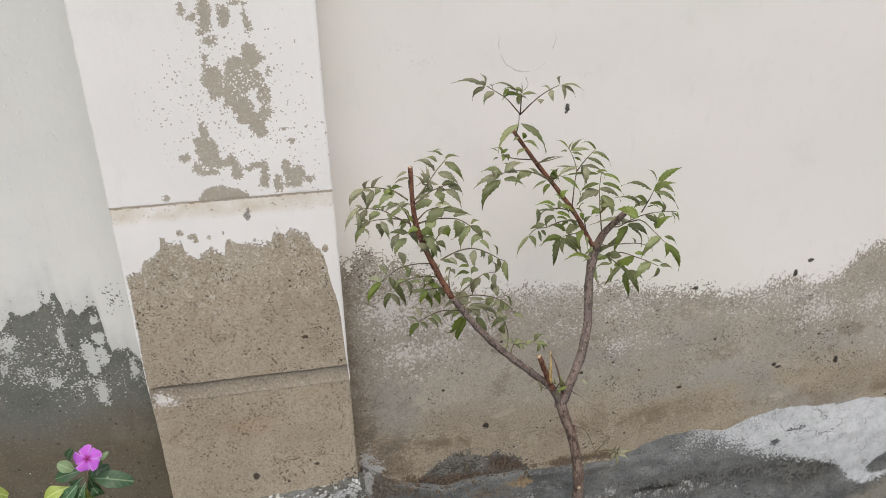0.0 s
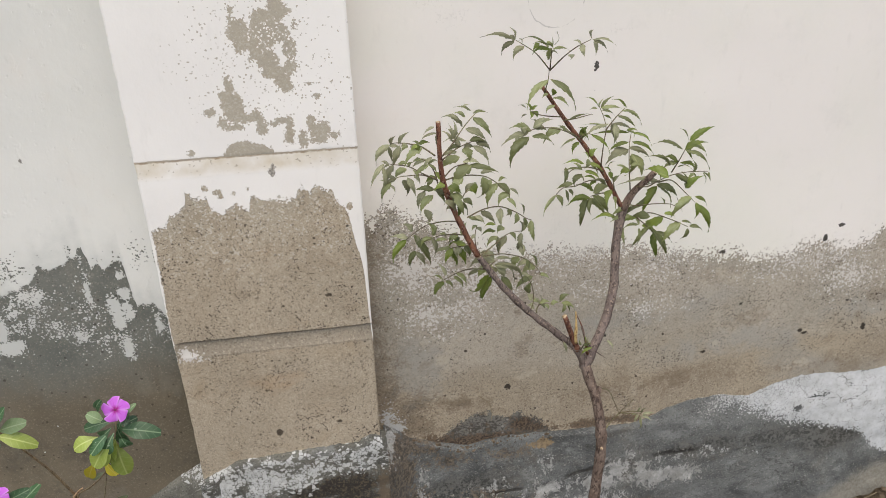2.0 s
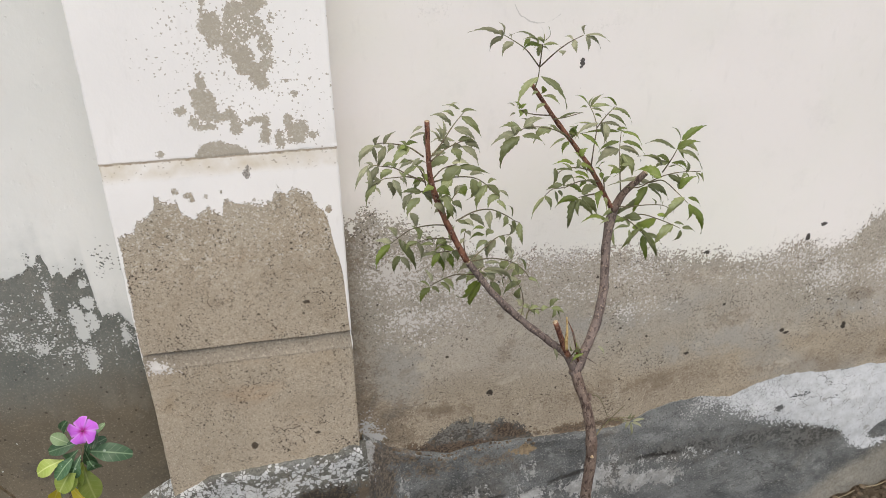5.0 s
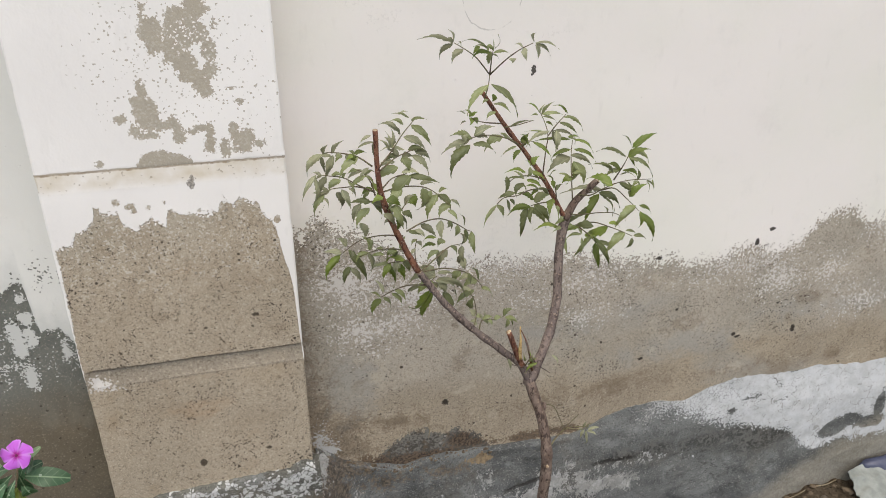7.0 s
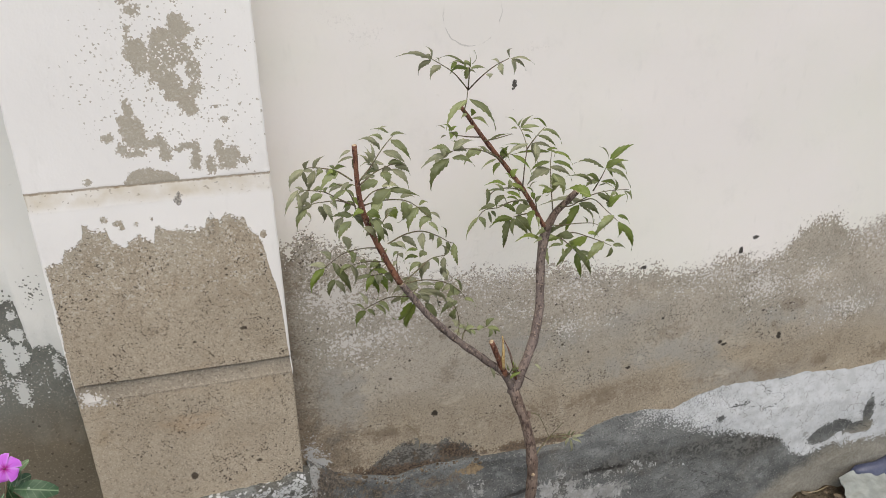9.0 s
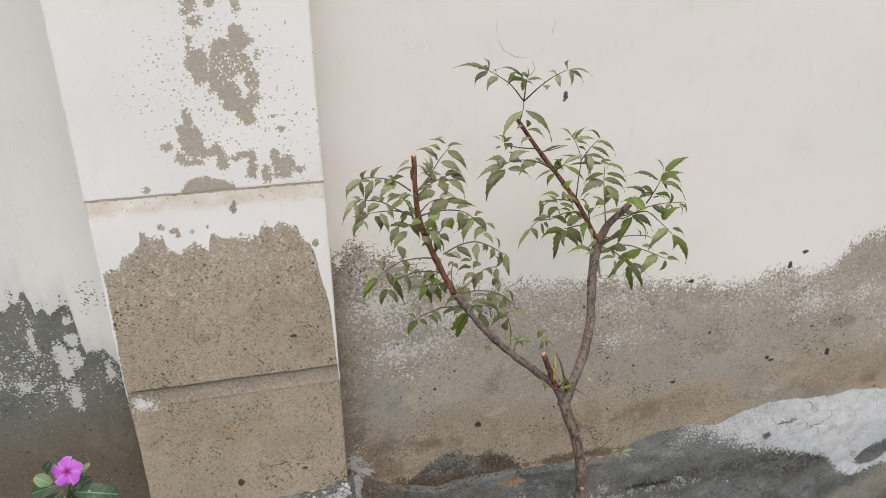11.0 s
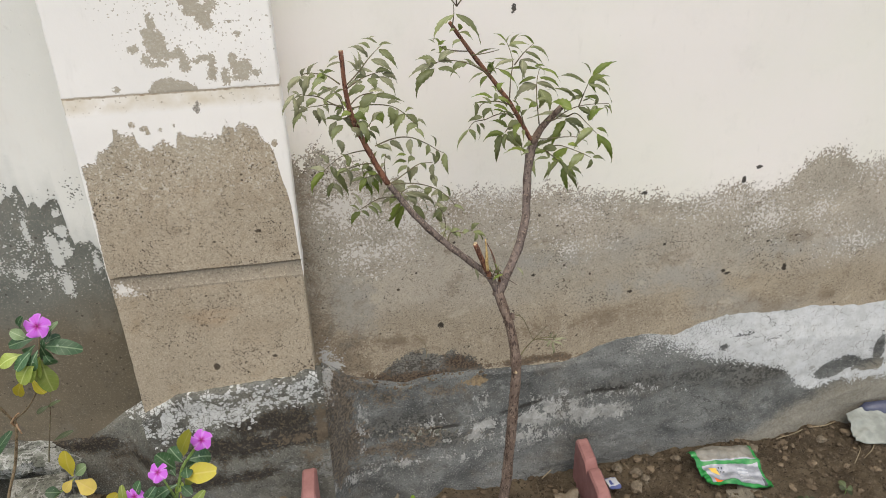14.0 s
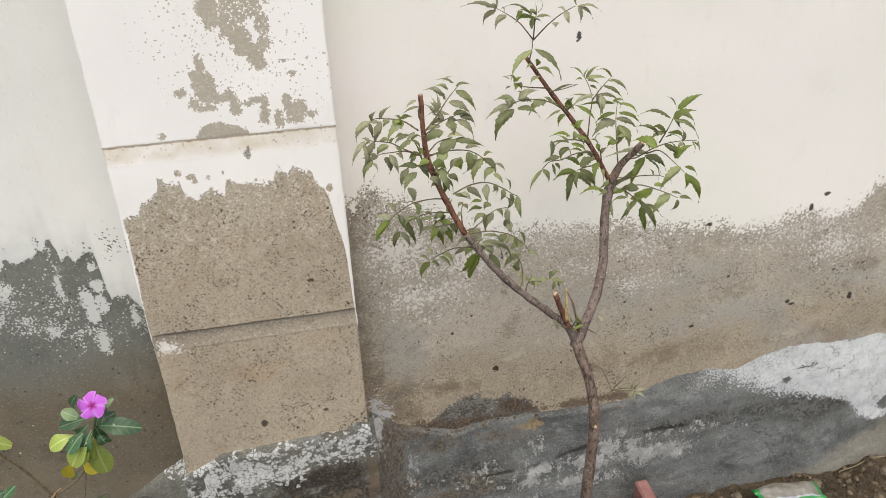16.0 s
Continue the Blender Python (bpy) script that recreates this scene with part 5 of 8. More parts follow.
leaflet(s, (0.096, 1.169, 1.141), (0.079, 1.163, 1.112), 0.0138, 'g')
leaflet(s, (0.092, 1.174, 1.136), (0.100, 1.165, 1.124), 0.0085, 'g')
leaflet(s, (0.089, 1.169, 1.141), (0.079, 1.167, 1.146), 0.0053, 'g')
leaflet(s, (0.103, 1.171, 1.144), (0.084, 1.173, 1.132), 0.0085, 'g')
leaflet(s, (0.105, 1.185, 1.138), (0.086, 1.194, 1.141), 0.0078, 'g')
leaflet(s, (0.130, 1.160, 1.152), (0.137, 1.149, 1.143), 0.0085, 'g')
s = stalk([(0.162, 1.125, 1.151), (0.158, 1.130, 1.168), (0.149, 1.133, 1.183), (0.139, 1.132, 1.189)])
leaflet(s, (0.147, 1.133, 1.188), (0.126, 1.136, 1.173), 0.0085, 'g')
leaflet(s, (0.150, 1.129, 1.181), (0.131, 1.132, 1.157), 0.0116, 'g')
leaflet(s, (0.149, 1.130, 1.181), (0.161, 1.125, 1.167), 0.0085, 'g')
leaflet(s, (0.150, 1.135, 1.179), (0.170, 1.160, 1.173), 0.0078, 'g')
leaflet(s, (0.139, 1.133, 1.189), (0.126, 1.128, 1.186), 0.0074, 'g')
leaflet(s, (0.160, 1.131, 1.238), (0.144, 1.126, 1.230), 0.0064, 'p')
leaflet(s, (0.164, 1.128, 1.229), (0.139, 1.128, 1.220), 0.0074, 'p')
leaflet(s, (0.167, 1.142, 1.225), (0.170, 1.154, 1.197), 0.0069, 'p')
leaflet(s, (0.156, 1.135, 1.190), (0.141, 1.129, 1.176), 0.0074, 'g')
s = stalk([(0.171, 1.122, 1.146), (0.165, 1.143, 1.135), (0.155, 1.164, 1.126), (0.146, 1.185, 1.114)])
leaflet(s, (0.150, 1.181, 1.116), (0.138, 1.180, 1.088), 0.0159, 'g')
leaflet(s, (0.160, 1.149, 1.131), (0.131, 1.157, 1.129), 0.0116, 'g')
leaflet(s, (0.160, 1.164, 1.116), (0.140, 1.161, 1.087), 0.0159, 'g')
leaflet(s, (0.163, 1.148, 1.128), (0.177, 1.159, 1.099), 0.0106, 'g')
leaflet(s, (0.159, 1.148, 1.132), (0.196, 1.161, 1.096), 0.0180, 'g')
leaflet(s, (0.148, 1.186, 1.083), (0.151, 1.187, 1.056), 0.0148, 'g')
leaflet(s, (0.160, 1.164, 1.143), (0.151, 1.161, 1.130), 0.0095, 'g')
leaflet(s, (0.161, 1.151, 1.160), (0.169, 1.142, 1.143), 0.0116, 'f')
leaflet(s, (0.163, 1.149, 1.152), (0.147, 1.150, 1.143), 0.0106, 'f')
leaflet(s, (0.166, 1.137, 1.141), (0.182, 1.142, 1.148), 0.0106, 'f')
s = stalk([(0.202, 1.132, 1.080), (0.180, 1.180, 1.061), (0.153, 1.211, 1.042), (0.133, 1.220, 1.025), (0.121, 1.230, 1.010)])
leaflet(s, (0.131, 1.222, 1.028), (0.116, 1.219, 1.044), 0.0148, 'p')
leaflet(s, (0.124, 1.231, 1.011), (0.096, 1.233, 1.016), 0.0127, 'p')
leaflet(s, (0.121, 1.231, 1.009), (0.098, 1.233, 0.966), 0.0159, 'f')
leaflet(s, (0.132, 1.219, 1.023), (0.160, 1.227, 0.960), 0.0159, 'g')
leaflet(s, (0.136, 1.232, 0.986), (0.127, 1.236, 0.951), 0.0127, 'g')
leaflet(s, (0.136, 1.230, 0.985), (0.150, 1.228, 0.957), 0.0127, 'g')
leaflet(s, (0.138, 1.244, 0.978), (0.126, 1.252, 0.953), 0.0118, 'g')
leaflet(s, (0.134, 1.222, 1.022), (0.138, 1.215, 1.004), 0.0095, 'g')
s = stalk([(0.208, 1.132, 1.056), (0.190, 1.169, 1.042), (0.172, 1.202, 1.025), (0.148, 1.210, 1.013)])
leaflet(s, (0.166, 1.205, 1.025), (0.154, 1.204, 1.049), 0.0169, 'g')
leaflet(s, (0.174, 1.201, 1.030), (0.182, 1.191, 1.026), 0.0085, 'g')
leaflet(s, (0.161, 1.206, 1.022), (0.163, 1.193, 0.993), 0.0138, 'g')
leaflet(s, (0.164, 1.219, 1.015), (0.144, 1.209, 1.004), 0.0127, 'g')
leaflet(s, (0.183, 1.183, 1.026), (0.164, 1.203, 1.013), 0.0095, 'g')
leaflet(s, (0.197, 1.153, 1.046), (0.187, 1.184, 1.017), 0.0148, 'g')
leaflet(s, (0.200, 1.170, 1.037), (0.205, 1.190, 1.008), 0.0137, 'g')
leaflet(s, (0.201, 1.145, 1.051), (0.212, 1.158, 1.066), 0.0095, 'g')
leaflet(s, (0.183, 1.191, 1.006), (0.163, 1.195, 0.995), 0.0095, 'g')
leaflet(s, (0.191, 1.172, 1.039), (0.197, 1.175, 1.017), 0.0095, 'g')
s = stalk([(0.215, 1.131, 1.039), (0.202, 1.160, 1.023), (0.185, 1.188, 1.007)])
leaflet(s, (0.185, 1.190, 1.006), (0.198, 1.186, 0.964), 0.0180, 'f')
leaflet(s, (0.196, 1.172, 1.017), (0.210, 1.168, 0.986), 0.0159, 'f')
leaflet(s, (0.206, 1.153, 1.027), (0.216, 1.155, 1.005), 0.0138, 'g')
leaflet(s, (0.193, 1.181, 1.011), (0.180, 1.180, 0.985), 0.0138, 'f')
leaflet(s, (0.209, 1.147, 1.029), (0.185, 1.200, 1.005), 0.0138, 'f')
leaflet(s, (0.203, 1.160, 1.023), (0.200, 1.172, 0.993), 0.0148, 'g')
leaflet(s, (0.191, 1.183, 1.009), (0.169, 1.182, 1.007), 0.0085, 'g')
leaflet(s, (0.192, 1.183, 1.008), (0.186, 1.199, 0.985), 0.0078, 'g')
s = stalk([(0.239, 1.133, 0.992), (0.213, 1.159, 0.980), (0.194, 1.179, 0.962), (0.178, 1.192, 0.946)])
leaflet(s, (0.182, 1.191, 0.954), (0.169, 1.196, 0.976), 0.0095, 'g')
leaflet(s, (0.192, 1.178, 0.959), (0.210, 1.184, 0.930), 0.0106, 'g')
leaflet(s, (0.197, 1.179, 0.965), (0.215, 1.180, 0.937), 0.0116, 'g')
leaflet(s, (0.178, 1.195, 0.943), (0.160, 1.187, 0.957), 0.0095, 'g')
leaflet(s, (0.178, 1.194, 0.942), (0.162, 1.186, 0.918), 0.0148, 'f')
leaflet(s, (0.180, 1.188, 0.946), (0.194, 1.196, 0.923), 0.0095, 'g')
s = stalk([(0.241, 1.132, 0.993), (0.249, 1.139, 0.997), (0.257, 1.144, 0.999)])
leaflet(s, (0.256, 1.145, 0.999), (0.217, 1.154, 0.985), 0.0212, 'g')
leaflet(s, (0.255, 1.145, 1.000), (0.234, 1.167, 1.005), 0.0196, 'g')
leaflet(s, (0.253, 1.139, 0.994), (0.299, 1.171, 0.947), 0.0180, 'g')
leaflet(s, (0.250, 1.138, 0.994), (0.228, 1.142, 0.971), 0.0191, 'g')
leaflet(s, (0.259, 1.143, 0.995), (0.314, 1.173, 0.941), 0.0159, 'g')
leaflet(s, (0.246, 1.143, 0.976), (0.226, 1.191, 0.917), 0.0148, 'f')
leaflet(s, (0.253, 1.153, 0.967), (0.245, 1.189, 0.898), 0.0159, 'f')
leaflet(s, (0.269, 1.154, 0.964), (0.287, 1.171, 0.912), 0.0169, 'g')
leaflet(s, (0.231, 1.148, 0.982), (0.215, 1.169, 0.960), 0.0095, 'g')
leaflet(s, (0.258, 1.148, 1.002), (0.292, 1.159, 0.985), 0.0095, 'g')
leaflet(s, (0.259, 1.143, 0.987), (0.269, 1.148, 0.958), 0.0169, 'g')
leaflet(s, (0.264, 1.159, 0.977), (0.249, 1.146, 0.972), 0.0157, 'g')
s = stalk([(0.234, 1.133, 1.016), (0.273, 1.162, 1.001), (0.311, 1.182, 0.980), (0.339, 1.196, 0.953), (0.356, 1.210, 0.925)])
leaflet(s, (0.306, 1.181, 0.982), (0.300, 1.184, 0.958), 0.0180, 'g')
leaflet(s, (0.325, 1.183, 0.972), (0.305, 1.186, 0.960), 0.0138, 'g')
leaflet(s, (0.341, 1.199, 0.951), (0.318, 1.199, 0.940), 0.0180, 'g')
leaflet(s, (0.343, 1.197, 0.952), (0.330, 1.197, 0.975), 0.0106, 'g')
leaflet(s, (0.340, 1.210, 0.926), (0.311, 1.213, 0.900), 0.0148, 'g')
leaflet(s, (0.350, 1.206, 0.931), (0.374, 1.212, 0.909), 0.0138, 'g')
leaflet(s, (0.330, 1.197, 0.935), (0.312, 1.194, 0.935), 0.0127, 'g')
leaflet(s, (0.318, 1.179, 0.978), (0.325, 1.182, 0.956), 0.0127, 'g')
s = stalk([(0.315, 1.135, 0.899), (0.325, 1.150, 0.913), (0.322, 1.152, 0.940), (0.309, 1.140, 0.967)])
leaflet(s, (0.316, 1.155, 0.925), (0.321, 1.151, 0.948), 0.0159, 'g')
leaflet(s, (0.322, 1.150, 0.913), (0.314, 1.158, 0.922), 0.0148, 'g')
leaflet(s, (0.325, 1.142, 0.901), (0.313, 1.144, 0.905), 0.0116, 'g')
leaflet(s, (0.324, 1.149, 0.914), (0.334, 1.147, 0.908), 0.0085, 'g')
s = stalk([(0.326, 1.135, 0.896), (0.333, 1.143, 0.908), (0.356, 1.150, 0.902), (0.376, 1.158, 0.900)])
leaflet(s, (0.333, 1.141, 0.911), (0.351, 1.141, 0.912), 0.0106, 'g')
leaflet(s, (0.339, 1.160, 0.900), (0.345, 1.149, 0.893), 0.0098, 'g')
leaflet(s, (0.356, 1.151, 0.900), (0.371, 1.153, 0.901), 0.0106, 'g')
leaflet(s, (0.373, 1.155, 0.903), (0.390, 1.154, 0.912), 0.0116, 'g')
leaflet(s, (0.376, 1.155, 0.899), (0.402, 1.158, 0.879), 0.0106, 'g')
leaflet(s, (0.382, 1.155, 0.896), (0.377, 1.158, 0.877), 0.0085, 'g')
leaflet(s, (0.385, 1.164, 0.891), (0.400, 1.175, 0.868), 0.0078, 'g')
leaflet(s, (0.342, 1.140, 0.909), (0.350, 1.141, 0.895), 0.0085, 'g')
leaflet(s, (0.334, 1.144, 0.908), (0.321, 1.137, 0.926), 0.0074, 'g')
leaflet(s, (0.336, 1.150, 0.904), (0.336, 1.144, 0.923), 0.0069, 'g')
s = stalk([(0.208, 1.132, 1.087), (0.240, 1.154, 1.089), (0.271, 1.175, 1.081), (0.302, 1.197, 1.059), (0.326, 1.218, 1.036), (0.342, 1.240, 1.021)])
leaflet(s, (0.272, 1.177, 1.078), (0.272, 1.167, 1.051), 0.0159, 'g')
leaflet(s, (0.304, 1.197, 1.057), (0.300, 1.200, 1.036), 0.0116, 'g')
leaflet(s, (0.322, 1.219, 1.043), (0.315, 1.215, 1.065), 0.0095, 'g')
leaflet(s, (0.325, 1.216, 1.037), (0.314, 1.220, 1.008), 0.0106, 'g')
leaflet(s, (0.340, 1.237, 1.023), (0.348, 1.232, 0.985), 0.0159, 'g')
leaflet(s, (0.324, 1.220, 1.036), (0.318, 1.213, 1.019), 0.0116, 'g')
leaflet(s, (0.234, 1.155, 1.085), (0.254, 1.144, 1.067), 0.0138, 'g')
leaflet(s, (0.220, 1.129, 1.090), (0.234, 1.126, 1.077), 0.0095, 'g')
leaflet(s, (0.210, 1.130, 1.087), (0.232, 1.135, 1.075), 0.0085, 'g')
leaflet(s, (0.283, 1.174, 1.077), (0.288, 1.177, 1.058), 0.0095, 'g')
leaflet(s, (0.289, 1.194, 1.067), (0.285, 1.196, 1.055), 0.0088, 'g')
s = stalk([(0.229, 1.133, 1.016), (0.257, 1.154, 1.024), (0.284, 1.174, 1.031), (0.312, 1.195, 1.024)])
leaflet(s, (0.311, 1.193, 1.022), (0.315, 1.187, 0.995), 0.0127, 'g')
leaflet(s, (0.315, 1.196, 0.998), (0.319, 1.197, 0.976), 0.0159, 'g')
leaflet(s, (0.317, 1.202, 0.995), (0.312, 1.213, 0.977), 0.0147, 'g')
leaflet(s, (0.315, 1.194, 1.025), (0.307, 1.193, 1.043), 0.0085, 'g')
leaflet(s, (0.318, 1.204, 1.020), (0.331, 1.221, 1.024), 0.0078, 'g')
leaflet(s, (0.282, 1.174, 1.027), (0.269, 1.173, 0.995), 0.0180, 'g')
leaflet(s, (0.262, 1.156, 1.038), (0.244, 1.150, 1.023), 0.0116, 'g')
leaflet(s, (0.264, 1.163, 1.034), (0.269, 1.182, 1.004), 0.0108, 'g')
leaflet(s, (0.264, 1.176, 1.038), (0.240, 1.170, 1.036), 0.0106, 'f')
leaflet(s, (0.263, 1.173, 1.051), (0.245, 1.178, 1.045), 0.0085, 'f')
leaflet(s, (0.278, 1.173, 1.044), (0.267, 1.173, 1.034), 0.0148, 'g')
leaflet(s, (0.288, 1.176, 1.033), (0.295, 1.169, 1.020), 0.0095, 'g')
s = stalk([(0.225, 1.132, 1.019), (0.222, 1.136, 1.035), (0.222, 1.141, 1.051), (0.225, 1.140, 1.068)])
leaflet(s, (0.226, 1.143, 1.067), (0.217, 1.139, 1.060), 0.0074, 'g')
leaflet(s, (0.223, 1.141, 1.052), (0.214, 1.135, 1.044), 0.0074, 'g')
leaflet(s, (0.225, 1.142, 1.064), (0.231, 1.139, 1.055), 0.0085, 'g')
s = stalk([(0.172, 1.126, 1.155), (0.203, 1.141, 1.154), (0.240, 1.153, 1.145), (0.266, 1.159, 1.125), (0.284, 1.165, 1.105)])
leaflet(s, (0.236, 1.149, 1.146), (0.230, 1.158, 1.108), 0.0201, 'g')
leaflet(s, (0.262, 1.161, 1.129), (0.246, 1.151, 1.095), 0.0180, 'g')
leaflet(s, (0.267, 1.178, 1.122), (0.283, 1.163, 1.099), 0.0167, 'g')
leaflet(s, (0.263, 1.160, 1.132), (0.275, 1.156, 1.137), 0.0127, 'g')
leaflet(s, (0.285, 1.167, 1.108), (0.266, 1.157, 1.091), 0.0159, 'g')
leaflet(s, (0.283, 1.161, 1.118), (0.297, 1.161, 1.103), 0.0064, 'g')
leaflet(s, (0.288, 1.179, 1.110), (0.280, 1.171, 1.097), 0.0059, 'g')
leaflet(s, (0.279, 1.164, 1.100), (0.293, 1.158, 1.083), 0.0095, 'g')
leaflet(s, (0.233, 1.153, 1.151), (0.255, 1.155, 1.148), 0.0095, 'g')
leaflet(s, (0.248, 1.151, 1.140), (0.251, 1.149, 1.129), 0.0095, 'g')
s = stalk([(0.172, 1.122, 1.162), (0.188, 1.130, 1.173), (0.211, 1.138, 1.175)])
leaflet(s, (0.199, 1.140, 1.185), (0.169, 1.145, 1.165), 0.0169, 'g')
leaflet(s, (0.203, 1.139, 1.177), (0.230, 1.135, 1.172), 0.0159, 'g')
leaflet(s, (0.216, 1.135, 1.172), (0.186, 1.127, 1.144), 0.0233, 'g')
leaflet(s, (0.212, 1.141, 1.170), (0.257, 1.136, 1.157), 0.0116, 'g')
leaflet(s, (0.202, 1.129, 1.157), (0.181, 1.118, 1.131), 0.0159, 'g')
leaflet(s, (0.210, 1.135, 1.140), (0.222, 1.136, 1.123), 0.0212, 'f')
leaflet(s, (0.188, 1.115, 1.137), (0.200, 1.107, 1.106), 0.0180, 'g')
leaflet(s, (0.170, 1.109, 1.129), (0.186, 1.113, 1.104), 0.0148, 'g')
leaflet(s, (0.180, 1.115, 1.134), (0.201, 1.113, 1.124), 0.0138, 'g')
leaflet(s, (0.176, 1.116, 1.148), (0.195, 1.114, 1.136), 0.0169, 'f')
leaflet(s, (0.172, 1.117, 1.151), (0.156, 1.111, 1.145), 0.0116, 'f')
s = stalk([(0.167, 1.121, 1.193), (0.189, 1.142, 1.207), (0.211, 1.164, 1.225), (0.232, 1.185, 1.237)])
leaflet(s, (0.228, 1.187, 1.237), (0.248, 1.177, 1.240), 0.0074, 'g')
leaflet(s, (0.212, 1.161, 1.240), (0.194, 1.157, 1.247), 0.0085, 'g')
leaflet(s, (0.226, 1.186, 1.241), (0.201, 1.182, 1.250), 0.0064, 'g')
leaflet(s, (0.206, 1.163, 1.230), (0.179, 1.166, 1.240), 0.0127, 'g')
leaflet(s, (0.227, 1.182, 1.232), (0.253, 1.169, 1.204), 0.0148, 'g')
leaflet(s, (0.212, 1.165, 1.220), (0.247, 1.170, 1.193), 0.0169, 'g')
leaflet(s, (0.208, 1.164, 1.224), (0.195, 1.159, 1.238), 0.0085, 'g')
leaflet(s, (0.210, 1.187, 1.246), (0.222, 1.182, 1.252), 0.0064, 'g')
leaflet(s, (0.201, 1.161, 1.214), (0.187, 1.163, 1.218), 0.0074, 'p')
s = stalk([(0.169, 1.121, 1.189), (0.196, 1.143, 1.198), (0.229, 1.165, 1.201)])
leaflet(s, (0.229, 1.167, 1.196), (0.252, 1.168, 1.178), 0.0138, 'g')
leaflet(s, (0.224, 1.166, 1.192), (0.247, 1.157, 1.164), 0.0159, 'g')
leaflet(s, (0.218, 1.163, 1.201), (0.244, 1.166, 1.195), 0.0106, 'g')
leaflet(s, (0.201, 1.146, 1.200), (0.183, 1.146, 1.193), 0.0106, 'g')
leaflet(s, (0.201, 1.143, 1.201), (0.186, 1.152, 1.207), 0.0098, 'g')
leaflet(s, (0.205, 1.147, 1.196), (0.212, 1.136, 1.179), 0.0180, 'g')
leaflet(s, (0.209, 1.162, 1.190), (0.228, 1.165, 1.187), 0.0167, 'g')
leaflet(s, (0.214, 1.167, 1.200), (0.180, 1.158, 1.205), 0.0106, 'g')
leaflet(s, (0.187, 1.142, 1.211), (0.182, 1.135, 1.238), 0.0074, 'p')
leaflet(s, (0.189, 1.149, 1.208), (0.173, 1.144, 1.225), 0.0069, 'p')
leaflet(s, (0.192, 1.143, 1.214), (0.190, 1.145, 1.241), 0.0074, 'p')
leaflet(s, (0.194, 1.150, 1.211), (0.184, 1.169, 1.221), 0.0069, 'p')
leaflet(s, (0.196, 1.147, 1.191), (0.171, 1.143, 1.184), 0.0116, 'g')
s = stalk([(0.187, 1.128, 1.113), (0.200, 1.126, 1.125), (0.208, 1.124, 1.140)])
leaflet(s, (0.200, 1.124, 1.122), (0.215, 1.126, 1.106), 0.0127, 'g')
leaflet(s, (0.195, 1.121, 1.120), (0.190, 1.123, 1.096), 0.0138, 'f')
leaflet(s, (0.205, 1.131, 1.129), (0.222, 1.131, 1.142), 0.0127, 'g')
leaflet(s, (0.192, 1.128, 1.115), (0.212, 1.144, 1.087), 0.0127, 'g')
leaflet(s, (0.186, 1.135, 1.117), (0.172, 1.142, 1.125), 0.0106, 'g')
leaflet(s, (0.188, 1.146, 1.111), (0.186, 1.142, 1.127), 0.0098, 'g')
leaflet(s, (0.190, 1.126, 1.111), (0.176, 1.137, 1.098), 0.0095, 'g')
leaflet(s, (0.191, 1.133, 1.108), (0.186, 1.164, 1.105), 0.0088, 'g')
s = stalk([(0.360, 1.250, 1.242), (0.361, 1.236, 1.268), (0.359, 1.227, 1.286)])
leaflet(s, (0.361, 1.234, 1.269), (0.322, 1.207, 1.236), 0.0169, 'g')
leaflet(s, (0.362, 1.229, 1.271), (0.400, 1.209, 1.228), 0.0180, 'g')
leaflet(s, (0.371, 1.240, 1.252), (0.368, 1.241, 1.240), 0.0106, 'f')
leaflet(s, (0.369, 1.233, 1.239), (0.384, 1.203, 1.235), 0.0116, 'g')
leaflet(s, (0.370, 1.223, 1.229), (0.356, 1.220, 1.218), 0.0095, 'g')
leaflet(s, (0.364, 1.243, 1.243), (0.354, 1.240, 1.238), 0.0074, 'g')
s = stalk([(0.371, 1.262, 1.276), (0.344, 1.245, 1.307), (0.324, 1.241, 1.322), (0.310, 1.253, 1.330)])
leaflet(s, (0.310, 1.257, 1.331), (0.259, 1.259, 1.337), 0.0106, 'p')
leaflet(s, (0.310, 1.254, 1.330), (0.302, 1.250, 1.349), 0.0116, 'p')
leaflet(s, (0.310, 1.256, 1.329), (0.297, 1.256, 1.334), 0.0108, 'p')
leaflet(s, (0.309, 1.255, 1.328), (0.290, 1.258, 1.307), 0.0127, 'p')
leaflet(s, (0.322, 1.243, 1.322), (0.305, 1.236, 1.304), 0.0138, 'p')
leaflet(s, (0.319, 1.244, 1.325), (0.314, 1.241, 1.334), 0.0085, 'p')
s = stalk([(0.371, 1.262, 1.276), (0.365, 1.239, 1.301), (0.359, 1.217, 1.322)])
leaflet(s, (0.357, 1.220, 1.321), (0.329, 1.209, 1.317), 0.0127, 'f')
leaflet(s, (0.362, 1.235, 1.319), (0.367, 1.254, 1.295), 0.0118, 'g')
leaflet(s, (0.337, 1.210, 1.333), (0.328, 1.210, 1.321), 0.0085, 'f')
leaflet(s, (0.346, 1.212, 1.334), (0.306, 1.206, 1.341), 0.0074, 'g')
leaflet(s, (0.361, 1.220, 1.320), (0.388, 1.219, 1.316), 0.0085, 'g')
leaflet(s, (0.358, 1.212, 1.324), (0.356, 1.205, 1.342), 0.0032, 'g')
leaflet(s, (0.363, 1.220, 1.325), (0.363, 1.201, 1.349), 0.0032, 'g')
leaflet(s, (0.347, 1.208, 1.334), (0.361, 1.216, 1.319), 0.0074, 'g')
leaflet(s, (0.356, 1.233, 1.328), (0.353, 1.236, 1.313), 0.0069, 'g')
leaflet(s, (0.353, 1.219, 1.327), (0.328, 1.203, 1.334), 0.0064, 'g')
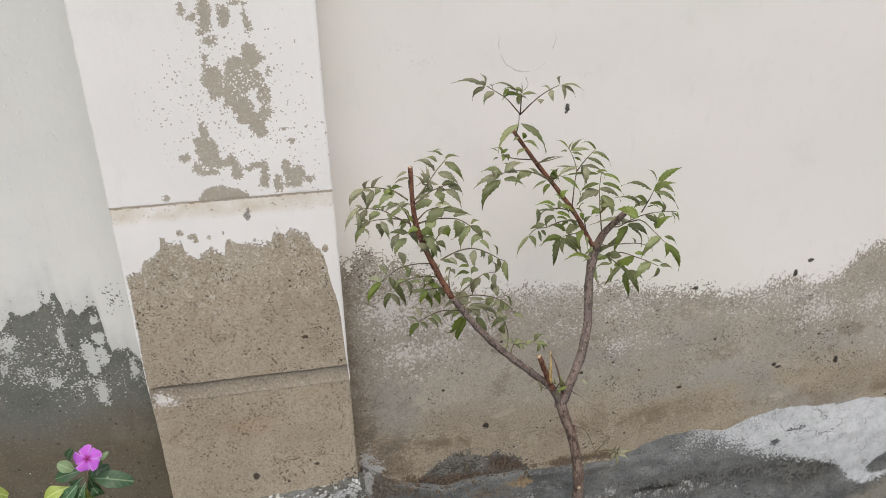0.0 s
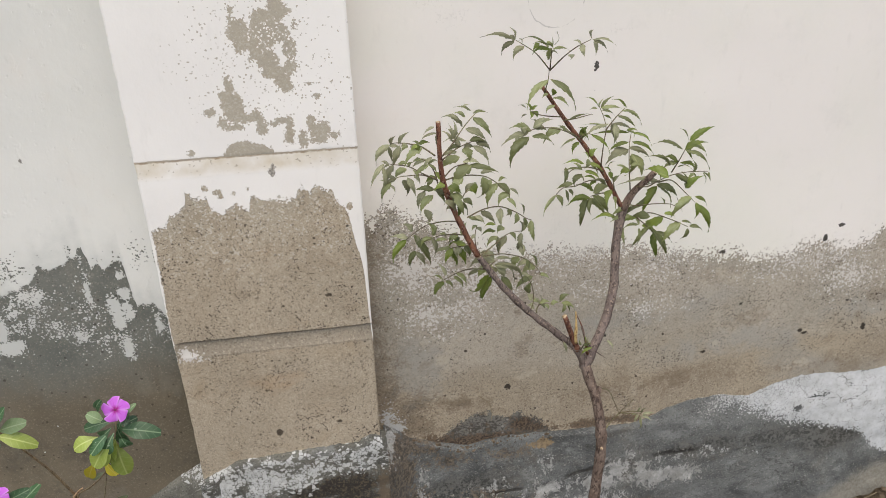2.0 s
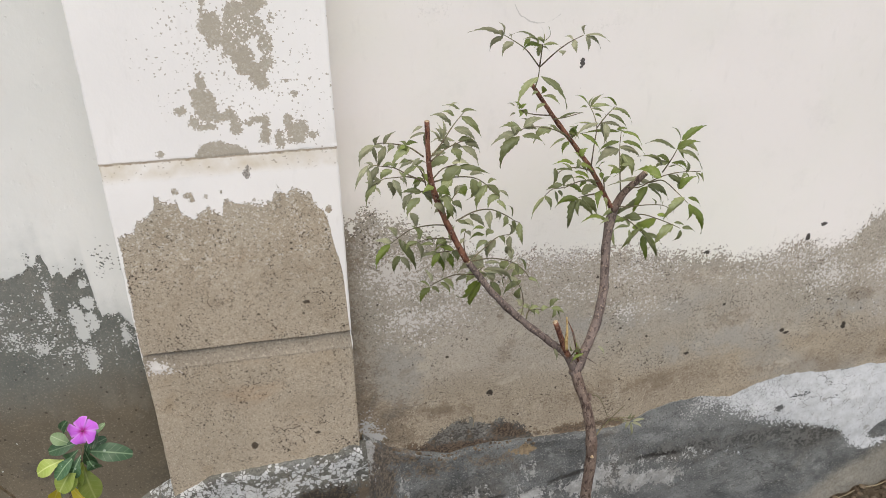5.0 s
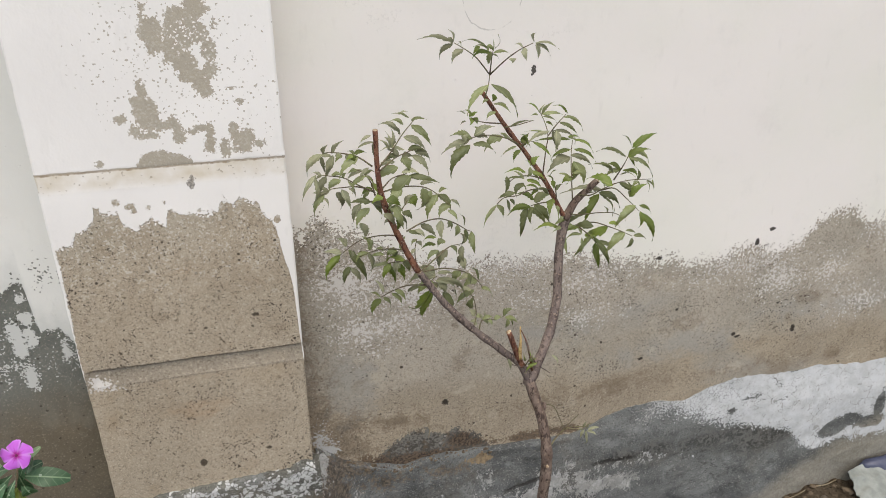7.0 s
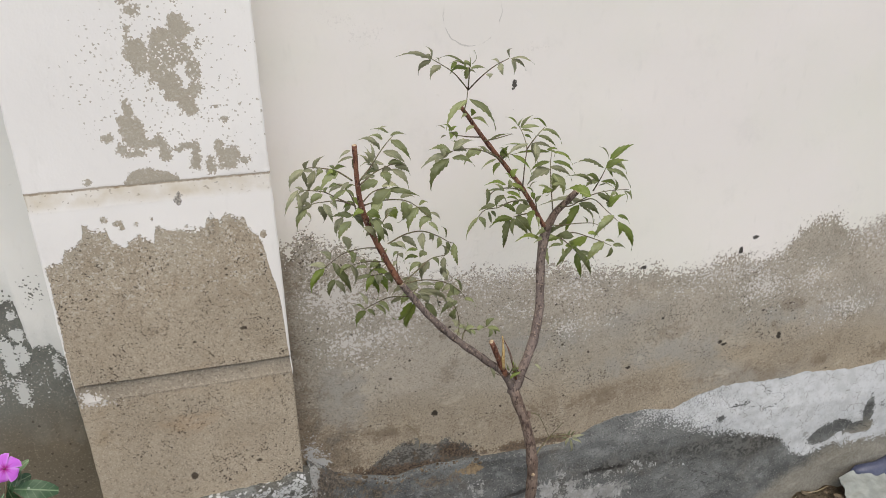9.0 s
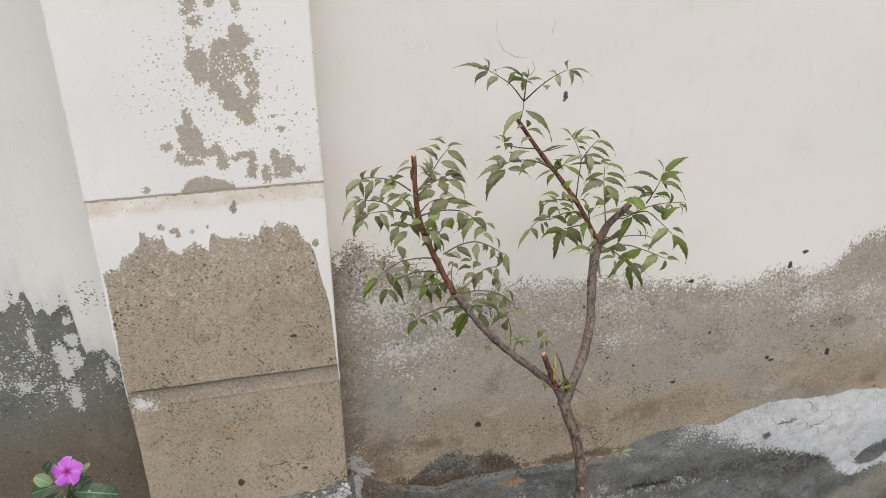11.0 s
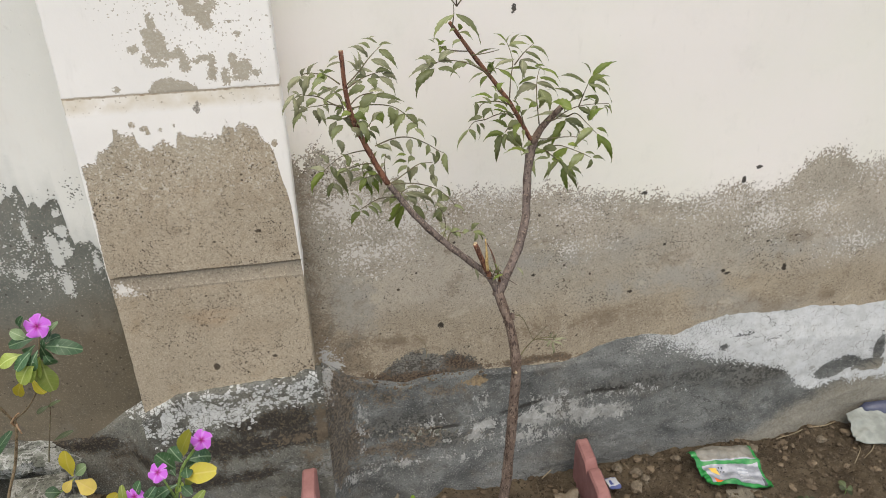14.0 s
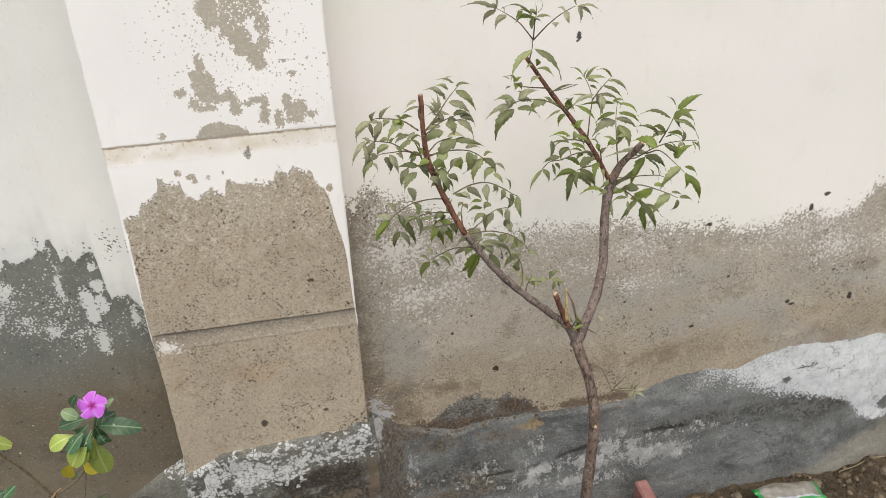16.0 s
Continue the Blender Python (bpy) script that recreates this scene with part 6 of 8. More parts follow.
leaflet(s, (0.358, 1.217, 1.319), (0.370, 1.218, 1.311), 0.0042, 'p')
leaflet(s, (0.367, 1.242, 1.313), (0.370, 1.255, 1.298), 0.0039, 'p')
s = stalk([(0.371, 1.262, 1.276), (0.383, 1.227, 1.306), (0.397, 1.207, 1.325), (0.415, 1.199, 1.336)])
leaflet(s, (0.416, 1.200, 1.337), (0.416, 1.195, 1.350), 0.0138, 'p')
leaflet(s, (0.418, 1.202, 1.335), (0.451, 1.190, 1.329), 0.0095, 'p')
leaflet(s, (0.419, 1.199, 1.335), (0.441, 1.195, 1.318), 0.0095, 'p')
leaflet(s, (0.424, 1.210, 1.332), (0.426, 1.205, 1.311), 0.0088, 'p')
leaflet(s, (0.405, 1.208, 1.328), (0.409, 1.203, 1.311), 0.0138, 'p')
leaflet(s, (0.404, 1.209, 1.328), (0.391, 1.209, 1.333), 0.0074, 'p')
leaflet(s, (0.390, 1.226, 1.309), (0.391, 1.222, 1.302), 0.0127, 'p')
s = stalk([(0.385, 1.240, 1.204), (0.362, 1.243, 1.206), (0.345, 1.246, 1.210), (0.339, 1.249, 1.214)])
leaflet(s, (0.340, 1.246, 1.216), (0.326, 1.246, 1.227), 0.0085, 'f')
leaflet(s, (0.342, 1.251, 1.213), (0.347, 1.245, 1.204), 0.0116, 'f')
leaflet(s, (0.339, 1.253, 1.213), (0.335, 1.245, 1.204), 0.0106, 'f')
leaflet(s, (0.340, 1.248, 1.217), (0.348, 1.246, 1.223), 0.0074, 'f')
leaflet(s, (0.330, 1.250, 1.220), (0.317, 1.249, 1.225), 0.0042, 'g')
leaflet(s, (0.331, 1.250, 1.209), (0.322, 1.249, 1.204), 0.0042, 'g')
leaflet(s, (0.335, 1.249, 1.216), (0.344, 1.248, 1.218), 0.0095, 'f')
s = stalk([(0.391, 1.240, 1.197), (0.417, 1.250, 1.196), (0.446, 1.260, 1.198)])
leaflet(s, (0.398, 1.238, 1.198), (0.437, 1.236, 1.206), 0.0053, 'g')
s = stalk([(0.414, 1.235, 1.168), (0.384, 1.213, 1.189), (0.349, 1.196, 1.202), (0.323, 1.187, 1.203), (0.307, 1.178, 1.198)])
leaflet(s, (0.324, 1.185, 1.207), (0.354, 1.183, 1.219), 0.0159, 'p')
leaflet(s, (0.325, 1.190, 1.205), (0.355, 1.204, 1.191), 0.0147, 'p')
leaflet(s, (0.323, 1.188, 1.201), (0.289, 1.179, 1.211), 0.0159, 'g')
leaflet(s, (0.318, 1.188, 1.198), (0.277, 1.188, 1.182), 0.0138, 'g')
leaflet(s, (0.317, 1.180, 1.195), (0.286, 1.160, 1.157), 0.0222, 'g')
leaflet(s, (0.299, 1.181, 1.199), (0.301, 1.182, 1.177), 0.0095, 'g')
leaflet(s, (0.324, 1.190, 1.192), (0.359, 1.187, 1.177), 0.0138, 'g')
leaflet(s, (0.378, 1.209, 1.194), (0.350, 1.207, 1.174), 0.0201, 'g')
leaflet(s, (0.340, 1.196, 1.203), (0.325, 1.191, 1.218), 0.0106, 'g')
leaflet(s, (0.306, 1.175, 1.202), (0.313, 1.174, 1.212), 0.0127, 'p')
leaflet(s, (0.309, 1.184, 1.199), (0.312, 1.201, 1.205), 0.0118, 'p')
leaflet(s, (0.386, 1.211, 1.188), (0.374, 1.211, 1.198), 0.0085, 'g')
s = stalk([(0.422, 1.236, 1.159), (0.410, 1.228, 1.173), (0.390, 1.220, 1.188)])
leaflet(s, (0.410, 1.229, 1.169), (0.386, 1.232, 1.153), 0.0053, 'g')
leaflet(s, (0.396, 1.219, 1.183), (0.378, 1.222, 1.191), 0.0074, 'p')
leaflet(s, (0.418, 1.235, 1.160), (0.407, 1.230, 1.142), 0.0106, 'f')
s = stalk([(0.419, 1.236, 1.164), (0.428, 1.236, 1.173), (0.440, 1.235, 1.171)])
leaflet(s, (0.426, 1.240, 1.165), (0.432, 1.237, 1.184), 0.0159, 'f')
leaflet(s, (0.419, 1.239, 1.174), (0.434, 1.234, 1.163), 0.0116, 'f')
leaflet(s, (0.421, 1.243, 1.173), (0.426, 1.246, 1.158), 0.0108, 'g')
leaflet(s, (0.438, 1.237, 1.171), (0.473, 1.231, 1.137), 0.0116, 'f')
leaflet(s, (0.432, 1.237, 1.168), (0.417, 1.230, 1.185), 0.0106, 'f')
s = stalk([(0.460, 1.236, 1.113), (0.460, 1.231, 1.153), (0.465, 1.238, 1.179), (0.464, 1.254, 1.197), (0.461, 1.269, 1.209)])
leaflet(s, (0.462, 1.273, 1.206), (0.441, 1.271, 1.224), 0.0085, 'g')
leaflet(s, (0.460, 1.268, 1.207), (0.467, 1.265, 1.221), 0.0042, 'g')
leaflet(s, (0.465, 1.270, 1.204), (0.502, 1.272, 1.201), 0.0085, 'g')
leaflet(s, (0.471, 1.286, 1.199), (0.491, 1.285, 1.218), 0.0078, 'g')
leaflet(s, (0.459, 1.250, 1.207), (0.485, 1.251, 1.194), 0.0095, 'g')
leaflet(s, (0.459, 1.270, 1.204), (0.446, 1.266, 1.204), 0.0053, 'g')
leaflet(s, (0.465, 1.252, 1.197), (0.478, 1.249, 1.187), 0.0074, 'g')
leaflet(s, (0.463, 1.242, 1.183), (0.426, 1.237, 1.188), 0.0042, 'g')
leaflet(s, (0.470, 1.242, 1.185), (0.428, 1.226, 1.170), 0.0116, 'p')
s = stalk([(0.474, 1.260, 1.169), (0.491, 1.264, 1.188), (0.510, 1.274, 1.200)])
leaflet(s, (0.514, 1.276, 1.200), (0.486, 1.266, 1.218), 0.0095, 'g')
leaflet(s, (0.510, 1.273, 1.199), (0.536, 1.261, 1.175), 0.0095, 'g')
leaflet(s, (0.493, 1.263, 1.192), (0.524, 1.252, 1.169), 0.0095, 'g')
leaflet(s, (0.490, 1.263, 1.177), (0.487, 1.255, 1.145), 0.0148, 'p')
leaflet(s, (0.486, 1.268, 1.176), (0.519, 1.254, 1.166), 0.0095, 'p')
leaflet(s, (0.488, 1.273, 1.175), (0.495, 1.259, 1.144), 0.0088, 'p')
leaflet(s, (0.504, 1.271, 1.196), (0.524, 1.275, 1.190), 0.0053, 'g')
s = stalk([(0.517, 1.236, 1.063), (0.510, 1.233, 1.107), (0.513, 1.248, 1.139), (0.523, 1.269, 1.156)])
leaflet(s, (0.521, 1.272, 1.156), (0.460, 1.279, 1.156), 0.0085, 'f')
leaflet(s, (0.526, 1.270, 1.157), (0.563, 1.268, 1.133), 0.0106, 'f')
leaflet(s, (0.511, 1.247, 1.148), (0.479, 1.250, 1.134), 0.0116, 'f')
leaflet(s, (0.518, 1.251, 1.147), (0.556, 1.243, 1.126), 0.0116, 'f')
leaflet(s, (0.512, 1.265, 1.163), (0.536, 1.271, 1.159), 0.0064, 'f')
leaflet(s, (0.518, 1.277, 1.159), (0.543, 1.298, 1.138), 0.0059, 'g')
leaflet(s, (0.514, 1.252, 1.133), (0.473, 1.238, 1.116), 0.0233, 'p')
leaflet(s, (0.511, 1.246, 1.139), (0.552, 1.244, 1.113), 0.0138, 'p')
leaflet(s, (0.519, 1.249, 1.126), (0.535, 1.239, 1.082), 0.0233, 'g')
leaflet(s, (0.519, 1.249, 1.126), (0.515, 1.260, 1.081), 0.0216, 'g')
leaflet(s, (0.511, 1.232, 1.104), (0.497, 1.237, 1.094), 0.0159, 'f')
leaflet(s, (0.511, 1.230, 1.113), (0.531, 1.226, 1.106), 0.0095, 'g')
s = stalk([(0.529, 1.236, 1.063), (0.540, 1.237, 1.070), (0.561, 1.239, 1.071)])
leaflet(s, (0.578, 1.245, 1.070), (0.499, 1.230, 1.080), 0.0138, 'p')
leaflet(s, (0.569, 1.242, 1.065), (0.545, 1.229, 1.021), 0.0201, 'g')
leaflet(s, (0.566, 1.239, 1.069), (0.609, 1.238, 1.038), 0.0180, 'g')
leaflet(s, (0.574, 1.242, 1.062), (0.600, 1.241, 1.023), 0.0116, 'g')
leaflet(s, (0.565, 1.250, 1.036), (0.533, 1.257, 1.014), 0.0148, 'g')
leaflet(s, (0.551, 1.235, 1.073), (0.537, 1.238, 1.085), 0.0095, 'g')
s = stalk([(0.526, 1.236, 1.070), (0.536, 1.210, 1.079), (0.543, 1.189, 1.096), (0.559, 1.175, 1.111), (0.587, 1.172, 1.116), (0.620, 1.168, 1.116)])
leaflet(s, (0.556, 1.174, 1.108), (0.524, 1.200, 1.113), 0.0233, 'f')
leaflet(s, (0.597, 1.171, 1.114), (0.595, 1.174, 1.134), 0.0095, 'g')
leaflet(s, (0.597, 1.169, 1.115), (0.596, 1.165, 1.096), 0.0095, 'g')
leaflet(s, (0.607, 1.186, 1.107), (0.589, 1.172, 1.101), 0.0088, 'g')
leaflet(s, (0.568, 1.177, 1.111), (0.592, 1.171, 1.087), 0.0106, 'g')
leaflet(s, (0.612, 1.169, 1.114), (0.620, 1.170, 1.094), 0.0053, 'g')
leaflet(s, (0.616, 1.175, 1.112), (0.625, 1.169, 1.102), 0.0049, 'g')
leaflet(s, (0.621, 1.166, 1.116), (0.627, 1.166, 1.099), 0.0042, 'g')
leaflet(s, (0.547, 1.184, 1.102), (0.539, 1.183, 1.113), 0.0106, 'f')
s = stalk([(0.590, 1.236, 1.091), (0.590, 1.208, 1.129), (0.599, 1.205, 1.156)])
leaflet(s, (0.598, 1.205, 1.157), (0.583, 1.206, 1.180), 0.0127, 'g')
leaflet(s, (0.602, 1.209, 1.156), (0.645, 1.214, 1.175), 0.0148, 'g')
leaflet(s, (0.597, 1.202, 1.157), (0.638, 1.211, 1.127), 0.0116, 'g')
leaflet(s, (0.605, 1.217, 1.152), (0.612, 1.208, 1.126), 0.0108, 'g')
leaflet(s, (0.586, 1.196, 1.147), (0.537, 1.195, 1.162), 0.0148, 'g')
leaflet(s, (0.588, 1.193, 1.147), (0.632, 1.185, 1.116), 0.0169, 'g')
leaflet(s, (0.591, 1.200, 1.145), (0.624, 1.192, 1.157), 0.0157, 'g')
leaflet(s, (0.590, 1.217, 1.117), (0.567, 1.226, 1.099), 0.0148, 'g')
leaflet(s, (0.590, 1.216, 1.117), (0.568, 1.226, 1.122), 0.0137, 'g')
leaflet(s, (0.578, 1.218, 1.111), (0.523, 1.183, 1.144), 0.0127, 'g')
leaflet(s, (0.593, 1.216, 1.116), (0.605, 1.190, 1.113), 0.0159, 'g')
leaflet(s, (0.590, 1.219, 1.107), (0.602, 1.190, 1.115), 0.0064, 'g')
s = stalk([(0.568, 1.236, 1.074), (0.574, 1.201, 1.091), (0.583, 1.167, 1.083), (0.595, 1.150, 1.070)])
leaflet(s, (0.586, 1.171, 1.087), (0.607, 1.158, 1.111), 0.0159, 'g')
leaflet(s, (0.586, 1.169, 1.087), (0.584, 1.184, 1.111), 0.0147, 'g')
leaflet(s, (0.589, 1.152, 1.080), (0.560, 1.149, 1.046), 0.0191, 'g')
leaflet(s, (0.594, 1.151, 1.080), (0.612, 1.142, 1.067), 0.0095, 'g')
leaflet(s, (0.597, 1.149, 1.070), (0.597, 1.148, 1.042), 0.0116, 'g')
leaflet(s, (0.601, 1.151, 1.066), (0.625, 1.147, 1.015), 0.0159, 'g')
s = stalk([(0.534, 1.236, 1.014), (0.538, 1.193, 1.037), (0.544, 1.154, 1.047), (0.570, 1.153, 1.035), (0.589, 1.152, 1.025)])
leaflet(s, (0.546, 1.156, 1.044), (0.535, 1.202, 1.021), 0.0201, 'g')
leaflet(s, (0.543, 1.150, 1.055), (0.566, 1.155, 1.043), 0.0085, 'g')
leaflet(s, (0.576, 1.153, 1.034), (0.548, 1.151, 1.000), 0.0191, 'g')
leaflet(s, (0.579, 1.157, 1.034), (0.599, 1.153, 1.025), 0.0085, 'g')
leaflet(s, (0.591, 1.151, 1.026), (0.613, 1.148, 1.019), 0.0095, 'g')
leaflet(s, (0.589, 1.150, 1.023), (0.581, 1.155, 1.002), 0.0106, 'g')
leaflet(s, (0.538, 1.190, 1.031), (0.519, 1.219, 1.019), 0.0180, 'g')
s = stalk([(0.527, 1.236, 1.015), (0.545, 1.222, 1.001), (0.568, 1.232, 0.976)])
leaflet(s, (0.540, 1.225, 0.998), (0.565, 1.223, 0.980), 0.0148, 'f')
leaflet(s, (0.566, 1.233, 0.977), (0.578, 1.228, 0.929), 0.0159, 'f')
leaflet(s, (0.571, 1.242, 0.972), (0.611, 1.244, 0.950), 0.0147, 'g')
leaflet(s, (0.552, 1.217, 1.000), (0.597, 1.228, 0.927), 0.0116, 'g')
leaflet(s, (0.553, 1.219, 0.999), (0.531, 1.232, 0.953), 0.0108, 'g')
leaflet(s, (0.571, 1.233, 0.974), (0.593, 1.230, 0.946), 0.0095, 'f')
leaflet(s, (0.536, 1.227, 1.000), (0.508, 1.224, 0.996), 0.0085, 'g')
leaflet(s, (0.537, 1.228, 0.999), (0.527, 1.242, 1.010), 0.0078, 'g')
leaflet(s, (0.535, 1.224, 0.995), (0.532, 1.223, 0.961), 0.0085, 'g')
s = stalk([(0.520, 1.236, 1.025), (0.513, 1.239, 1.016), (0.504, 1.242, 1.009)])
leaflet(s, (0.502, 1.242, 1.009), (0.455, 1.235, 1.015), 0.0169, 'f')
leaflet(s, (0.520, 1.230, 1.017), (0.485, 1.228, 1.010), 0.0159, 'g')
leaflet(s, (0.530, 1.227, 1.015), (0.492, 1.224, 1.000), 0.0159, 'g')
leaflet(s, (0.505, 1.241, 1.003), (0.512, 1.223, 0.969), 0.0169, 'g')
leaflet(s, (0.516, 1.233, 1.033), (0.486, 1.227, 1.021), 0.0159, 'g')
leaflet(s, (0.512, 1.238, 1.020), (0.536, 1.234, 1.030), 0.0106, 'g')
s = stalk([(0.465, 1.236, 1.103), (0.435, 1.236, 1.113), (0.412, 1.242, 1.108), (0.406, 1.260, 1.087)])
leaflet(s, (0.428, 1.230, 1.122), (0.390, 1.214, 1.132), 0.0106, 'g')
leaflet(s, (0.427, 1.232, 1.110), (0.393, 1.228, 1.113), 0.0074, 'g')
leaflet(s, (0.427, 1.235, 1.109), (0.412, 1.246, 1.119), 0.0069, 'g')
leaflet(s, (0.401, 1.246, 1.112), (0.396, 1.238, 1.083), 0.0106, 'g')
leaflet(s, (0.430, 1.232, 1.108), (0.460, 1.235, 1.089), 0.0095, 'g')
leaflet(s, (0.426, 1.232, 1.103), (0.413, 1.224, 1.084), 0.0148, 'g')
leaflet(s, (0.443, 1.238, 1.116), (0.469, 1.240, 1.103), 0.0095, 'g')
leaflet(s, (0.444, 1.241, 1.115), (0.459, 1.245, 1.091), 0.0088, 'g')
s = stalk([(0.475, 1.236, 1.085), (0.439, 1.227, 1.092), (0.414, 1.226, 1.084), (0.397, 1.241, 1.076), (0.390, 1.257, 1.058)])
leaflet(s, (0.408, 1.222, 1.091), (0.384, 1.231, 1.080), 0.0116, 'g')
leaflet(s, (0.390, 1.256, 1.058), (0.367, 1.249, 1.023), 0.0085, 'g')
leaflet(s, (0.392, 1.261, 1.056), (0.400, 1.254, 1.034), 0.0116, 'g')
leaflet(s, (0.401, 1.241, 1.073), (0.408, 1.246, 1.041), 0.0138, 'g')
leaflet(s, (0.407, 1.242, 1.072), (0.416, 1.244, 1.057), 0.0085, 'g')
leaflet(s, (0.454, 1.235, 1.087), (0.425, 1.218, 1.103), 0.0095, 'g')
leaflet(s, (0.454, 1.236, 1.087), (0.440, 1.230, 1.077), 0.0088, 'g')
leaflet(s, (0.427, 1.221, 1.092), (0.412, 1.211, 1.109), 0.0095, 'g')
s = stalk([(0.485, 1.236, 1.063), (0.462, 1.238, 1.061), (0.469, 1.300, 1.029)])
leaflet(s, (0.467, 1.297, 1.029), (0.430, 1.300, 1.015), 0.0159, 'f')
leaflet(s, (0.462, 1.299, 1.028), (0.458, 1.302, 0.970), 0.0180, 'g')
leaflet(s, (0.469, 1.315, 1.020), (0.506, 1.313, 0.977), 0.0167, 'g')
leaflet(s, (0.473, 1.298, 1.031), (0.501, 1.292, 0.996), 0.0201, 'g')
leaflet(s, (0.472, 1.302, 1.026), (0.471, 1.294, 0.997), 0.0127, 'g')
leaflet(s, (0.475, 1.301, 1.039), (0.443, 1.303, 1.052), 0.0138, 'f')
leaflet(s, (0.473, 1.298, 1.036), (0.509, 1.304, 1.042), 0.0201, 'g')
leaflet(s, (0.465, 1.217, 1.085), (0.431, 1.187, 1.107), 0.0095, 'g')
leaflet(s, (0.477, 1.225, 1.073), (0.463, 1.198, 1.056), 0.0159, 'g')
leaflet(s, (0.485, 1.225, 1.060), (0.478, 1.198, 1.051), 0.0085, 'g')
s = stalk([(0.454, 1.236, 1.111), (0.443, 1.231, 1.127), (0.434, 1.225, 1.136)])
leaflet(s, (0.436, 1.225, 1.136), (0.447, 1.225, 1.148), 0.0138, 'f')
leaflet(s, (0.431, 1.221, 1.134), (0.425, 1.222, 1.118), 0.0106, 'g')
leaflet(s, (0.433, 1.229, 1.123), (0.461, 1.226, 1.107), 0.0095, 'g')
leaflet(s, (0.433, 1.223, 1.135), (0.424, 1.222, 1.144), 0.0085, 'f')
s = stalk([(0.489, 1.236, 1.058), (0.480, 1.226, 1.089), (0.467, 1.215, 1.115)])
leaflet(s, (0.465, 1.219, 1.115), (0.472, 1.209, 1.130), 0.0095, 'g')
leaflet(s, (0.465, 1.212, 1.110), (0.472, 1.218, 1.091), 0.0127, 'f')
leaflet(s, (0.478, 1.213, 1.122), (0.504, 1.218, 1.106), 0.0074, 'g')
leaflet(s, (0.480, 1.225, 1.087), (0.493, 1.228, 1.095), 0.0085, 'g')
leaflet(s, (0.471, 1.214, 1.111), (0.458, 1.215, 1.118), 0.0095, 'g')
s = stalk([(0.499, 1.236, 1.043), (0.521, 1.224, 1.039), (0.552, 1.213, 1.044), (0.578, 1.202, 1.046), (0.586, 1.190, 1.044)])
leaflet(s, (0.584, 1.186, 1.046), (0.596, 1.190, 1.035), 0.0042, 'g')
leaflet(s, (0.578, 1.203, 1.045), (0.579, 1.201, 1.055), 0.0042, 'g')
leaflet(s, (0.567, 1.201, 1.048), (0.559, 1.200, 1.060), 0.0053, 'g')
s = stalk([(0.493, 1.120, 0.669), (0.510, 1.114, 0.671), (0.522, 1.108, 0.673)])
leaflet(s, (0.519, 1.107, 0.673), (0.512, 1.104, 0.658), 0.0074, 'p')
leaflet(s, (0.521, 1.104, 0.673), (0.527, 1.113, 0.633), 0.0074, 'p')
leaflet(s, (0.524, 1.110, 0.671), (0.530, 1.105, 0.686), 0.0053, 'p')
leaflet(s, (0.524, 1.105, 0.674), (0.549, 1.106, 0.673), 0.0064, 'p')
leaflet(s, (0.525, 1.109, 0.668), (0.544, 1.105, 0.656), 0.0064, 'p')
leaflet(s, (0.516, 1.105, 0.679), (0.521, 1.106, 0.692), 0.0053, 'p')
leaflet(s, (0.518, 1.111, 0.671), (0.506, 1.108, 0.670), 0.0042, 'p')
s = stalk([(0.407, 1.128, 0.816), (0.409, 1.123, 0.827), (0.411, 1.118, 0.839)])
leaflet(s, (0.411, 1.126, 0.823), (0.414, 1.119, 0.843), 0.0074, 'g')
leaflet(s, (0.410, 1.121, 0.829), (0.422, 1.119, 0.833), 0.0064, 'g')
leaflet(s, (0.410, 1.126, 0.821), (0.417, 1.121, 0.812), 0.0064, 'g')
leaflet(s, (0.406, 1.124, 0.828), (0.400, 1.120, 0.845), 0.0053, 'g')
leaflet(s, (0.408, 1.115, 0.838), (0.416, 1.118, 0.826), 0.0064, 'g')
leaflet(s, (0.412, 1.118, 0.839), (0.406, 1.119, 0.850), 0.0053, 'g')

leaflet(s, (0.373, 1.122, 0.840), (0.377, 1.120, 0.818), 0.0075, 'p')
leaflet(s, (0.451, 1.122, 0.834), (0.464, 1.122, 0.812), 0.0070, 'p')
leaflet(s, (0.424, 1.118, 0.826), (0.404, 1.116, 0.812), 0.0080, 'f')


# ---- periwinkles ----
def oval_mesh(seed, curl):
    """A blunt leaf blade 50 mm long and 20 mm wide, with a sunk rib."""
    bm = bmesh.new()
    n = 11
    rows = []
    for i in range(n + 1):
        s = (i / n) ** 0.8
        w = 0.0102 * math.sin(math.pi * (0.04 + 0.935 * s) ** 1.25) ** 0.5 * (0.25 + 0.75 * min(1, s * 1.8))
        y = 0.05 * s
        z = 0.05 * (curl * math.sin(math.pi * s) - curl * 0.9 * s * s)
        rows.append([bm.verts.new((k * w, y, z + 0.10 * abs(k) ** 1.6 * w + 0.0007 * math.sin(7 * s + seed + 2 * k))) for k in (-1, -0.55, 0, 0.55, 1)])
    for a, b in zip(rows, rows[1:]):
        for k in range(4):
            bm.faces.new((a[k], a[k + 1], b[k + 1], b[k]))
    me = bpy.data.meshes.new("leaf")
    bm.to_mesh(me)
    bm.free()
    for f in me.polygons:
        f.use_smooth = True
    return me


OVALS = {}
for key, mat in (("g", V_GREEN), ("w", V_PALE), ("l", V_LIME), ("v", V_CHART), ("y", V_YELLOW), ("o", V_OCHRE), ("d", DRY_LEAF), ("s", SPROUT), ("e", WEED)):
    for k in range(3):
        me = oval_mesh(k * 2.3, (0.10, 0.18, 0.05)[k])
        me.materials.append(mat)
        OVALS[key, k] = me


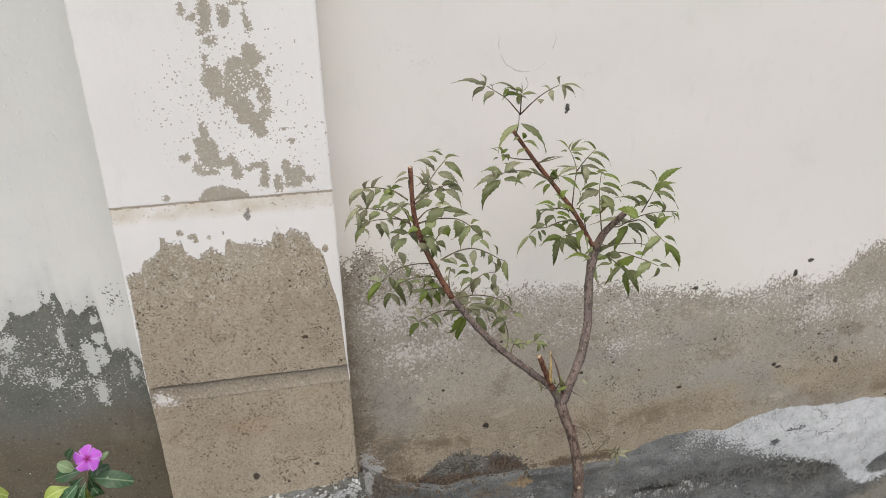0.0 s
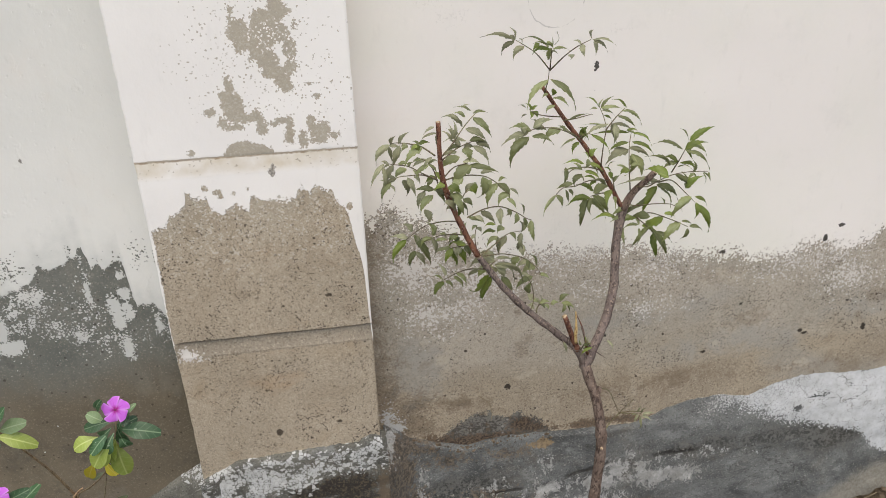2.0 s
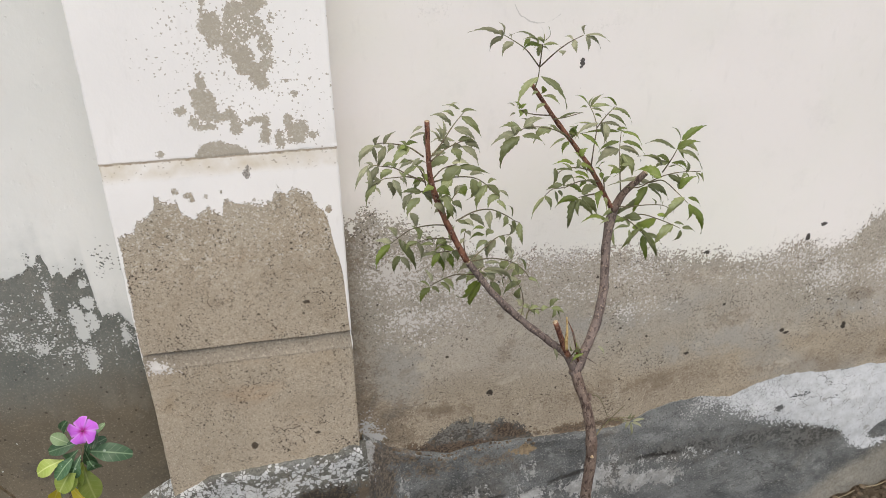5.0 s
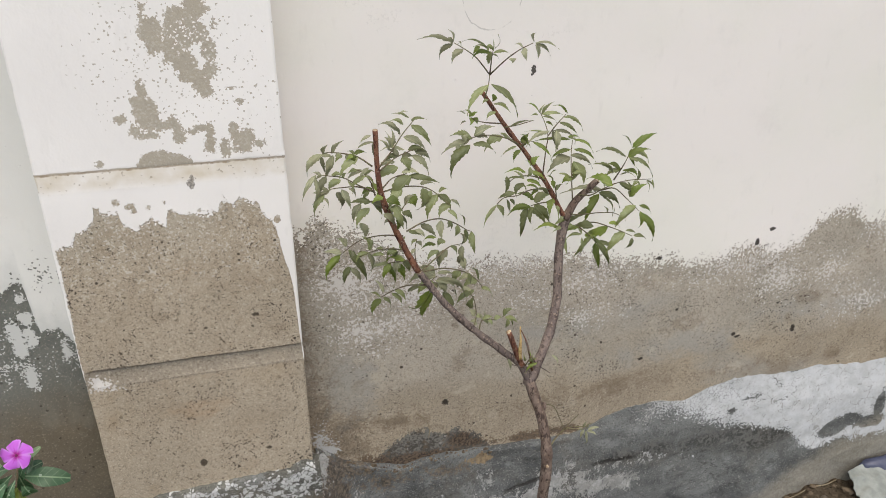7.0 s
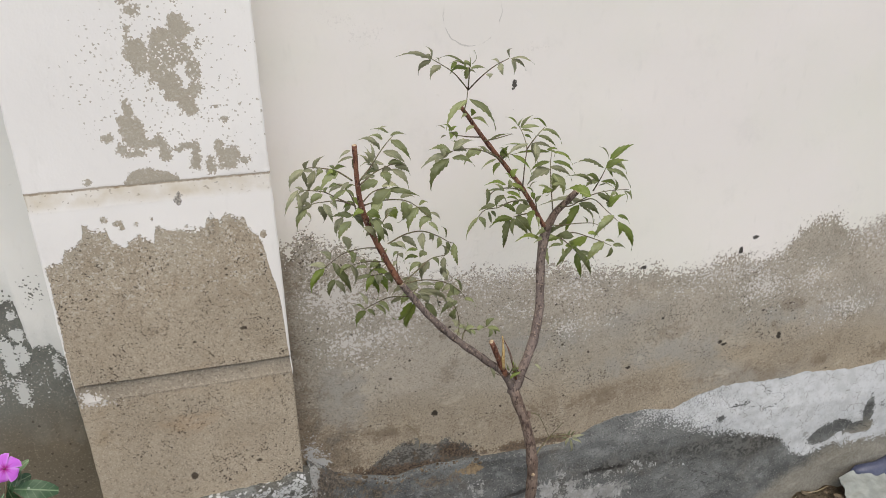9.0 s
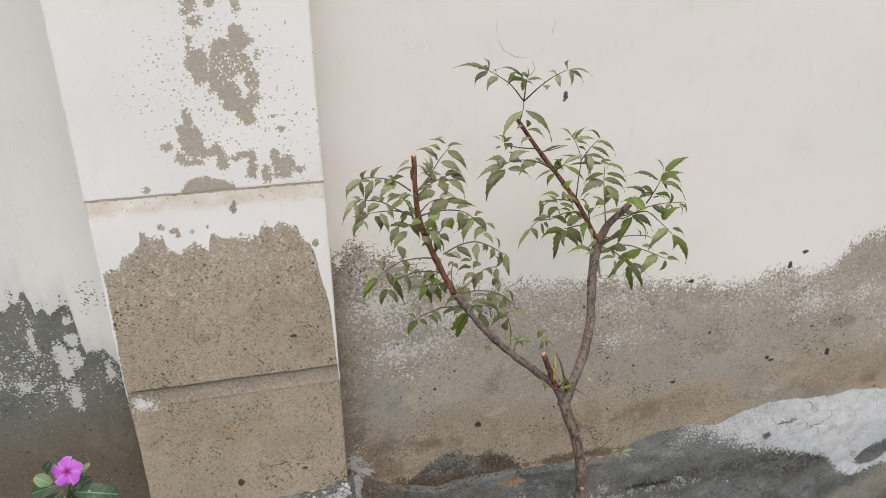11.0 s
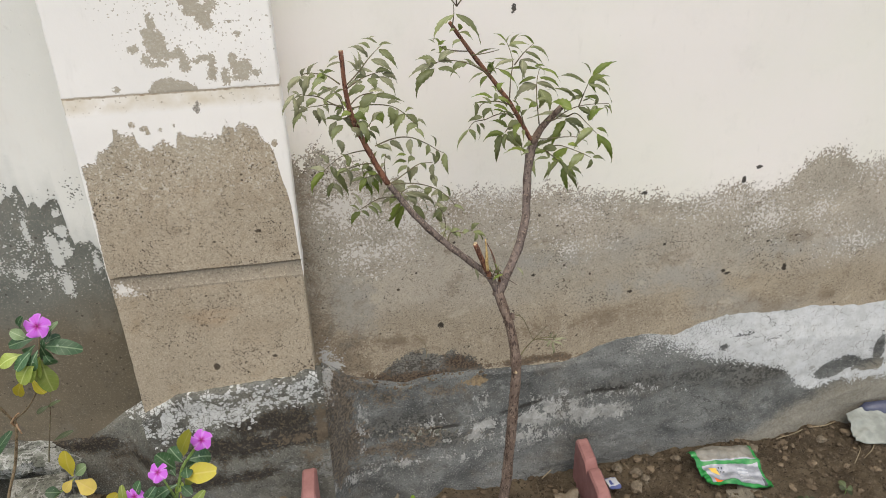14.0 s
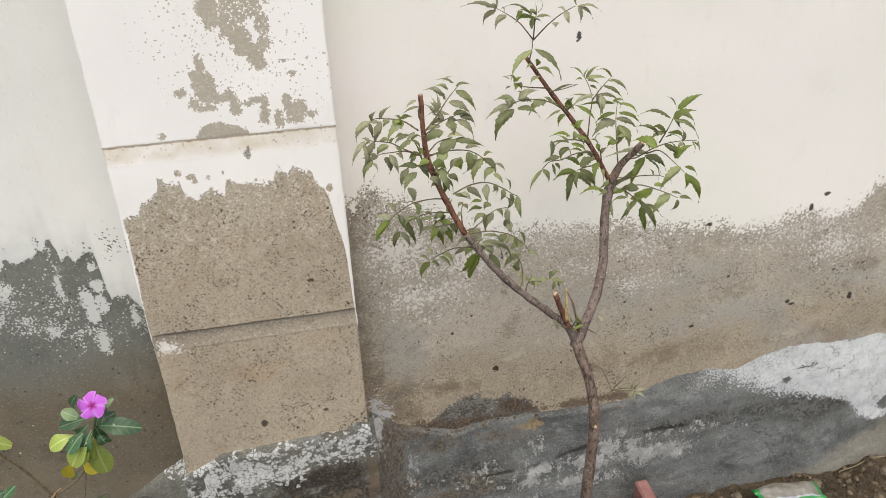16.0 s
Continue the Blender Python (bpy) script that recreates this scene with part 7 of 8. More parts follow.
def petal_mesh():
    """One broad petal, twisted a little to one side, 20 mm from the flower's eye to its rim."""
    bm = bmesh.new()
    rows = []
    for i in range(8):
        s = i / 7
        w = 0.0131 * (0.10 + 0.9 * s ** 0.82) * (1 if s < 0.75 else math.sqrt(max(0.0, 1 - ((s - 0.75) / 0.27) ** 2)))
        row = []
        for k in (-1, -0.5, 0, 0.5, 1):
            x = k * w + 0.0022 * s * s
            y = 0.0018 + 0.0195 * s - 0.0015 * abs(k) * s + 0.0012 * k * s
            row.append(bm.verts.new((x, y, 0.0015 * s - 0.004 * s * s + 0.0016 * k * s - 0.0022 * k * k * s)))
        rows.append(row)
    for a, b in zip(rows, rows[1:]):
        for k in range(4):
            bm.faces.new((a[k], a[k + 1], b[k + 1], b[k]))
    me = bpy.data.meshes.new("petal")
    bm.to_mesh(me)
    bm.free()
    for f in me.polygons:
        f.use_smooth = True
    me.materials.append(PETAL)
    return me


PETAL_MESH = petal_mesh()


def stem(plant, points, r0, r1, material):
    bm = bmesh.new()
    tube(bm, [Vector(p) - HOME_V for p in points], r0, r1, 7, 0.12, 0.01)
    return part("stem", bm, material, plant)


def blade(plant, base, tip, width, key):
    ob = new("leaf", OVALS[key, leaf_rng.randrange(3)])
    place_blade(ob, plant, base, tip, width * 1.3, (0, -0.72, 0.7), 0.22, HOME_V, 0.05, 0.02)


def flower(plant, at, radius, turn, facing):
    """Five petals round a dark eye on a thin throat."""
    bm = bmesh.new()
    tube(bm, [(0, 0.0, -0.02), (0, 0, -0.008), (0, 0, 0.0006)], 0.0011, 0.0017, 8, 0.05, 0.004)
    head = part("flower", bm, EYE_RED, plant, "pink five-petalled flower with a dark eye")
    face = Vector(facing).normalized()
    m = face.to_track_quat("Z", "Y").to_matrix().to_4x4()
    head.matrix_basis = Matrix.Translation(Vector(at) - HOME_V) @ m @ Matrix.Rotation(radians(turn), 4, "Z") @ Matrix.Scale(radius / 0.0215, 4)
    for k in range(5):
        ob = new("petal", PETAL_MESH)
        ob.parent = head
        ob.matrix_basis = Matrix.Rotation(2 * math.pi * k / 5, 4, "Z") @ Matrix.Rotation(radians(leaf_rng.uniform(-7, 7)), 4, "X")


tall = thing('periwinkle', 'leggy periwinkle shrub with a pink flower, yellowing leaves, in soil', 'flower', at=(-0.53, 1.2, 0.0))
HOME_V = Vector((-0.53, 1.2, 0.0))
stem(tall, [(-0.53, 1.2, -0.03), (-0.535, 1.2, 0.2), (-0.575, 1.200, 0.336), (-0.530, 1.200, 0.469), (-0.504, 1.200, 0.560)], 0.0032, 0.003, STALK)
stem(tall, [(-0.506, 1.200, 0.556), (-0.497, 1.190, 0.580), (-0.460, 1.160, 0.620), (-0.407, 1.100, 0.699), (-0.375, 1.060, 0.767), (-0.351, 1.030, 0.825), (-0.341, 1.022, 0.862)], 0.0017, 0.0012, STALK)
stem(tall, [(-0.505, 1.200, 0.564), (-0.501, 1.195, 0.554), (-0.496, 1.190, 0.543)], 0.0026, 0.0014, DRY_TIP)
stem(tall, [(-0.506, 1.200, 0.556), (-0.509, 1.195, 0.569), (-0.494, 1.190, 0.588), (-0.486, 1.185, 0.596)], 0.0030, 0.0014, DRY_TIP)
stem(tall, [(-0.505, 1.200, 0.563), (-0.521, 1.170, 0.656), (-0.536, 1.130, 0.745), (-0.550, 1.100, 0.813)], 0.0026, 0.0016, STALK)
blade(tall, (-0.348, 1.028, 0.856), (-0.391, 1.027, 0.847), 0.0151, 'g')
blade(tall, (-0.359, 1.029, 0.853), (-0.382, 1.029, 0.872), 0.0139, 'w')
blade(tall, (-0.343, 1.031, 0.836), (-0.284, 1.010, 0.839), 0.0196, 'g')
blade(tall, (-0.345, 1.026, 0.844), (-0.341, 1.036, 0.801), 0.0143, 'g')
blade(tall, (-0.358, 1.028, 0.835), (-0.388, 1.016, 0.807), 0.0160, 'g')
blade(tall, (-0.377, 1.034, 0.824), (-0.413, 1.024, 0.815), 0.0183, 'l')
blade(tall, (-0.355, 1.033, 0.822), (-0.394, 1.024, 0.774), 0.0223, 'l')
blade(tall, (-0.359, 1.046, 0.801), (-0.349, 1.028, 0.750), 0.0247, 'l')
blade(tall, (-0.400, 1.051, 0.762), (-0.418, 1.058, 0.726), 0.0155, 'y')
blade(tall, (-0.385, 1.050, 0.768), (-0.373, 1.053, 0.727), 0.0119, 'y')
blade(tall, (-0.362, 1.031, 0.875), (-0.356, 1.010, 0.904), 0.0104, 'g')
blade(tall, (-0.335, 1.032, 0.854), (-0.347, 1.028, 0.831), 0.0104, 'g')
blade(tall, (-0.322, 1.028, 0.868), (-0.328, 1.009, 0.858), 0.0071, 'g')
blade(tall, (-0.353, 1.033, 0.829), (-0.372, 1.024, 0.796), 0.0160, 'g')
blade(tall, (-0.351, 1.032, 0.821), (-0.375, 1.038, 0.766), 0.0160, 'l')
blade(tall, (-0.346, 1.032, 0.828), (-0.338, 1.039, 0.791), 0.0143, 'g')
blade(tall, (-0.353, 1.029, 0.842), (-0.377, 1.035, 0.814), 0.0160, 'g')
blade(tall, (-0.337, 1.030, 0.845), (-0.317, 1.040, 0.847), 0.0107, 'g')
blade(tall, (-0.365, 1.043, 0.806), (-0.378, 1.021, 0.778), 0.0146, 'l')
blade(tall, (-0.337, 1.047, 0.849), (-0.315, 1.035, 0.875), 0.0073, 'w')
flower(tall, (-0.336, 1.015, 0.884), 0.0193, 10, (0.12, -0.86, 0.45))
blade(tall, (-0.552, 1.114, 0.795), (-0.505, 1.103, 0.815), 0.0188, 'w')
blade(tall, (-0.559, 1.111, 0.790), (-0.496, 1.098, 0.774), 0.0187, 'l')
blade(tall, (-0.550, 1.110, 0.806), (-0.527, 1.101, 0.848), 0.0116, 'g')
blade(tall, (-0.559, 1.109, 0.803), (-0.561, 1.108, 0.834), 0.0133, 'g')
blade(tall, (-0.554, 1.111, 0.803), (-0.553, 1.119, 0.791), 0.0116, 'g')
blade(tall, (-0.566, 1.111, 0.788), (-0.565, 1.120, 0.755), 0.0133, 'g')
blade(tall, (-0.571, 1.113, 0.776), (-0.575, 1.122, 0.731), 0.0166, 'l')
blade(tall, (-0.558, 1.111, 0.798), (-0.576, 1.094, 0.810), 0.0170, 'g')
blade(tall, (-0.563, 1.113, 0.792), (-0.588, 1.121, 0.767), 0.0149, 'g')
flower(tall, (-0.516, 0.980, 0.777), 0.0184, 40, (0.1, -0.75, 0.62))
stem(tall, [(-0.551, 1.110, 0.787), (-0.551, 1.110, 0.801), (-0.549, 1.108, 0.818)], 0.0022, 0.0015, STALK)
stem(tall, [(-0.520, 0.985, 0.768), (-0.530, 0.990, 0.721), (-0.557, 1.020, 0.623)], 0.0022, 0.0022, GREEN_STALK)
blade(tall, (-0.521, 0.993, 0.754), (-0.475, 0.987, 0.779), 0.0142, 'g')
blade(tall, (-0.523, 0.992, 0.756), (-0.491, 0.975, 0.745), 0.0174, 'g')
blade(tall, (-0.528, 0.993, 0.756), (-0.553, 0.988, 0.755), 0.0154, 'g')
blade(tall, (-0.559, 1.198, 0.483), (-0.519, 1.180, 0.552), 0.0152, 'g')
blade(tall, (-0.569, 1.203, 0.489), (-0.554, 1.212, 0.515), 0.0152, 'g')
blade(tall, (-0.526, 1.047, 0.664), (-0.490, 1.055, 0.669), 0.0201, 'g')
blade(tall, (-0.545, 1.049, 0.656), (-0.505, 1.033, 0.636), 0.0238, 'g')
blade(tall, (-0.503, 0.948, 0.690), (-0.445, 0.954, 0.661), 0.0283, 'l')
blade(tall, (-0.546, 1.053, 0.665), (-0.491, 1.030, 0.741), 0.0165, 'g')

low = thing('periwinkle', 'low periwinkle shrub with pink flowers, green and yellow leaves, in soil', 'flower', at=(-0.16, 0.82, 0.0))
HOME_V = Vector((-0.16, 0.82, 0.0))
stem(low, [(-0.16, 0.82, -0.03), (-0.15, 0.825, 0.3), (-0.171, 0.830, 0.598), (-0.151, 0.825, 0.652)], 0.0034, 0.0028, STALK)
stem(low, [(-0.151, 0.825, 0.652), (-0.135, 0.820, 0.703), (-0.123, 0.820, 0.740), (-0.109, 0.820, 0.760), (-0.095, 0.820, 0.779)], 0.0030, 0.0020, GREEN_STALK)
stem(low, [(-0.142, 0.820, 0.681), (-0.145, 0.810, 0.714), (-0.150, 0.805, 0.743)], 0.0022, 0.0016, GREEN_STALK)
stem(low, [(-0.182, 0.820, 0.617), (-0.186, 0.810, 0.671), (-0.187, 0.805, 0.699), (-0.191, 0.800, 0.713)], 0.0028, 0.0018, GREEN_STALK)
stem(low, [(-0.127, 0.830, 0.647), (-0.163, 0.840, 0.644), (-0.221, 0.860, 0.629), (-0.278, 0.880, 0.620), (-0.366, 0.920, 0.589), (-0.425, 0.940, 0.557), (-0.463, 0.950, 0.528)], 0.0016, 0.0016, STALK)
stem(low, [(-0.434, 0.950, 0.535), (-0.386, 0.950, 0.579), (-0.351, 0.950, 0.607), (-0.326, 0.950, 0.630)], 0.0022, 0.0014, GREEN_STALK)
stem(low, [(-0.256, 0.860, 0.608), (-0.256, 0.860, 0.627), (-0.255, 0.860, 0.639)], 0.0020, 0.0014, GREEN_STALK)
blade(low, (-0.118, 0.821, 0.759), (-0.101, 0.800, 0.818), 0.0162, 'v')
blade(low, (-0.133, 0.822, 0.737), (-0.150, 0.809, 0.778), 0.0191, 'g')
blade(low, (-0.122, 0.823, 0.747), (-0.137, 0.831, 0.769), 0.0175, 'g')
blade(low, (-0.116, 0.820, 0.753), (-0.082, 0.832, 0.745), 0.0188, 'g')
blade(low, (-0.127, 0.818, 0.726), (-0.076, 0.801, 0.743), 0.0230, 'y')
blade(low, (-0.118, 0.821, 0.740), (-0.114, 0.799, 0.739), 0.0133, 'g')
blade(low, (-0.135, 0.818, 0.711), (-0.179, 0.812, 0.689), 0.0171, 'g')
blade(low, (-0.131, 0.821, 0.707), (-0.115, 0.803, 0.702), 0.0128, 'g')
blade(low, (-0.134, 0.816, 0.729), (-0.145, 0.828, 0.745), 0.0120, 'g')
blade(low, (-0.124, 0.819, 0.736), (-0.102, 0.831, 0.738), 0.0116, 'g')
blade(low, (-0.134, 0.823, 0.690), (-0.139, 0.811, 0.645), 0.0068, 'y')
blade(low, (-0.132, 0.820, 0.649), (-0.104, 0.816, 0.689), 0.0120, 'l')
blade(low, (-0.131, 0.821, 0.647), (-0.128, 0.818, 0.620), 0.0167, 'y')
blade(low, (-0.142, 0.820, 0.692), (-0.128, 0.819, 0.712), 0.0103, 'l')
blade(low, (-0.142, 0.824, 0.672), (-0.152, 0.815, 0.699), 0.0140, 'g')
blade(low, (-0.123, 0.819, 0.724), (-0.116, 0.822, 0.703), 0.0102, 'l')
blade(low, (-0.205, 0.803, 0.701), (-0.203, 0.793, 0.740), 0.0092, 'l')
blade(low, (-0.193, 0.809, 0.704), (-0.180, 0.801, 0.741), 0.0117, 'g')
blade(low, (-0.181, 0.805, 0.692), (-0.162, 0.783, 0.690), 0.0150, 'g')
blade(low, (-0.192, 0.804, 0.676), (-0.207, 0.803, 0.651), 0.0125, 'l')
blade(low, (-0.178, 0.801, 0.682), (-0.194, 0.804, 0.649), 0.0154, 'l')
blade(low, (-0.193, 0.806, 0.688), (-0.207, 0.785, 0.717), 0.0117, 'g')
blade(low, (-0.181, 0.806, 0.697), (-0.163, 0.799, 0.726), 0.0117, 'g')
blade(low, (-0.177, 0.806, 0.667), (-0.154, 0.795, 0.697), 0.0134, 'g')
blade(low, (-0.258, 0.862, 0.638), (-0.237, 0.863, 0.666), 0.0167, 'y')
blade(low, (-0.257, 0.856, 0.641), (-0.248, 0.840, 0.614), 0.0193, 'y')
blade(low, (-0.258, 0.861, 0.638), (-0.265, 0.871, 0.648), 0.0088, 'g')
blade(low, (-0.326, 0.948, 0.636), (-0.326, 0.944, 0.692), 0.0193, 'y')
blade(low, (-0.326, 0.951, 0.625), (-0.297, 0.939, 0.608), 0.0211, 'o')
blade(low, (-0.329, 0.949, 0.629), (-0.343, 0.939, 0.615), 0.0141, 'o')
blade(low, (-0.323, 0.949, 0.637), (-0.304, 0.948, 0.655), 0.0156, 'w')
blade(low, (-0.351, 0.948, 0.606), (-0.371, 0.941, 0.617), 0.0148, 'g')
blade(low, (-0.433, 0.952, 0.540), (-0.430, 0.929, 0.590), 0.0148, 'o')
blade(low, (-0.412, 0.951, 0.550), (-0.450, 0.953, 0.575), 0.0185, 'g')
flower(low, (-0.088, 0.815, 0.790), 0.0153, 20, (0.1, -0.78, 0.6))
flower(low, (-0.152, 0.800, 0.755), 0.0144, 55, (-0.15, -0.55, 0.8))
flower(low, (-0.191, 0.800, 0.716), 0.0138, 5, (0.0, -0.7, 0.7))

dry = thing('dry_weed', 'thin dry weed stalk with a withered leaf, against the wall', 'plant', at=(-0.53, 1.41, 0.0))
HOME_V = Vector((-0.53, 1.41, 0.0))
stem(dry, [(-0.576, 1.410, 0.248), (-0.552, 1.410, 0.341), (-0.532, 1.410, 0.413), (-0.517, 1.412, 0.474)], 0.0016, 0.0010, RACHIS)
blade(dry, (-0.525, 1.408, 0.439), (-0.553, 1.396, 0.431), 0.0088, 'e')
blade(dry, (-0.530, 1.412, 0.427), (-0.503, 1.396, 0.458), 0.0063, 'e')


# ---- scalloped edging strips ----
def edging(x, y0, y1, z_top, lean):
    """A thin upright strip that runs out from the wall; its top is a row of humps."""
    ob = thing("edging_strip", "pinkish-red concrete bed edging with a scalloped top, set in soil", "edging", "bed edging", (x, y0, 0.0))
    bm = bmesh.new()
    half, hump = 0.0165, 0.108
    n = 90
    rows = []
    for i in range(n + 1):
        y = -(y0 - y1) * i / n
        s = (-y / hump) % 1.0
        dip = 0.03 * max(0.0, (s - 0.72) / 0.28) ** 1.6 + 0.004 * max(0.0, 1 - s / 0.06)
        top = z_top - dip + 0.001 * wave(y, x, 0, 60)
        off = lean * y
        w = 1 + 0.04 * wave(y, x, 4, 40)
        prof = [(-half, top - 0.2), (-half * w, top - 0.006), (-half * 0.72, top - 0.001), (half * 0.72, top), (half * w, top - 0.006), (half, top - 0.2)]
        rows.append([bm.verts.new((px + off, y, pz)) for px, pz in prof])
    for a, b in zip(rows, rows[1:]):
        for k in range(5):
            bm.faces.new((a[k], a[k + 1], b[k + 1], b[k]))
    bm.faces.new(rows[0][::-1])
    bm.faces.new(rows[-1])
    body = part("strip", bm, EDGING, ob)
    body.data.set_sharp_from_angle(angle=radians(40))
    return ob


edging(0.722, 1.410, 0.86, 0.122, 0.05)
edging(0.018, 1.335, 0.80, 0.222, 0.05)


# ---- litter ----
def crumpled(name, label, category, corners, count, lift, colours, seed, rough=0.006, group=""):
    """A thin limp sheet laid over four corners; colours(u, v) picks the material slot."""
    a, b, c, d = (Vector(p) for p in corners)
    home = (a + b + c + d) / 4
    home.z = ground_height(home.x, home.y)
    ob = thing(name, label, category, group, home)
    bm = bmesh.new()
    us, vs = spread(0, 1, count), spread(0, 1, count)

    def at(u, v, drop=0.0):
        p = (a * (1 - u) + b * u) * (1 - v) + (d * (1 - u) + c * u) * v
        z = max(ground_height(p.x, p.y) + 0.004, p.z)
        z += lift(u, v) + rough * wave(u, v, seed, 4.5) + rough * 0.6 * abs(wave(u, v, seed + 3, 9.0))
        return Vector((p.x + rough * 0.7 * wave(u, v, seed + 7, 4), p.y + rough * 0.7 * wave(u, v, seed + 9, 4), z - drop)) - home
    mats, pick = colours
    for drop in (0.0, 0.0025):
        grid = [[bm.verts.new(at(u, v, drop)) for u in us] for v in vs]
        for j in range(count - 1):
            for i in range(count - 1):
                f = bm.faces.new((grid[j][i], grid[j][i + 1], grid[j + 1][i + 1], grid[j + 1][i]))
                f.material_index = pick((i + 0.5) / (count - 1), (j + 0.5) / (count - 1))
    body = part("sheet", bm, mats, ob, seal=False)
    return ob


def packet_print(u, v):
    if v > 0.92 or u < 0.07 or u > 0.96 or 0.36 < v < 0.43:
        return 0
    if v < 0.34:
        return 2
    if 0.16 < u < 0.27 and 0.52 < v < 0.66:
        return 4
    if 0.12 < u < 0.24 and v > 0.80:
        return 3
    if 0.28 < u < 0.42 and 0.46 < v < 0.60 and (int(u * 60) + int(v * 40)) % 3 == 0:
        return 5
    if 0.6 < u < 0.78 and 0.5 < v < 0.84 and int(v * 40) % 2 == 0:
        return 6
    if u > 0.9 and v > 0.78:
        return 5
    return 1


crumpled("snack_packet", "empty green and silver snack packet, crumpled, on soil", "packet",
         [(1.007, 1.372, 0.035), (1.19, 1.368, 0.035), (1.176, 1.222, 0.03), (1.024, 1.262, 0.035)], 40,
         lambda u, v: 0.030 * math.exp(-((v - 0.16) / 0.26) ** 2) * (0.55 + 0.45 * math.sin(3 * u + 0.4)) + 0.016 * math.exp(-((v - 0.92) / 0.1) ** 2 - ((u - 0.4) / 0.22) ** 2) + 0.004 * abs(math.sin(9 * u + 5 * v)) + 0.004 * abs(math.sin(14 * v - 4 * u)),
         ([FOIL_GREEN, FOIL_SILVER, FOIL_BUFF, PRINT_ORANGE, PRINT_YELLOW, PRINT_DARK, PRINT_WHITE], packet_print), 2.0, 0.007)
crumpled("paper_scrap", "crumpled weathered greyish paper scrap on soil", "paper",
         [(1.515, 1.425, 0.05), (1.67, 1.44, 0.06), (1.65, 1.30, 0.03), (1.493, 1.342, 0.03)], 18,
         lambda u, v: 0.012 * (1 - v) * math.sin(3.1 * u + 0.2) + 0.005 * abs(math.sin(7 * u + 4 * v)),
         ([PAPER], lambda u, v: 0), 5.0, 0.010)
crumpled("sachet", "small torn white and blue sachet on soil", "wrapper",
         [(0.770, 1.355, 0.018), (0.802, 1.358, 0.018), (0.806, 1.318, 0.018), (0.776, 1.318, 0.018)], 12,
         lambda u, v: 0.004 * math.sin(3 * v), ([PRINT_WHITE, PRINT_BLUE], lambda u, v: 1 if v > 0.85 or v < 0.12 or (0.2 < u < 0.5 and 0.4 < v < 0.7) else 0), 8.0, 0.003)
crumpled("dry_leaf", "curled pale dry leaf on soil", "leaf",
         [(0.618, 1.322, 0.02), (0.688, 1.325, 0.025), (0.668, 1.262, 0.02), (0.628, 1.268, 0.02)], 12,
         lambda u, v: 0.022 * abs(u - 0.42) + 0.006 * math.sin(8 * v), ([DRY_LEAF], lambda u, v: 0), 11.0, 0.008, "dry leaves")
crumpled("dry_leaf", "curled pale dry leaf on soil beside the trunk", "leaf",
         [(0.20, 1.36, 0.02), (0.225, 1.385, 0.04), (0.235, 1.345, 0.02), (0.212, 1.332, 0.02)], 10,
         lambda u, v: 0.015 * abs(u - 0.5), ([DRY_LEAF], lambda u, v: 0), 14.0, 0.006, "dry leaves")
bm = bmesh.new()
home = Vector((1.72, 1.43, 0.0))
lump(bm, (0, 0, 0.035), (0.16, 0.035, 0.045), 0.35, 3, 4.4)
tagged(part("plastic_bag", bm, TARP), "crumpled dark blue plastic bag at the wall's foot", "bag").location = home


def straw(points, r, label="dry straw stalk lying on soil", name="straw", category="twig", material=None):
    bm = bmesh.new()
    home = Vector(points[0])
    tube(bm, [Vector(p) - home for p in points], r, r * 0.6, 5, 0.3, 0.01)
    ob = tagged(part(name, bm, material or STRAW), label, category, "straws on the soil")
    ob.location = home


def on_soil(x, y, up=0.004):
    return (x, y, ground_height(x, y) + up)


for (xa, ya), (xb, yb), r in (((0.957, 1.263), (0.978, 1.21), 0.0012), ((0.532, 1.28), (0.582, 1.329), 0.0028), ((1.502, 1.338), (1.461, 1.29), 0.0016), ((1.55, 1.336), (1.487, 1.292), 0.0016),
                              ((1.40, 1.425), (1.50, 1.438), 0.0025), ((1.30, 1.41), (1.41, 1.43), 0.0015), ((0.33, 1.37), (0.40, 1.375), 0.0018), ((0.43, 1.36), (0.40, 1.378), 0.0014), ((0.62, 1.415), (0.665, 1.445), 0.0018), ((-0.25, 1.29), (-0.13, 1.31), 0.0016), ((1.1, 1.41), (1.13, 1.385), 0.0018)):
    straw([on_soil(xa, ya), on_soil((xa + xb) / 2 + 0.004, (ya + yb) / 2 - 0.003, 0.008), on_soil(xb, yb)], r)


# ---- stones ----
def stone(x, y, size, seed, label, material, flat=0.0, turn=0.0, name="stone", up=0.35, cuts=2):
    bm = bmesh.new()
    lump(bm, (0, 0, 0), size, 0.32, cuts, seed, turn, flat)
    for v in bm.verts:
        d = v.co.normalized()
        v.co *= 1 + (0.10 * abs(noise.noise(d * 2.6 + Vector((seed, 1, 2)))) + 0.06 * noise.noise(d * 7 + Vector((2, seed, 1))) if cuts > 2 else 0)
    ob = tagged(part(name, bm, material, smooth=False), label, "stone", "loose stones")
    ob.location = (x, y, ground_height(x, y) + size[2] * up)
    return ob


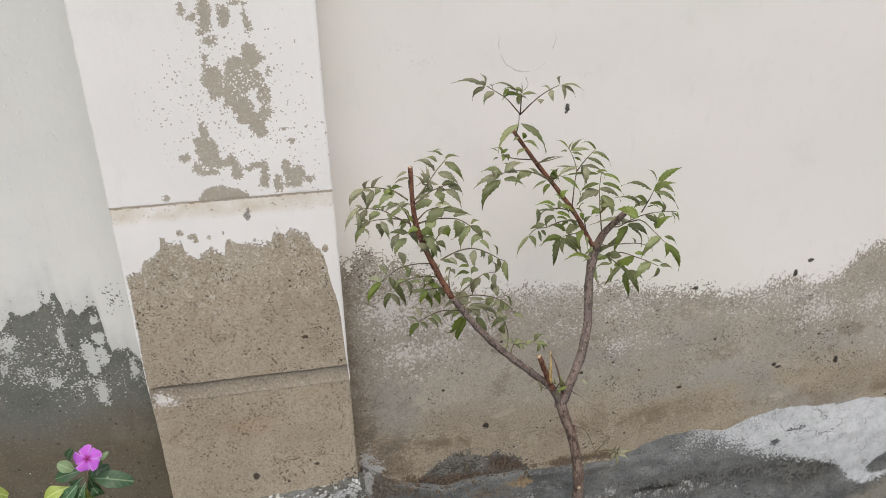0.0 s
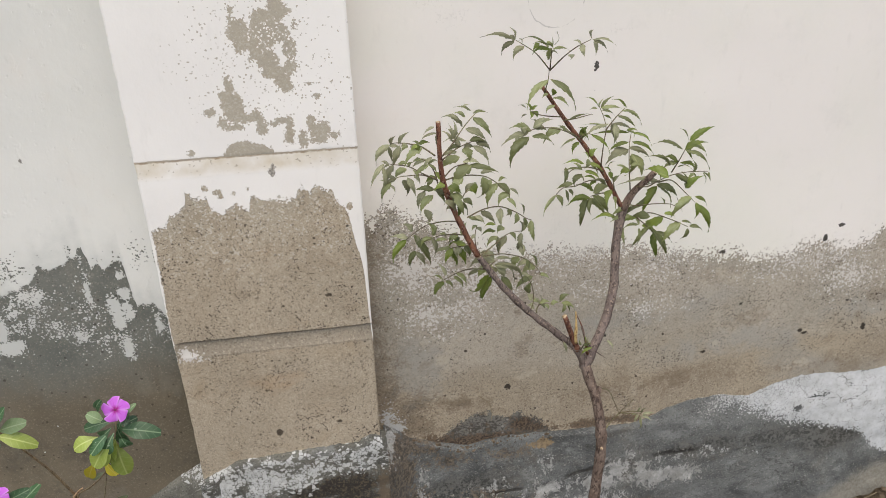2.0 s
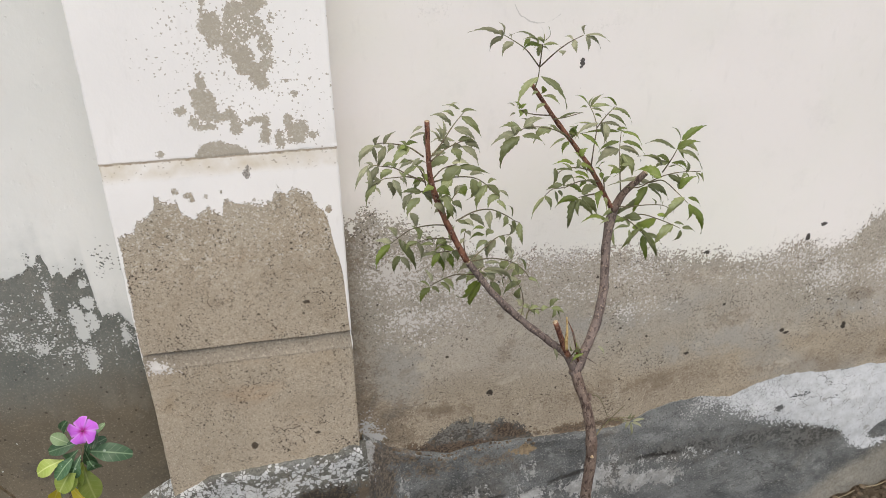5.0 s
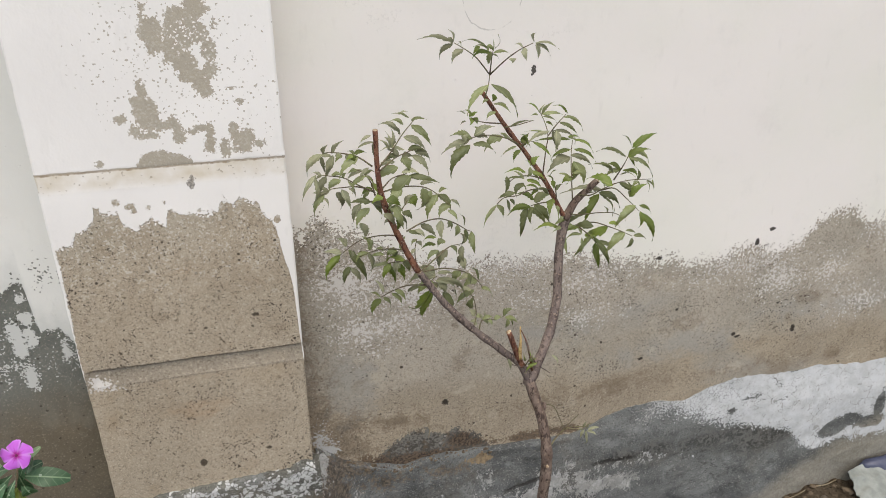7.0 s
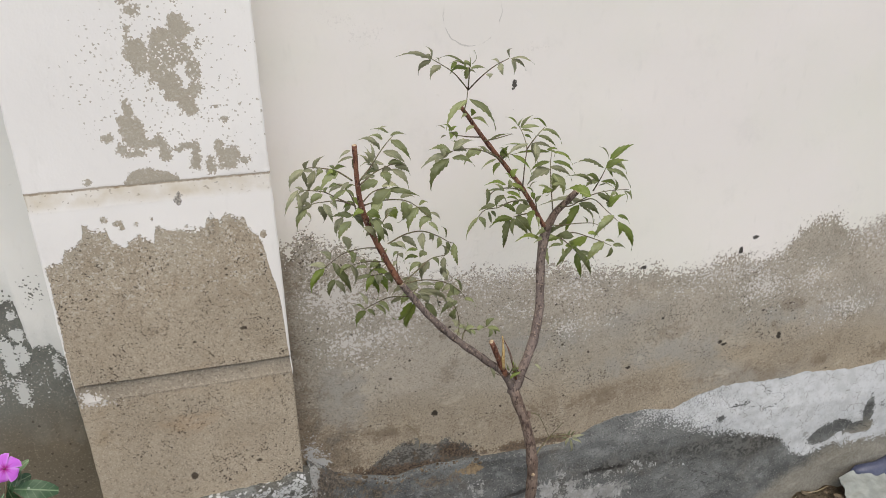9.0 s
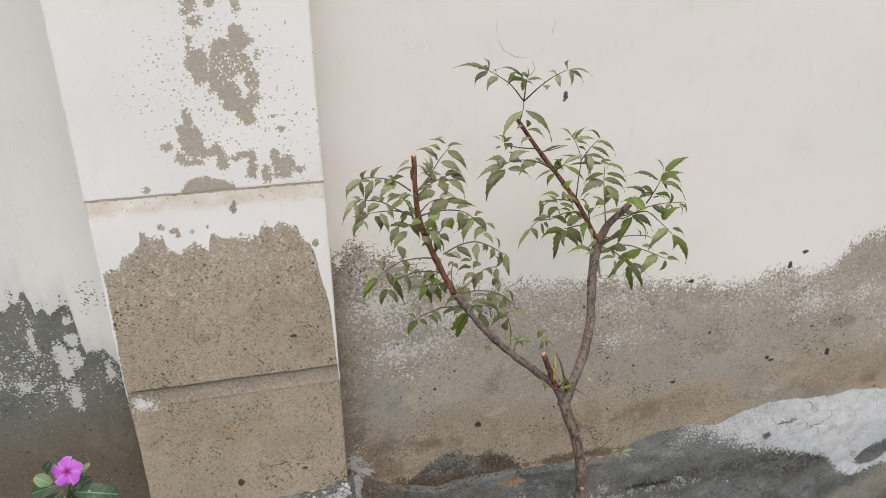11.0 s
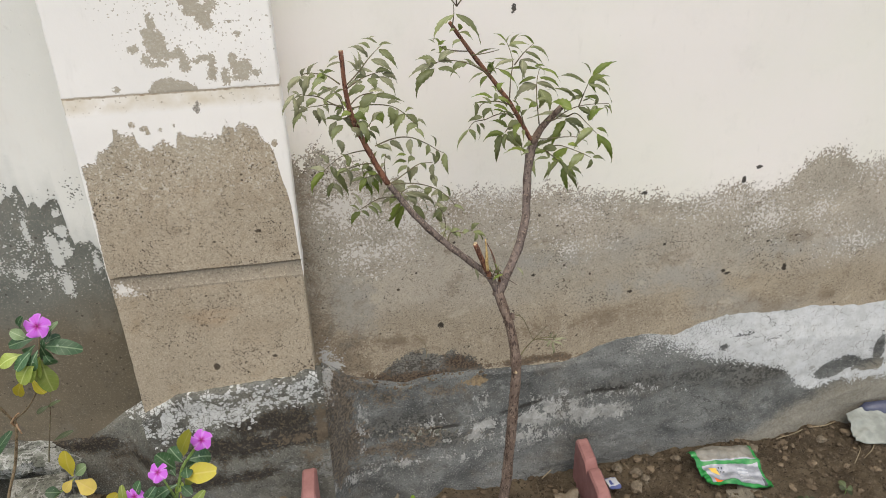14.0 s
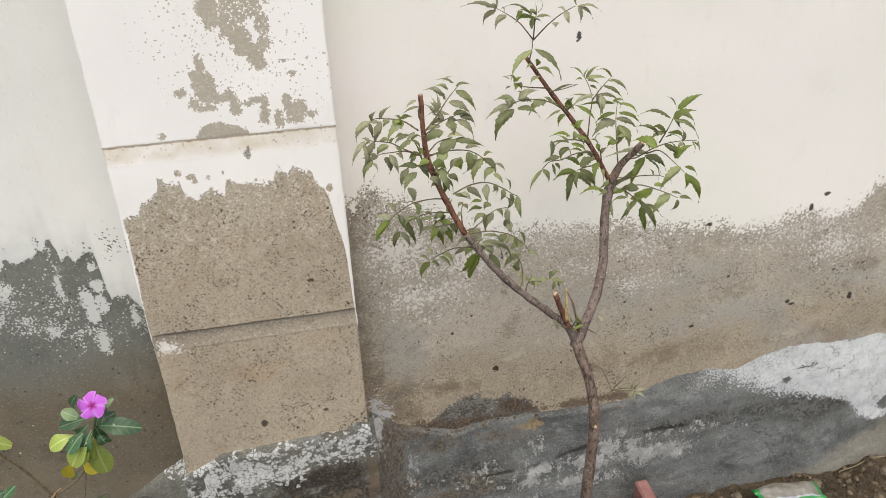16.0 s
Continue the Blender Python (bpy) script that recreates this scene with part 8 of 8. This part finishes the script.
for x, y, r, seed in ((0.855, 1.33, 0.022, 1), (0.885, 1.345, 0.016, 2), (0.87, 1.375, 0.018, 3), (1.215, 1.385, 0.017, 4), (0.83, 1.405, 0.016, 5), (1.42, 1.385, 0.015, 6), (0.225, 1.30, 0.017, 10), (0.14, 1.33, 0.014, 11), (1.0, 1.405, 0.014, 12)):
    stone(x, y, (r * 0.95, r * 0.78, r * 0.58), seed * 1.7, "pale rounded stone lying on soil", PEBBLE, 0, seed)
def rubble(x, y, size, seed, label, material, turn=0.0, up=0.5, name="rubble_block"):
    """A broken concrete block: flat, tilted faces and sharp, slightly chipped edges."""
    rng = random.Random(seed)
    bm = bmesh.new()
    for sx in (-1, 1):
        for sy in (-1, 1):
            for sz in (-1, 1):
                for k in range(2):
                    bm.verts.new([side * half * rng.uniform(0.62, 1.0) for side, half in zip((sx, sy, sz), size)])
    hull = bmesh.ops.convex_hull(bm, input=bm.verts)
    bmesh.ops.delete(bm, geom=list({v for v in hull["geom_interior"] + hull["geom_unused"] if isinstance(v, bmesh.types.BMVert)}), context="VERTS")
    bmesh.ops.dissolve_limit(bm, angle_limit=radians(14), verts=bm.verts, edges=bm.edges)
    bmesh.ops.bevel(bm, geom=bm.edges[:], offset=0.0035, segments=2, affect="EDGES", profile=0.6)
    bmesh.ops.triangulate(bm, faces=bm.faces)
    bmesh.ops.subdivide_edges(bm, edges=[e for e in bm.edges if e.calc_length() > 0.018], cuts=2, use_grid_fill=True)
    bmesh.ops.rotate(bm, verts=bm.verts, cent=(0, 0, 0), matrix=Matrix.Rotation(turn, 3, "Z"))
    for v in bm.verts:
        v.co += v.co.normalized() * (0.0022 * wave(v.co.x, v.co.y, v.co.z + seed, 45.0) + 0.0014 * wave(v.co.x, v.co.y, v.co.z + seed, 140.0))
    ob = part(name, bm, material)
    ob.data.set_sharp_from_angle(angle=radians(30))
    tagged(ob, label, "stone", "loose stones")
    ob.location = (x, y, ground_height(x, y) + size[2] * up)
    return ob


stone(1.115, 1.19, (0.045, 0.075, 0.008), 5.5, "flat cracked grey mortar slab sunk in soil", MORTAR, 0.35, 0.3, "mortar_slab", 0.1, 3)
rubble(-0.555, 1.290, (0.068, 0.045, 0.115), 3, "rough grey concrete rubble block leaning at the wall's foot", RUBBLE, 0.15, 0.9)
rubble(-0.478, 1.262, (0.028, 0.028, 0.095), 8, "chipped white-veined concrete rubble standing on soil", LEDGE, 0.7, 0.85)
rubble(-0.76, 1.31, (0.075, 0.05, 0.10), 5, "rough grey concrete rubble block beside another", RUBBLE, 0.1, 0.85)
rubble(-0.43, 1.235, (0.03, 0.028, 0.022), 11, "small grey concrete rubble lump on soil", RUBBLE, 0.5, 0.5)

# Broken ledge along the west wall
bm = bmesh.new()
us = spread(-1.6, -0.515, 130)
rows = []
for k, (y, z) in enumerate(((1.475, 0.296), (1.450, 0.295), (1.425, 0.293), (1.404, 0.290), (1.398, 0.284), (1.400, 0.262), (1.41, 0.240), (1.475, 0.23))):
    rows.append([bm.verts.new((x, y + 0.012 * wave(x, k, 2, 14) + 0.014 * wave(x, k, 5, 50), z + 0.005 * wave(x, k * 0.3, 8, 12) + 0.004 * wave(x, k, 3, 55) - 0.06 * max(0, (x + 0.60) / 0.085) ** 1.5)) for x in us])
for a, b in zip(rows, rows[1:]):
    for i in range(len(us) - 1):
        bm.faces.new((a[i], a[i + 1], b[i + 1], b[i]))
bm.faces.new([r[-1] for r in rows])
bm.faces.new([r[0] for r in rows][::-1])
ledge = part("ledge", bm, LEDGE)
ledge.data.set_sharp_from_angle(angle=radians(35))
tagged(ledge, "broken whitewashed concrete ledge along the damp wall", "ledge", kind="structure")


# ---- small plants on the ground ----
def weed(x, y, leaves, key, label, name="weed"):
    global HOME_V
    HOME_V = Vector((x, y, ground_height(x, y)))
    ob = thing(name, label, "plant", "", HOME_V)
    rng = random.Random(int(x * 1000))
    stem(ob, [HOME_V - Vector((0, 0, 0.01)), HOME_V + Vector((0.001, 0, 0.008)), HOME_V + Vector((0, -0.001, 0.018))], 0.0016, 0.001, GREEN_STALK)
    for k in range(leaves):
        a = 2 * math.pi * (k + rng.uniform(-0.2, 0.2)) / leaves
        r = rng.uniform(0.018, 0.028)
        b = HOME_V + Vector((0, 0, 0.016))
        blade(ob, b, b + Vector((math.cos(a) * r, math.sin(a) * r, rng.uniform(0.0, 0.012))), r * 0.55, key)
    return ob


weed(1.235, 1.165, 6, "e", "small grey-green weed with round leaves on soil")
weed(1.275, 1.135, 5, "e", "small grey-green weed with round leaves on soil")
weed(1.37, 1.20, 4, "e", "small grey-green weed with narrow leaves on soil")
HOME_V = Vector((0.258, 1.372, ground_height(0.258, 1.372)))
sprout = thing("sprout", "single bright green sprout in soil", "plant", "", HOME_V)
stem(sprout, [HOME_V - Vector((0, 0, 0.01)), HOME_V + Vector((0, 0, 0.012))], 0.0012, 0.001, GREEN_STALK)
blade(sprout, HOME_V + Vector((0, 0, 0.004)), HOME_V + Vector((0.006, -0.004, 0.042)), 0.012, "s")

HOME_V = Vector((-0.535, 1.43, 0.318))
fallen = thing("fallen_leaf", "narrow green leaf caught where the damp wall meets its skirt", "leaf", "", HOME_V)
blade(fallen, (-0.552, 1.428, 0.322), (-0.508, 1.434, 0.340), 0.009, "e")
bm = bmesh.new()
home = Vector((0.296, 1.466, 0.472))
tube(bm, [Vector(p) - home for p in ((0.296, 1.466, 0.472), (0.312, 1.464, 0.458), (0.322, 1.464, 0.440), (0.325, 1.462, 0.418), (0.322, 1.46, 0.402))], 0.0013, 0.0008, 5, 0.3, 0.006)
tagged(part("dry_root", bm, STRAW), "thin dry root clinging to bare plaster", "root").location = home

# ---- grit lodged on the skirt, and clods ----
rng = random.Random(5)
bm = bmesh.new()
for k in range(140):
    if k < 105:
        x, v = rng.uniform(0.12, 0.47), 1.0 - 0.035 * rng.random() ** 2
        r = 0.0012 + 0.0034 * rng.random() ** 3
    else:
        x = rng.gauss(0.32, 0.06)
        v = rng.gauss(0.60, 0.02) - 0.10 * (x - 0.32)
        r = 0.002 + 0.005 * rng.random() ** 2
    at = Vector(SURFACE["skirt_east"](x, min(v, 1.0)))
    lump(bm, at, (r * rng.uniform(0.9, 1.6), r * 0.7, r), 0.4, 1, k * 1.31, 0, 0, 1 if k >= 105 else 0)
tagged(part("wall_grit", bm, [CLOD, RUBBLE], smooth=False), "brown crumbs and grit lodged in the broken cement skirt", "grit", kind="stuff")

# ---- clods and gravel ----
rng = random.Random(21)
bm = bmesh.new()
for k in range(3200):
    x, y = rng.uniform(-0.9, 1.9), rng.uniform(0.98, 1.44)
    r = 0.002 + 0.010 * rng.random() ** 5
    made = bmesh.ops.create_icosphere(bm, subdivisions=1, radius=r)["verts"]
    at = Vector((x, y, ground_height(x, y) + r * 0.25))
    sx, sz = rng.uniform(0.8, 1.5), rng.uniform(0.5, 0.9)
    turn = Matrix.Rotation(rng.uniform(0, 6.3), 3, "Z")
    for v in made:
        p = v.co * (1 + 0.6 * noise.noise(v.co * (1.4 / r) + at * 31))
        v.co = turn @ Vector((p.x * sx, p.y, p.z * sz)) + at
tagged(part("soil_clods", bm, CLOD, smooth=False), "loose crumbs and clods of dry brown soil", "soil", kind="stuff")
